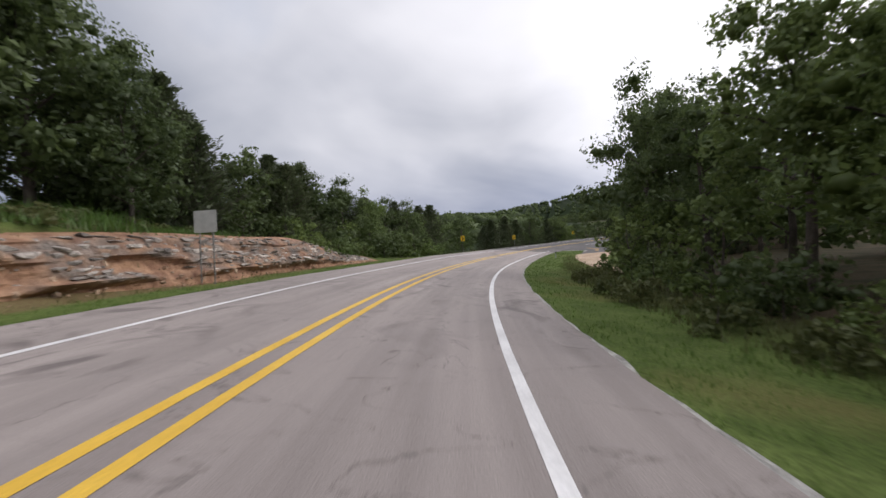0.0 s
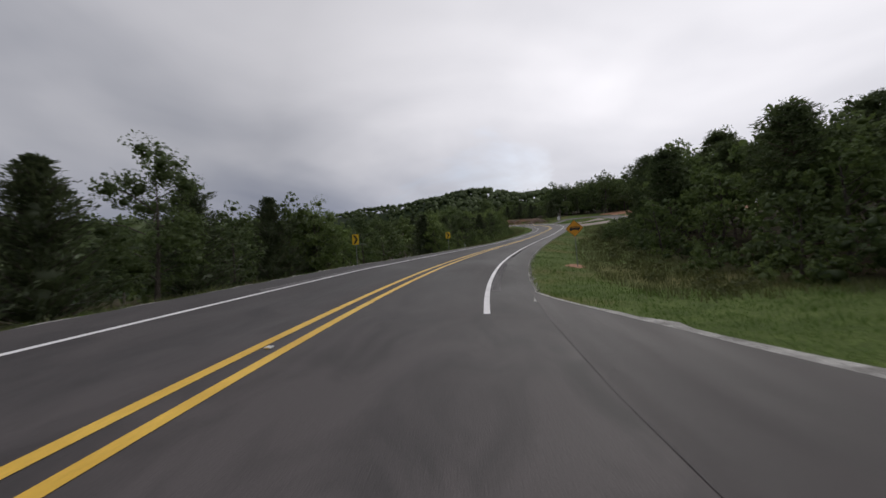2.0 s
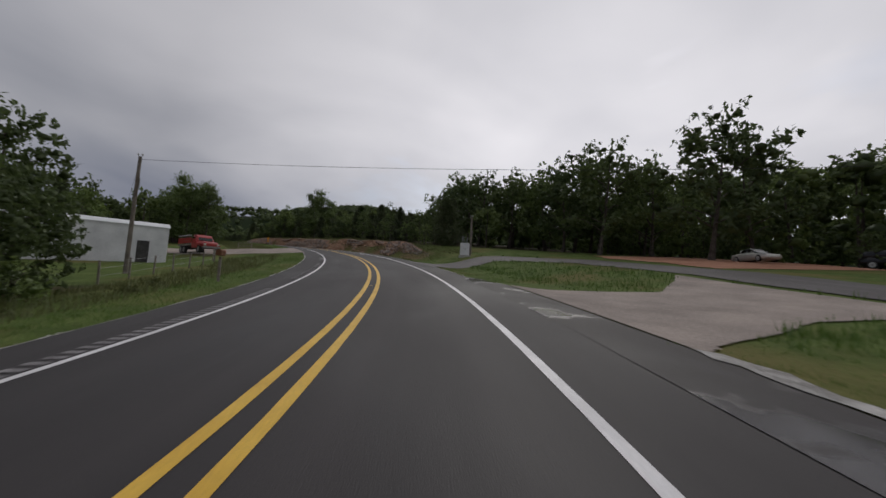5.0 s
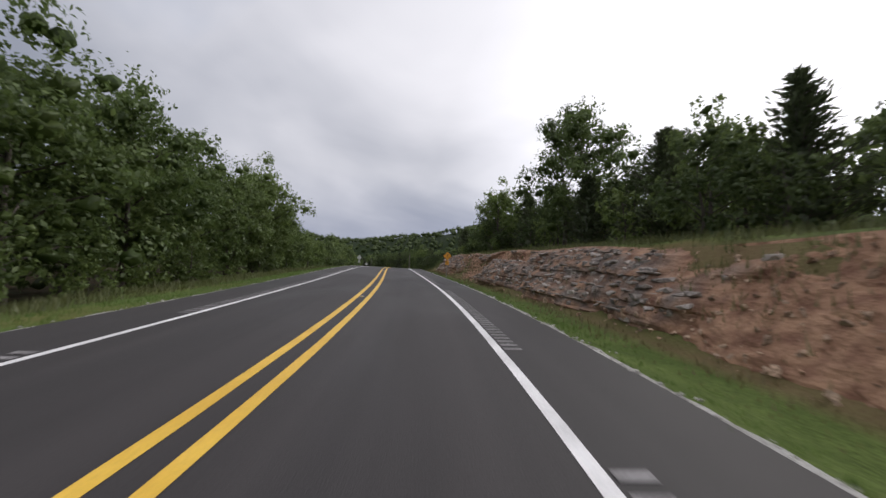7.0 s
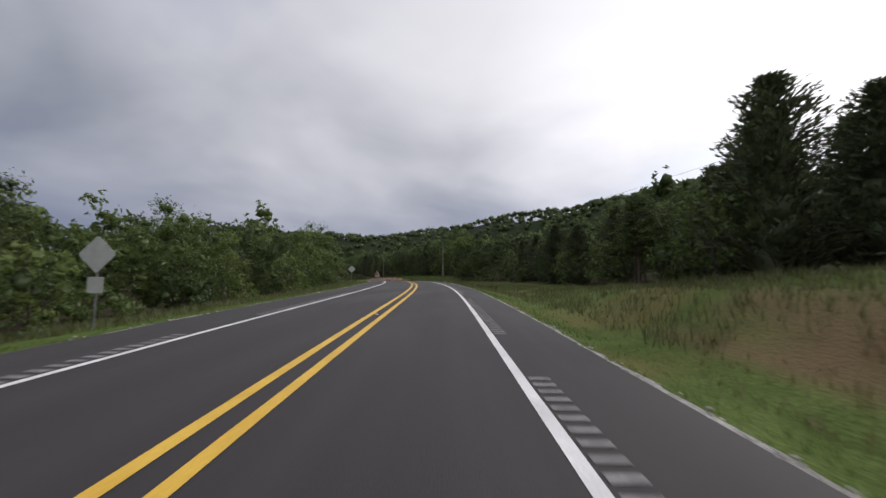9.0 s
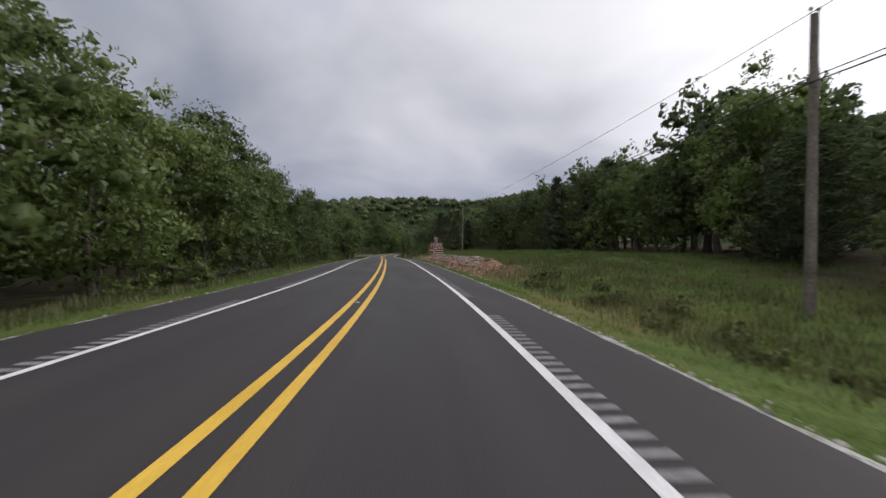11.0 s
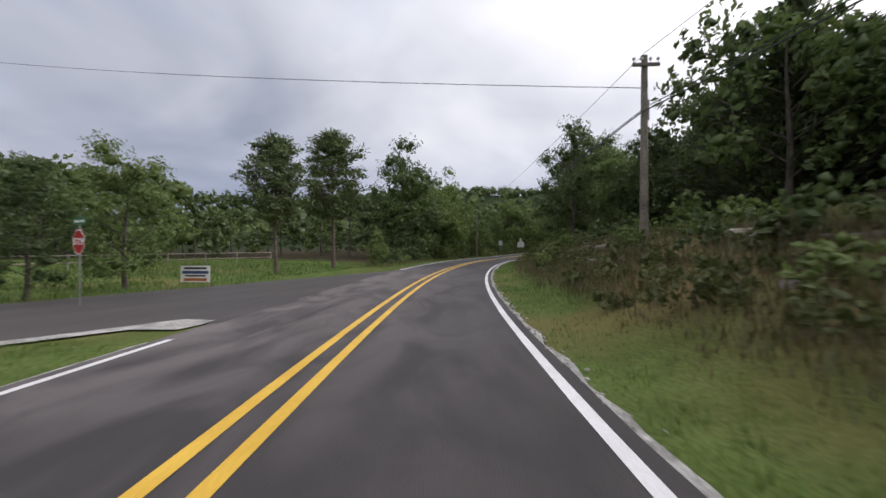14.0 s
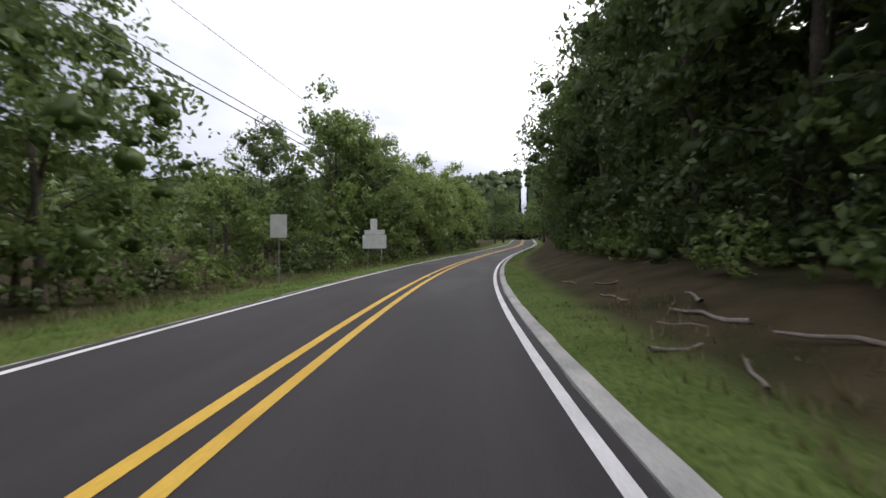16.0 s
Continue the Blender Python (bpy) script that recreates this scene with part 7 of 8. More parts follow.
wire(spot(5.82, -15.8, 7.8), spot(5.30, 47.5, 7.4), 1.0, .012)
wire(spot(5.82, -15.8, 7.6), spot(6.7, -24, 4.2), .3, .012)


def wire_loop():
    """A coil of spare cable that hangs on the line."""
    ob = tagged(new("cable_coil"), "coil of spare dark cable hung on the line", "cable")
    bm = bmesh.new()
    a, b = spot(14.40, 8.4, 4.5), spot(16.12, -7.0, 7.1)
    ob.matrix_basis = Matrix.Translation(a.lerp(b, .42) - Vector((0, 0, .6))) @ Matrix.Rotation(radians(heading(15) + 25), 4, "Z")
    verts, faces = [], []
    for k in range(3):
        ring = [Vector((math.cos(t) * (.42 + .03 * k), .03 * k, math.sin(t) * .26)) for t in np.linspace(0, 6.283, 20)]
        tube(verts, faces, ring, [.014] * 20, 4)
    bm.free()
    me = finish_mesh("coil", verts, faces, BLACK)
    child("coil", me, ob)


wire_loop()


# ---- buildings ----
def gable(bm, w, d, z0, rise, over=.3, thick=.1):
    """A gabled roof, ridge along x."""
    h = d / 2 + over
    for s in (-1, 1):
        pts = [(-w / 2 - over, 0, z0 + rise), (w / 2 + over, 0, z0 + rise), (w / 2 + over, s * h, z0 - rise * over / (d / 2)), (-w / 2 - over, s * h, z0 - rise * over / (d / 2))]
        lo = [bm.verts.new(p) for p in pts]
        hi = [bm.verts.new((x, y, z + thick)) for x, y, z in pts]
        bm.faces.new(lo), bm.faces.new(hi)
        for i in range(4):
            bm.faces.new((lo[i], lo[(i + 1) % 4], hi[(i + 1) % 4], hi[i]))


def wall_block(ob, w, d, h, mat, name="wall", c=(0, 0), rise=0.0):
    """Four walls 0.15 m thick as parts, with gable ends where rise is given."""
    for k, (x, y, sx, sy) in enumerate(((0, -d / 2, w, .15), (0, d / 2, w, .15), (-w / 2, 0, .15, d - .15), (w / 2, 0, .15, d - .15))):
        bm = bmesh.new()
        box(bm, (c[0] + x, c[1] + y, h / 2 - .2), (sx, sy, h + .4))
        if rise and k > 1:
            f = [bm.verts.new((c[0] + x + dx, c[1] + yy, zz)) for dx in (-.07, .07) for yy, zz in ((-d / 2, h), (d / 2, h), (0, h + rise))]
            for q in ((0, 1, 2), (5, 4, 3), (0, 3, 4, 1), (1, 4, 5, 2), (2, 5, 3, 0)):
                bm.faces.new([f[i] for i in q])
        part(name, bm, mat, ob)


def window(ob, x, y, z, w, h, frame_mat=None):
    bm = bmesh.new()
    frame_mat = frame_mat or SIGN_WHITE
    hoop(bm, rect(w + .12, h + .12, x, z), rect(w, h, x, z), y - .05, y + .02)
    f = part("window", bm, frame_mat, ob)
    bm = bmesh.new()
    box(bm, (x, y - .01, z), (w, .02, h))
    part("pane", bm, GLASS_DARK, f)
    bm = bmesh.new()
    box(bm, (x, y - .03, z), (.04, .03, h)), box(bm, (x, y - .03, z), (w, .03, .04))
    part("glazing_bar", bm, frame_mat, f)


def door(ob, x, y, mat):
    bm = bmesh.new()
    box(bm, (x, y - .03, 1.02), (.92, .06, 2.04), .01)
    d = part("door", bm, mat, ob)
    bm = bmesh.new()
    box(bm, (x + .36, y - .08, 1.0), (.05, .06, .12), .01)
    part("handle", bm, STEEL, d)


def roof(ob, w, d, h, rise, mat, over=.35):
    bm = bmesh.new()
    gable(bm, w, d, h, rise, over)
    return part("roof", bm, mat, ob)


def chapel():
    ob = stand("chapel", "small white building with pale metal roof and cupola", "building", 4.98, 50, -62)
    wall_block(ob, 8, 6, 2.9, WHITE_WALL, "wall", (0, 0), 1.5)
    roof(ob, 8, 6, 2.9, 1.5, METAL_ROOF)
    wall_block(ob, 3.6, 3.0, 2.5, WHITE_WALL, "wall", (-2.4, -4.4))
    bm = bmesh.new()
    box(bm, (-2.4, -4.5, 2.62), (4.2, 3.6, .12), .02, Matrix.Rotation(radians(-6), 4, "X"))
    part("porch_roof", bm, METAL_ROOF, ob)
    window(ob, -2.2, -5.92, 1.5, .8, .9)
    door(ob, 1.2, -3.1, DARK_ROOF)
    bm = bmesh.new()
    box(bm, (-5.7, -2.0, 2.75), (3.4, 4.2, .28), .03)
    part("canopy", bm, METAL_ROOF, ob, "flat pale canopy")
    for x, y in ((-7.2, -3.9), (-7.2, -.1)):
        bm = bmesh.new()
        box(bm, (x, y, 1.2), (.14, .14, 2.9), .01)
        part("canopy_post", bm, SIGN_WHITE, ob)
    bm = bmesh.new()
    box(bm, (-6.7, -3.0, 3.45), (1.1, 1.1, 1.2), .02)
    c = part("cupola", bm, WHITE_WALL, ob)
    bm = bmesh.new()
    rod(bm, (-6.7, -3.0, 4.05), (-6.7, -3.0, 5.3), .85, .05, 4), rod(bm, (-6.7, -3.0, 5.2), (-6.7, -3.0, 6.6), .03, .015, 6)
    part("spire", bm, DARK_ROOF, c)
    bm = bmesh.new()
    box(bm, (-6.7, -3.56, 3.45), (.7, .03, .8))
    for k in range(5):
        box(bm, (-6.7, -3.58, 3.15 + k * .15), (.66, .05, .04))
    part("louvre", bm, plain("louvre_grey", (.3, .3, .3), .6), c)


def house(name, label, u, o, turn, w, d, wall, roof_mat, porch=False):
    ob = stand(name, label, "house", u, o, turn, -.05)
    wall_block(ob, w, d, 2.6, wall, "wall", (0, 0), 1.3)
    roof(ob, w, d, 2.6, 1.3, roof_mat)
    door(ob, w * .12, -d / 2 - .08, DARK_ROOF)
    for x in (-w * .3, w * .34):
        window(ob, x, -d / 2 - .08, 1.5, .9, 1.0)
    if porch:
        bm = bmesh.new()
        box(bm, (0, -d / 2 - 1.2, 2.55), (w + .4, 2.6, .12), .02, Matrix.Rotation(radians(8), 4, "X"))
        part("porch_roof", bm, roof_mat, ob)
        for x in (-w / 2, -w / 6, w / 6, w / 2):
            bm = bmesh.new()
            box(bm, (x, -d / 2 - 2.3, 1.1), (.12, .12, 2.5), .01)
            part("porch_post", bm, SIGN_WHITE, ob)
        bm = bmesh.new()
        box(bm, (0, -d / 2 - 1.2, .05), (w, 2.4, .2), .02)
        part("porch_floor", bm, BOARD, ob)


chapel()
house("house", "small tan house with a dark doorway under trees", 5.45, 52, -70, 8, 5, TAN_WALL, TAN_WALL)
house("house", "small house with dark roof and white porch posts", 5.62, 66, -80, 9, 6, TAN_WALL, DARK_ROOF, True)


def shed():
    ob = stand("metal_shed", "long white metal shed with a shallow roof", "shed", 6.30, -25, 12, -.2)
    wall_block(ob, 14, 8, 3.4, WHITE_WALL, "wall", (0, 0), .7)
    roof(ob, 14, 8, 3.4, .7, METAL_ROOF, .15)
    for x in np.linspace(-6.6, 6.6, 18):
        bm = bmesh.new()
        box(bm, (float(x), -4.09, 1.6), (.05, .03, 3.5))
        part("siding_rib", bm, WHITE_WALL, ob)
    door(ob, 5.2, -4.08, DARK_ROOF)


shed()


# ---- vehicles ----
def wheel(ob, x, y, r, w, rim=ALU):
    def disc(bm, rad, wid, n=20):
        bmesh.ops.create_cone(bm, cap_ends=True, segments=n, radius1=rad, radius2=rad, depth=wid, matrix=Matrix.Translation((x, y, r)) @ Matrix.Rotation(math.pi / 2, 4, "X"))
        return bm
    bm = disc(bmesh.new(), r, w)
    bmesh.ops.bevel(bm, geom=list(bm.edges), offset=.02, segments=2, affect="EDGES", clamp_overlap=True)
    t = part("wheel", bm, RUBBER, ob)
    part("rim", disc(bmesh.new(), r * .62, w + .02, 14), rim, t)
    part("hub", disc(bmesh.new(), r * .2, w + .05, 8), STEEL, t)


def loft(bm, sections):
    """Joins closed rings of (x, y, z) corners, all of one length, and caps the ends."""
    rings = [[bm.verts.new(p) for p in s] for s in sections]
    n = len(rings[0])
    for a, b in zip(rings[:-1], rings[1:]):
        for i in range(n):
            bm.faces.new((a[i], a[(i + 1) % n], b[(i + 1) % n], b[i]))
    bm.faces.new(rings[0]), bm.faces.new(rings[-1][::-1])
    return bm


def ring_section(x, w, z0, z1, tuck=.88):
    return [(x, -w * .94, z0), (x, -w, z0 + (z1 - z0) * .35), (x, -w * .98, z0 + (z1 - z0) * .7), (x, -w * tuck, z1), (x, w * tuck, z1), (x, w * .98, z0 + (z1 - z0) * .7), (x, w, z0 + (z1 - z0) * .35), (x, w * .94, z0)]


def car(label, category, u, o, turn, paint, suv=False):
    ob = stand("parked_car", label, category, u, o, turn, .02)
    up = .18 if suv else 0
    L = 2.35
    body = [(-L, .70, .42, .72), (-L * .93, .84, .28, .86), (-1.4, .88, .22, .92), (-.6, .89, .20, .93), (.7, .89, .20, .90), (1.3, .88, .22, .84), (L * .90, .82, .26, .72), (L, .66, .38, .60)]
    if suv:
        body = [(x, w, z0 + .1, z1 + .2 + (.12 if x > 1 else 0)) for x, w, z0, z1 in body]
    bm = loft(bmesh.new(), [ring_section(*s) for s in body])
    b = part("body", bm, paint, ob)
    b.data.polygons.foreach_set("use_smooth", [True] * len(b.data.polygons))
    top = [(-1.75, .70, .86, .90), (-1.15, .70, .86, 1.24), (-.55, .68, .88, 1.36), (.15, .66, .88, 1.34), (1.05, .68, .84, .90)]
    if suv:
        top = [(-2.15, .74, 1.02, 1.10), (-1.95, .74, 1.02, 1.62), (-.55, .72, 1.04, 1.72), (.35, .70, 1.04, 1.66), (1.0, .72, 1.02, 1.10)]
    part("glasshouse", loft(bmesh.new(), [ring_section(x, w, z0, z1, .82) for x, w, z0, z1 in top]), GLASS_DARK, ob, "dark side windows")
    mid = top[1:-1]
    part("roof", loft(bmesh.new(), [ring_section(x * .96, w * .80, z1 - .03, z1 + .035, .9) for x, w, z0, z1 in mid]), paint, ob)
    for s in (-1, 1):
        for x0, x1 in ((-1.05, -1.02), (-.22, -.14), (.62, .66)):
            z1 = 1.30 + up * 1.6
            bm = bmesh.new()
            rod(bm, (x0, s * .71, .88 + up), (x1, s * .60, z1 - (.18 if x0 > .3 else .05)), .035, .03, 6)
            part("pillar", bm, paint, ob)
        for x in (-1.42, 1.42):
            wheel(ob, x, s * .80, .33 + up * .3, .2)
        bm = bmesh.new()
        box(bm, (L * .93, s * .58, .58 + up * 1.3), (.16, .3, .12), .03)
        part("headlight", bm, LAMP_GLASS, ob)
        bm = bmesh.new()
        box(bm, (-L * .955, s * .60, .72 + up * 1.2), (.1, .28, .13), .03)
        part("tail_lamp", bm, TAIL_RED, ob)
        bm = bmesh.new()
        box(bm, (.72, s * .96, .95 + up), (.12, .16, .1), .03)
        part("mirror", bm, paint, ob)
        bm = bmesh.new()
        box(bm, (-.25, s * .905, .78 + up), (.16, .02, .03), .005), box(bm, (-.9, s * .905, .78 + up), (.16, .02, .03), .005)
        part("door_handle", bm, ALU, ob)
    for x in (L * .98, -L * .98):
        bm = bmesh.new()
        box(bm, (x, 0, .42 + up * .6), (.14, 1.5, .16), .05)
        part("bumper", bm, paint if not suv else BLACK, ob)
    return ob


car("silver saloon car parked on bare dirt", "car", 5.80, 38.5, -105, SILVER)
car("black off-road car parked by the trees", "car", 5.66, 46, -70, BLACK_PAINT, True)


def red_truck():
    ob = stand("flatbed_truck", "old red truck with a railed stake bed", "truck", 6.52, -15.5, -68, .02)
    bm = loft(bmesh.new(), [ring_section(x, w, z0, z1, .85) for x, w, z0, z1 in ((1.55, .98, .7, 1.35), (2.6, .95, .68, 1.38), (3.2, .85, .68, 1.25), (3.35, .7, .75, 1.1))])
    part("bonnet", bm, RED_PAINT, ob)
    bm = loft(bmesh.new(), [ring_section(x, w, .65, z1, .8) for x, w, z1 in ((.2, 1.02, 2.15), (.9, 1.02, 2.2), (1.35, 1.0, 1.95), (1.6, .98, 1.35))])
    c = part("cab", bm, RED_PAINT, ob)
    for s in (-1, 1):
        bm = bmesh.new()
        box(bm, (.75, s * .97, 1.72), (.75, .06, .42), .03, Matrix.Rotation(radians(s * -10), 4, "X"))
        part("side_window", bm, GLASS_DARK, c)
        bm = bmesh.new()
        box(bm, (2.5, s * 1.0, .92), (1.1, .28, .28), .1)
        part("mudguard", bm, RED_PAINT, ob)
        bm = bmesh.new()
        rod(bm, (3.25, s * .68, 1.0), (3.4, s * .68, 1.0), .12, .12, 12)
        part("headlight", bm, LAMP_GLASS, ob)
        for x in (2.5, -2.0, -3.0):
            wheel(ob, x, s * .92, .48, .28, STEEL)
    bm = bmesh.new()
    box(bm, (1.5, 0, 1.68), (.06, 1.5, .42), .02, Matrix.Rotation(radians(-32), 4, "Y"))
    part("windscreen", bm, GLASS_DARK, c)
    bm = bmesh.new()
    box(bm, (-2.0, 0, 1.0), (4.2, 2.2, .16), .02)
    bed = part("bed", bm, BOARD, ob)
    for s in (-1, 1):
        for z in (1.35, 1.7):
            bm = bmesh.new()
            box(bm, (-2.0, s * 1.06, z), (4.2, .05, .3), .01)
            part("side_board", bm, RED_PAINT, bed)
        bm = bmesh.new()
        box(bm, (-2.0, s * 1.06, 2.15), (4.2, .05, .06), .01)
        part("top_rail", bm, SIGN_WHITE, bed)
        for x in np.linspace(-4.05, .05, 7):
            bm = bmesh.new()
            box(bm, (float(x), s * 1.03, 1.6), (.06, .05, 1.15), .01)
            part("stake", bm, BOARD, bed)
    bm = bmesh.new()
    box(bm, (3.42, 0, .72), (.1, 1.9, .2), .03)
    part("bumper", bm, STEEL, ob)
    bm = bmesh.new()
    box(bm, (-.5, 0, .75), (7.2, .9, .22), .02)
    part("chassis", bm, BLACK, ob)


red_truck()


# ---- roadside bits ----
def mailbox():
    ob = stand("mailbox", "weathered brown mailbox on a wooden post", "mailbox", 5.47, -6.4)
    post(ob, 0, -.3, 1.05, 0, .1, "post", BOARD)
    bm = bmesh.new()
    box(bm, (0, 0, 1.18), (.22, .5, .16), .02)
    bmesh.ops.create_cone(bm, cap_ends=True, segments=14, radius1=.11, radius2=.11, depth=.5, matrix=Matrix.Translation((0, 0, 1.26)) @ Matrix.Rotation(math.pi / 2, 4, "X"))
    b = part("box", bm, RUST, ob)
    bm = bmesh.new()
    box(bm, (.125, .1, 1.33), (.01, .03, .2))
    part("flag", bm, SIGN_RED, b)


mailbox()


def cabinet():
    ob = stand("service_cabinet", "pale metal utility cabinet on a concrete pad", "cabinet", 6.03, 11.0, -20)
    bm = bmesh.new()
    box(bm, (0, 0, -.05), (1.2, 1.0, .3), .02)
    part("pad", bm, CONCRETE, ob)
    bm = bmesh.new()
    box(bm, (0, 0, .75), (.95, .7, 1.3), .03)
    b = part("housing", bm, WHITE_WALL, ob)
    for x in (-.235, .235):
        bm = bmesh.new()
        box(bm, (x, -.36, .75), (.44, .02, 1.15), .008)
        d = part("door", bm, WHITE_WALL, b)
        bm = bmesh.new()
        box(bm, (x * .25, -.385, .75), (.03, .03, .16), .006)
        part("handle", bm, STEEL, d)


cabinet()


def fence(label, path, rails, tall, mat, gap=2.6, wire_r=None):
    """Posts along a line of (station, offset), with rails or wires between them."""
    ob = tagged(new("fence"), label, "fence")
    pts = [spot(*p) for p in path]
    last = None
    for a, b in zip(pts[:-1], pts[1:]):
        n = max(1, int((b - a).length / gap))
        for k in range(n):
            p = a.lerp(b, k / n)
            bm = bmesh.new()
            rod(bm, p - Vector((0, 0, .3)), p + Vector((rng.normal(0, .03), rng.normal(0, .03), tall)), .06, .05, 7)
            part("post", bm, mat, ob)
            if last:
                for z in rails:
                    bm = bmesh.new()
                    rod(bm, last + Vector((0, 0, z)), p + Vector((0, 0, z)), wire_r or .04, None, 5)
                    part("rail" if not wire_r else "wire", bm, mat if not wire_r else STEEL, ob)
            last = p
    return ob


fence("old wooden posts with wire along the pasture", [(1.62, -16), (2.0, -15), (2.5, -14)], (.5, .95), 1.15, BOARD, 3.0, .008)
fence("white rail fence across the meadow", [(14.6, -26), (15.0, -22), (15.2, -20)], (.5, 1.0), 1.1, BOARD, 2.8)
fence("weathered posts and wire beside the shed", [(5.6, -13.5), (6.1, -12.6), (6.25, -13.5)], (.4, .8, 1.1), 1.2, BOARD, 2.4, .008)
fence("grey chain fence posts behind the cabinet", [(6.1, 13), (6.25, 15), (6.4, 18)], (.1, .6, 1.1, 1.6), 1.7, STEEL, 2.4, .01)
fence("low wooden railing beside the drive", [(6.70, -9.5), (6.80, -12.5)], (.35, .75), .9, BOARD, 1.6)


def hay_ring():
    ob = stand("hay_ring", "rusty round hay feeder lying in the pasture", "hay feeder", 2.15, -20.5)
    for z in (.05, .5, .95):
        verts, faces = [], []
        tube(verts, faces, [Vector((math.cos(t) * 1.1, math.sin(t) * 1.1, z)) for t in np.linspace(0, 6.283, 25)], [.03] * 25, 5)
        child("hoop", finish_mesh("hoop", verts, faces, RUST), ob)
    for k in range(14):
        t = k * 6.283 / 14
        bm = bmesh.new()
        rod(bm, (math.cos(t) * 1.1, math.sin(t) * 1.1, 0), (math.cos(t + .2) * 1.1, math.sin(t + .2) * 1.1, .95), .022, None, 5)
        part("bar", bm, RUST, ob)


hay_ring()


def pipe_frame():
    ob = stand("pipe_gate", "dark pipe gate frame standing in the pasture", "gate", 2.22, -31, -20)
    for x in (-1.6, 1.6):
        bm = bmesh.new()
        rod(bm, (x, 0, -.3), (x, 0, 2.3), .07, None, 8)
        part("post", bm, BLACK, ob)
    bm = bmesh.new()
    rod(bm, (-1.6, 0, .2), (1.9, 0, .25), .06, None, 8)
    part("rail", bm, BOARD, ob)


pipe_frame()


def log(u, o, length, r, turn, label):
    ob = stand("fallen_log", label, "log", u, o, turn, r * .7)
    verts, faces = [], []
    tube(verts, faces, [Vector((k * length / 5 - length / 2, .05 * math.sin(k * 1.7 + turn), .03 * math.cos(k * 2.1))) for k in range(6)], [r * (1 - .09 * k) for k in range(6)], 8)
    child("trunk", finish_mesh("trunk", verts, faces, BOARD), ob)


for u, o, l, r, t in ((14.52, 7.9, 4.5, .13, 88), (14.62, 8.3, 3.6, .10, 96), (14.36, 6.4, 1.2, .06, 60), (14.42, 7.0, .8, .07, 20), (15.05, 6.6, 1.8, .07, 75), (16.1, 5.9, 2.2, .05, 50), (16.2, 6.3, 1.6, .05, 100), (16.17, 5.5, 1.5, .035, 20), (16.24, 6.8, 2.4, .04, 70), (16.13, 6.7, 1.8, .045, 125), (16.3, 6.0, 1.7, .04, 95), (16.05, 6.3, 1.6, .04, 80), (16.14, 5.6, 1.9, .03, 60), (16.19, 6.0, 1.3, .025, 140), (16.35, 6.6, 2.0, .03, 40), (16.42, 5.9, 1.5, .03, 110), (15.14, 7.6, 1.6, .05, 95), (15.12, 8.1, 2.2, .045, 80), (14.19, 8.1, 1.7, .06, 92), (14.15, 7.4, 1.5, .05, 75), (15.02, 7.4, 1.5, .03, 120), (14.98, 7.8, 1.2, .03, 60)):
    log(u, o, l, r, t, "bleached fallen branch lying on the bank")


# ---- grass and weeds ----
blades("verge_grass", "short mown green grass along the verge", "grass", GRASS,
       [(-1, 1.70, 4.5, 8.4), (1.9, 2.4, 5, 14), (-1, 6.2, -7.6, -4.7), (2.15, 4.5, 4.7, 8.5), (5.03, 5.22, 4.8, 12), (5.5, 6.3, 4.8, 10), (6.3, 11.6, 4.9, 6.6), (6.6, 14.2, -7.5, -4.5),
        (11.6, 13.0, 4.4, 6.6), (13.0, 15.8, 3.7, 5.4), (15.8, 18, 3.7, 4.7), (14.8, 18, -6.6, -3.5), (13.0, 14.2, -6.5, -3.5)], 66000, .11, .010)
blades("tall_grass", "tall rough grass and weeds beyond the verge", "grass", WEED,
       [(-1, 1.2, 7.5, 10.5), (1.3, 6.2, -12, -7.2), (2.3, 4.5, 8, 14), (9.2, 11.8, 7, 14), (6.6, 13.2, -12, -7.3), (13.1, 15.2, 5.2, 12), (15.1, 15.9, 4.8, 5.9), (15, 18, -9, -6.4), (-1, .9, -15, -9.6), (6.1, 9.2, 8.3, 14)], 50000, .36, .018, 4)
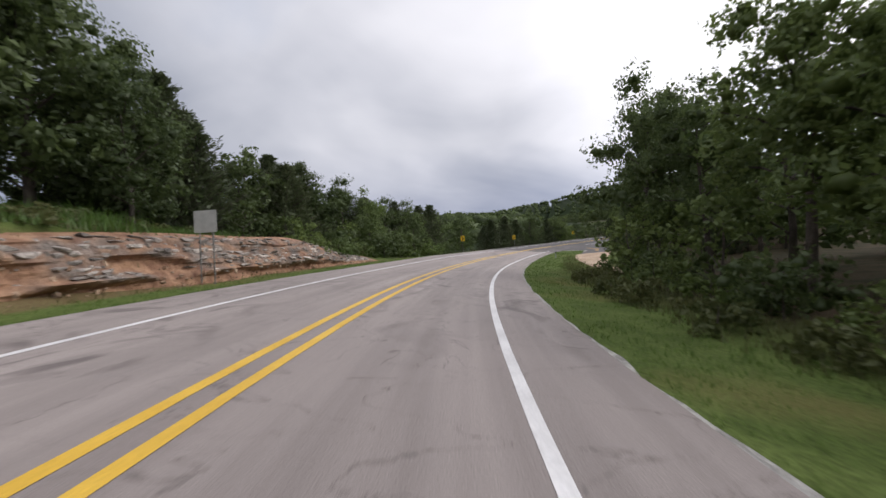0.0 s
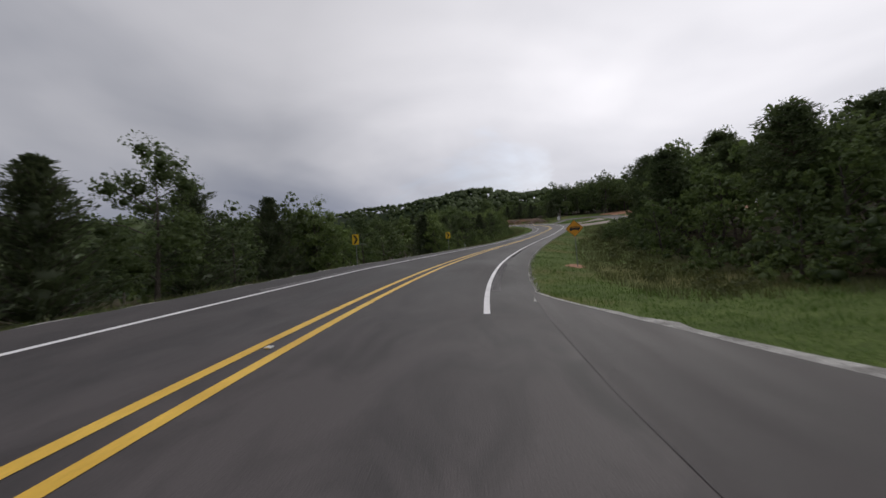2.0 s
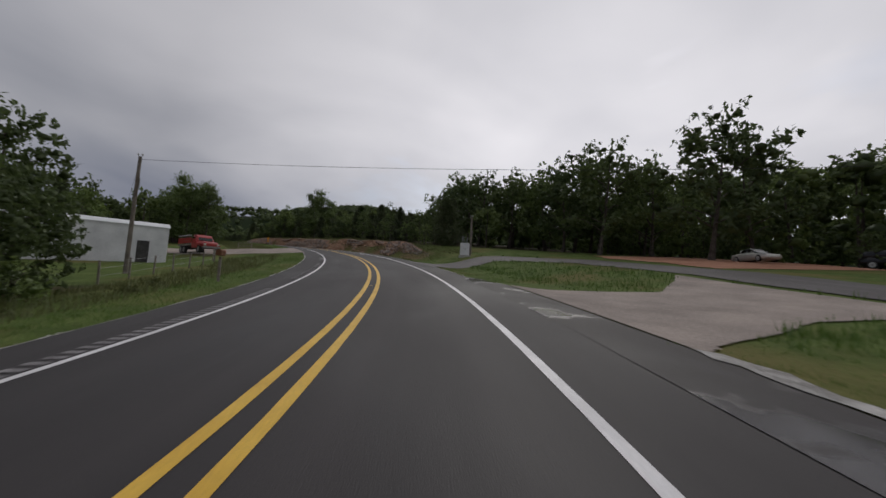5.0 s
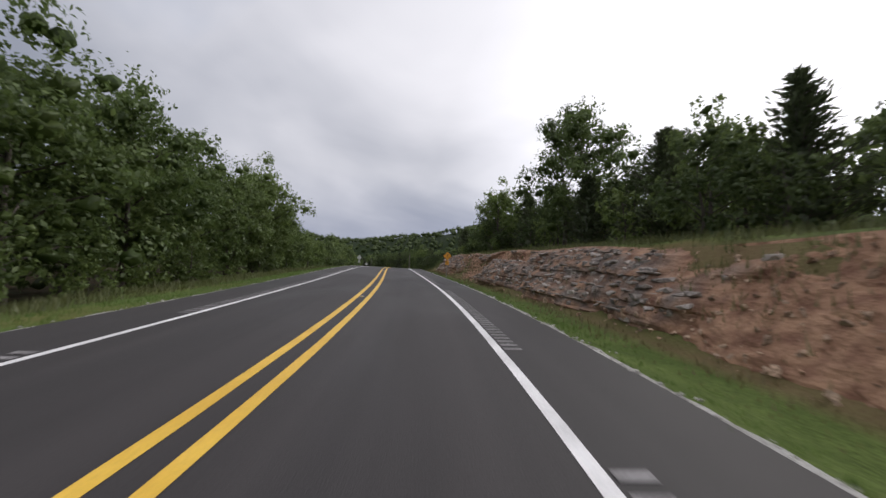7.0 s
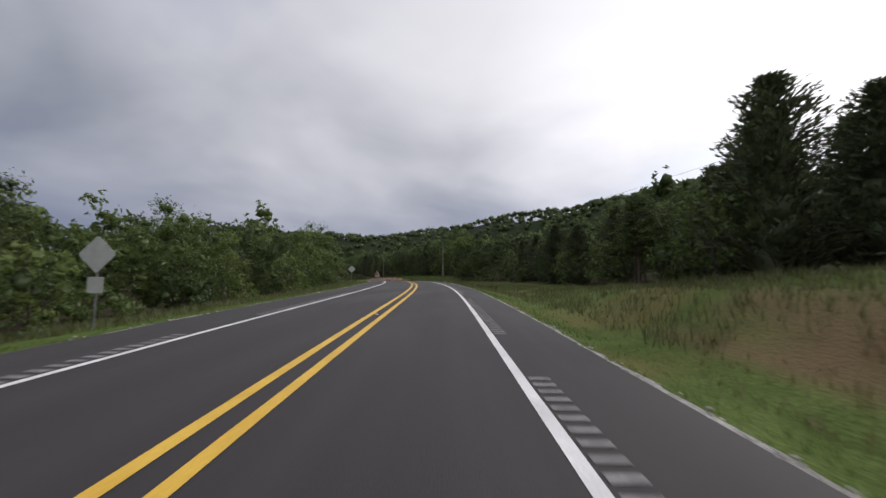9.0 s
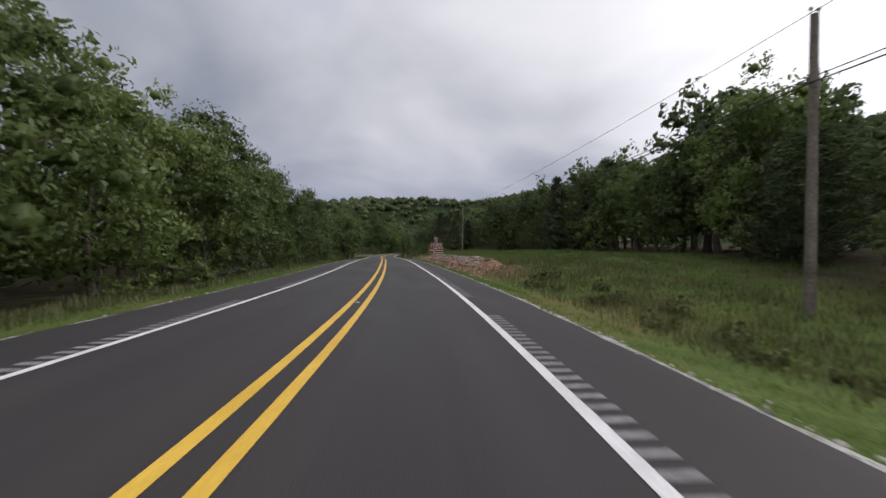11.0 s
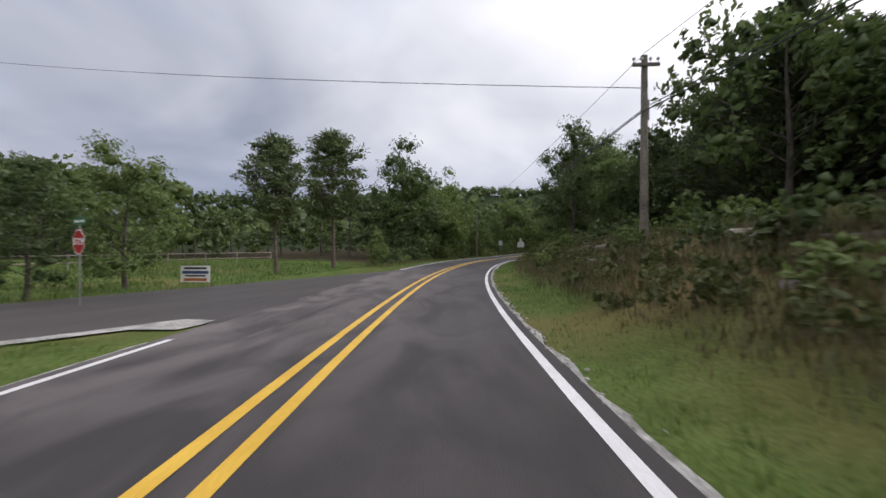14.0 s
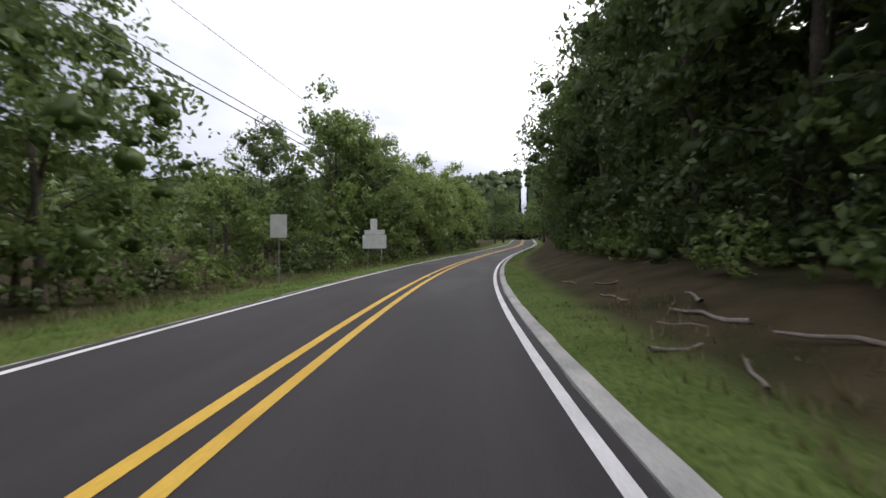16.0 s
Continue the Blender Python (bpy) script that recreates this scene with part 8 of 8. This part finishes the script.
blades("dry_grass", "straw-coloured dry grass on banks and meadow", "grass", DRY,
       [(-1, .8, -10.2, -7.6), (10.8, 13.4, 8.5, 18), (10.8, 13.4, 8.5, 12), (6.2, 9.2, 6.3, 9.6), (12.0, 13.2, 8.5, 11), (13.2, 15.1, 5.6, 11), (13.2, 15.9, 5.2, 9), (15.2, 16.3, 4.5, 6.5), (1.5, 2.3, -22, -10)], 20000, .22, .017, 4)
blades("meadow_grass", "soft green meadow grass", "grass", GRASS, [(13.9, 15.2, -40, -8.5), (11, 13.5, 9, 22), (11.6, 13.4, 8.8, 15), (4.5, 6.0, 8, 18), (1.5, 2.2, -30, -10)], 26000, .26, .020, 4)
rows_of(["weed"], 2.3, 4.3, 9.5, 13, 2.2, .35, .65)
rows_of(["weed"], 10.2, 11.6, 7.5, 10.5, 2.0, .4, .7)
rows_of(["weed", "weed", "bush"], 13.3, 15.2, 6.2, 10.5, 2.0, .35, .6)
rows_of(["weed"], 10.5, 13.0, -9.5, -8.0, 2.6, .4, .7)
rows_of(["weed"], 3.3, 5.6, -9.5, -8.2, 2.6, .4, .7)
rows_of(["weed"], -.4, .7, 7.6, 9.2, 1.9, .6, 1.1)
rows_of(["weed"], 13.5, 15.1, 5.6, 8.5, 1.5, .4, .8)
rows_of(["weed"], .05, .95, -12.5, -9.8, 1.7, .6, 1.1)
blades("bank_weeds", "tall green weeds along the top of the rock bank", "grass", GRASS, [(-.3, .95, -14, -9.7)], 5000, .6, .022, 5)

blades("brown_weeds", "brown withered weeds and stems on the rough bank", "grass", leaf_material("withered_weeds", (0.085, 0.066, 0.038), (0.19, 0.15, 0.085)), [(13.7, 15.4, 5.5, 9.6)], 5500, .32, .014, 5)
rows_of(["bush"], 3.55, 4.25, 11.5, 17, 2.6, .45, .85)

for u, o, s in ((19.0, 5.4, 14.5), (19.3, -5.4, 14.5), (19.7, 5.2, 15.5)):
    plant("oak", u, o, s, which=0)

# plants of which no one stands anywhere
for protos in (*KINDS.values(), *KINDS_BACK.values()):
    for ob in protos:
        if ob.name not in used:
            for kid in list(ob.children):
                bpy.data.objects.remove(kid)
            bpy.data.objects.remove(ob)
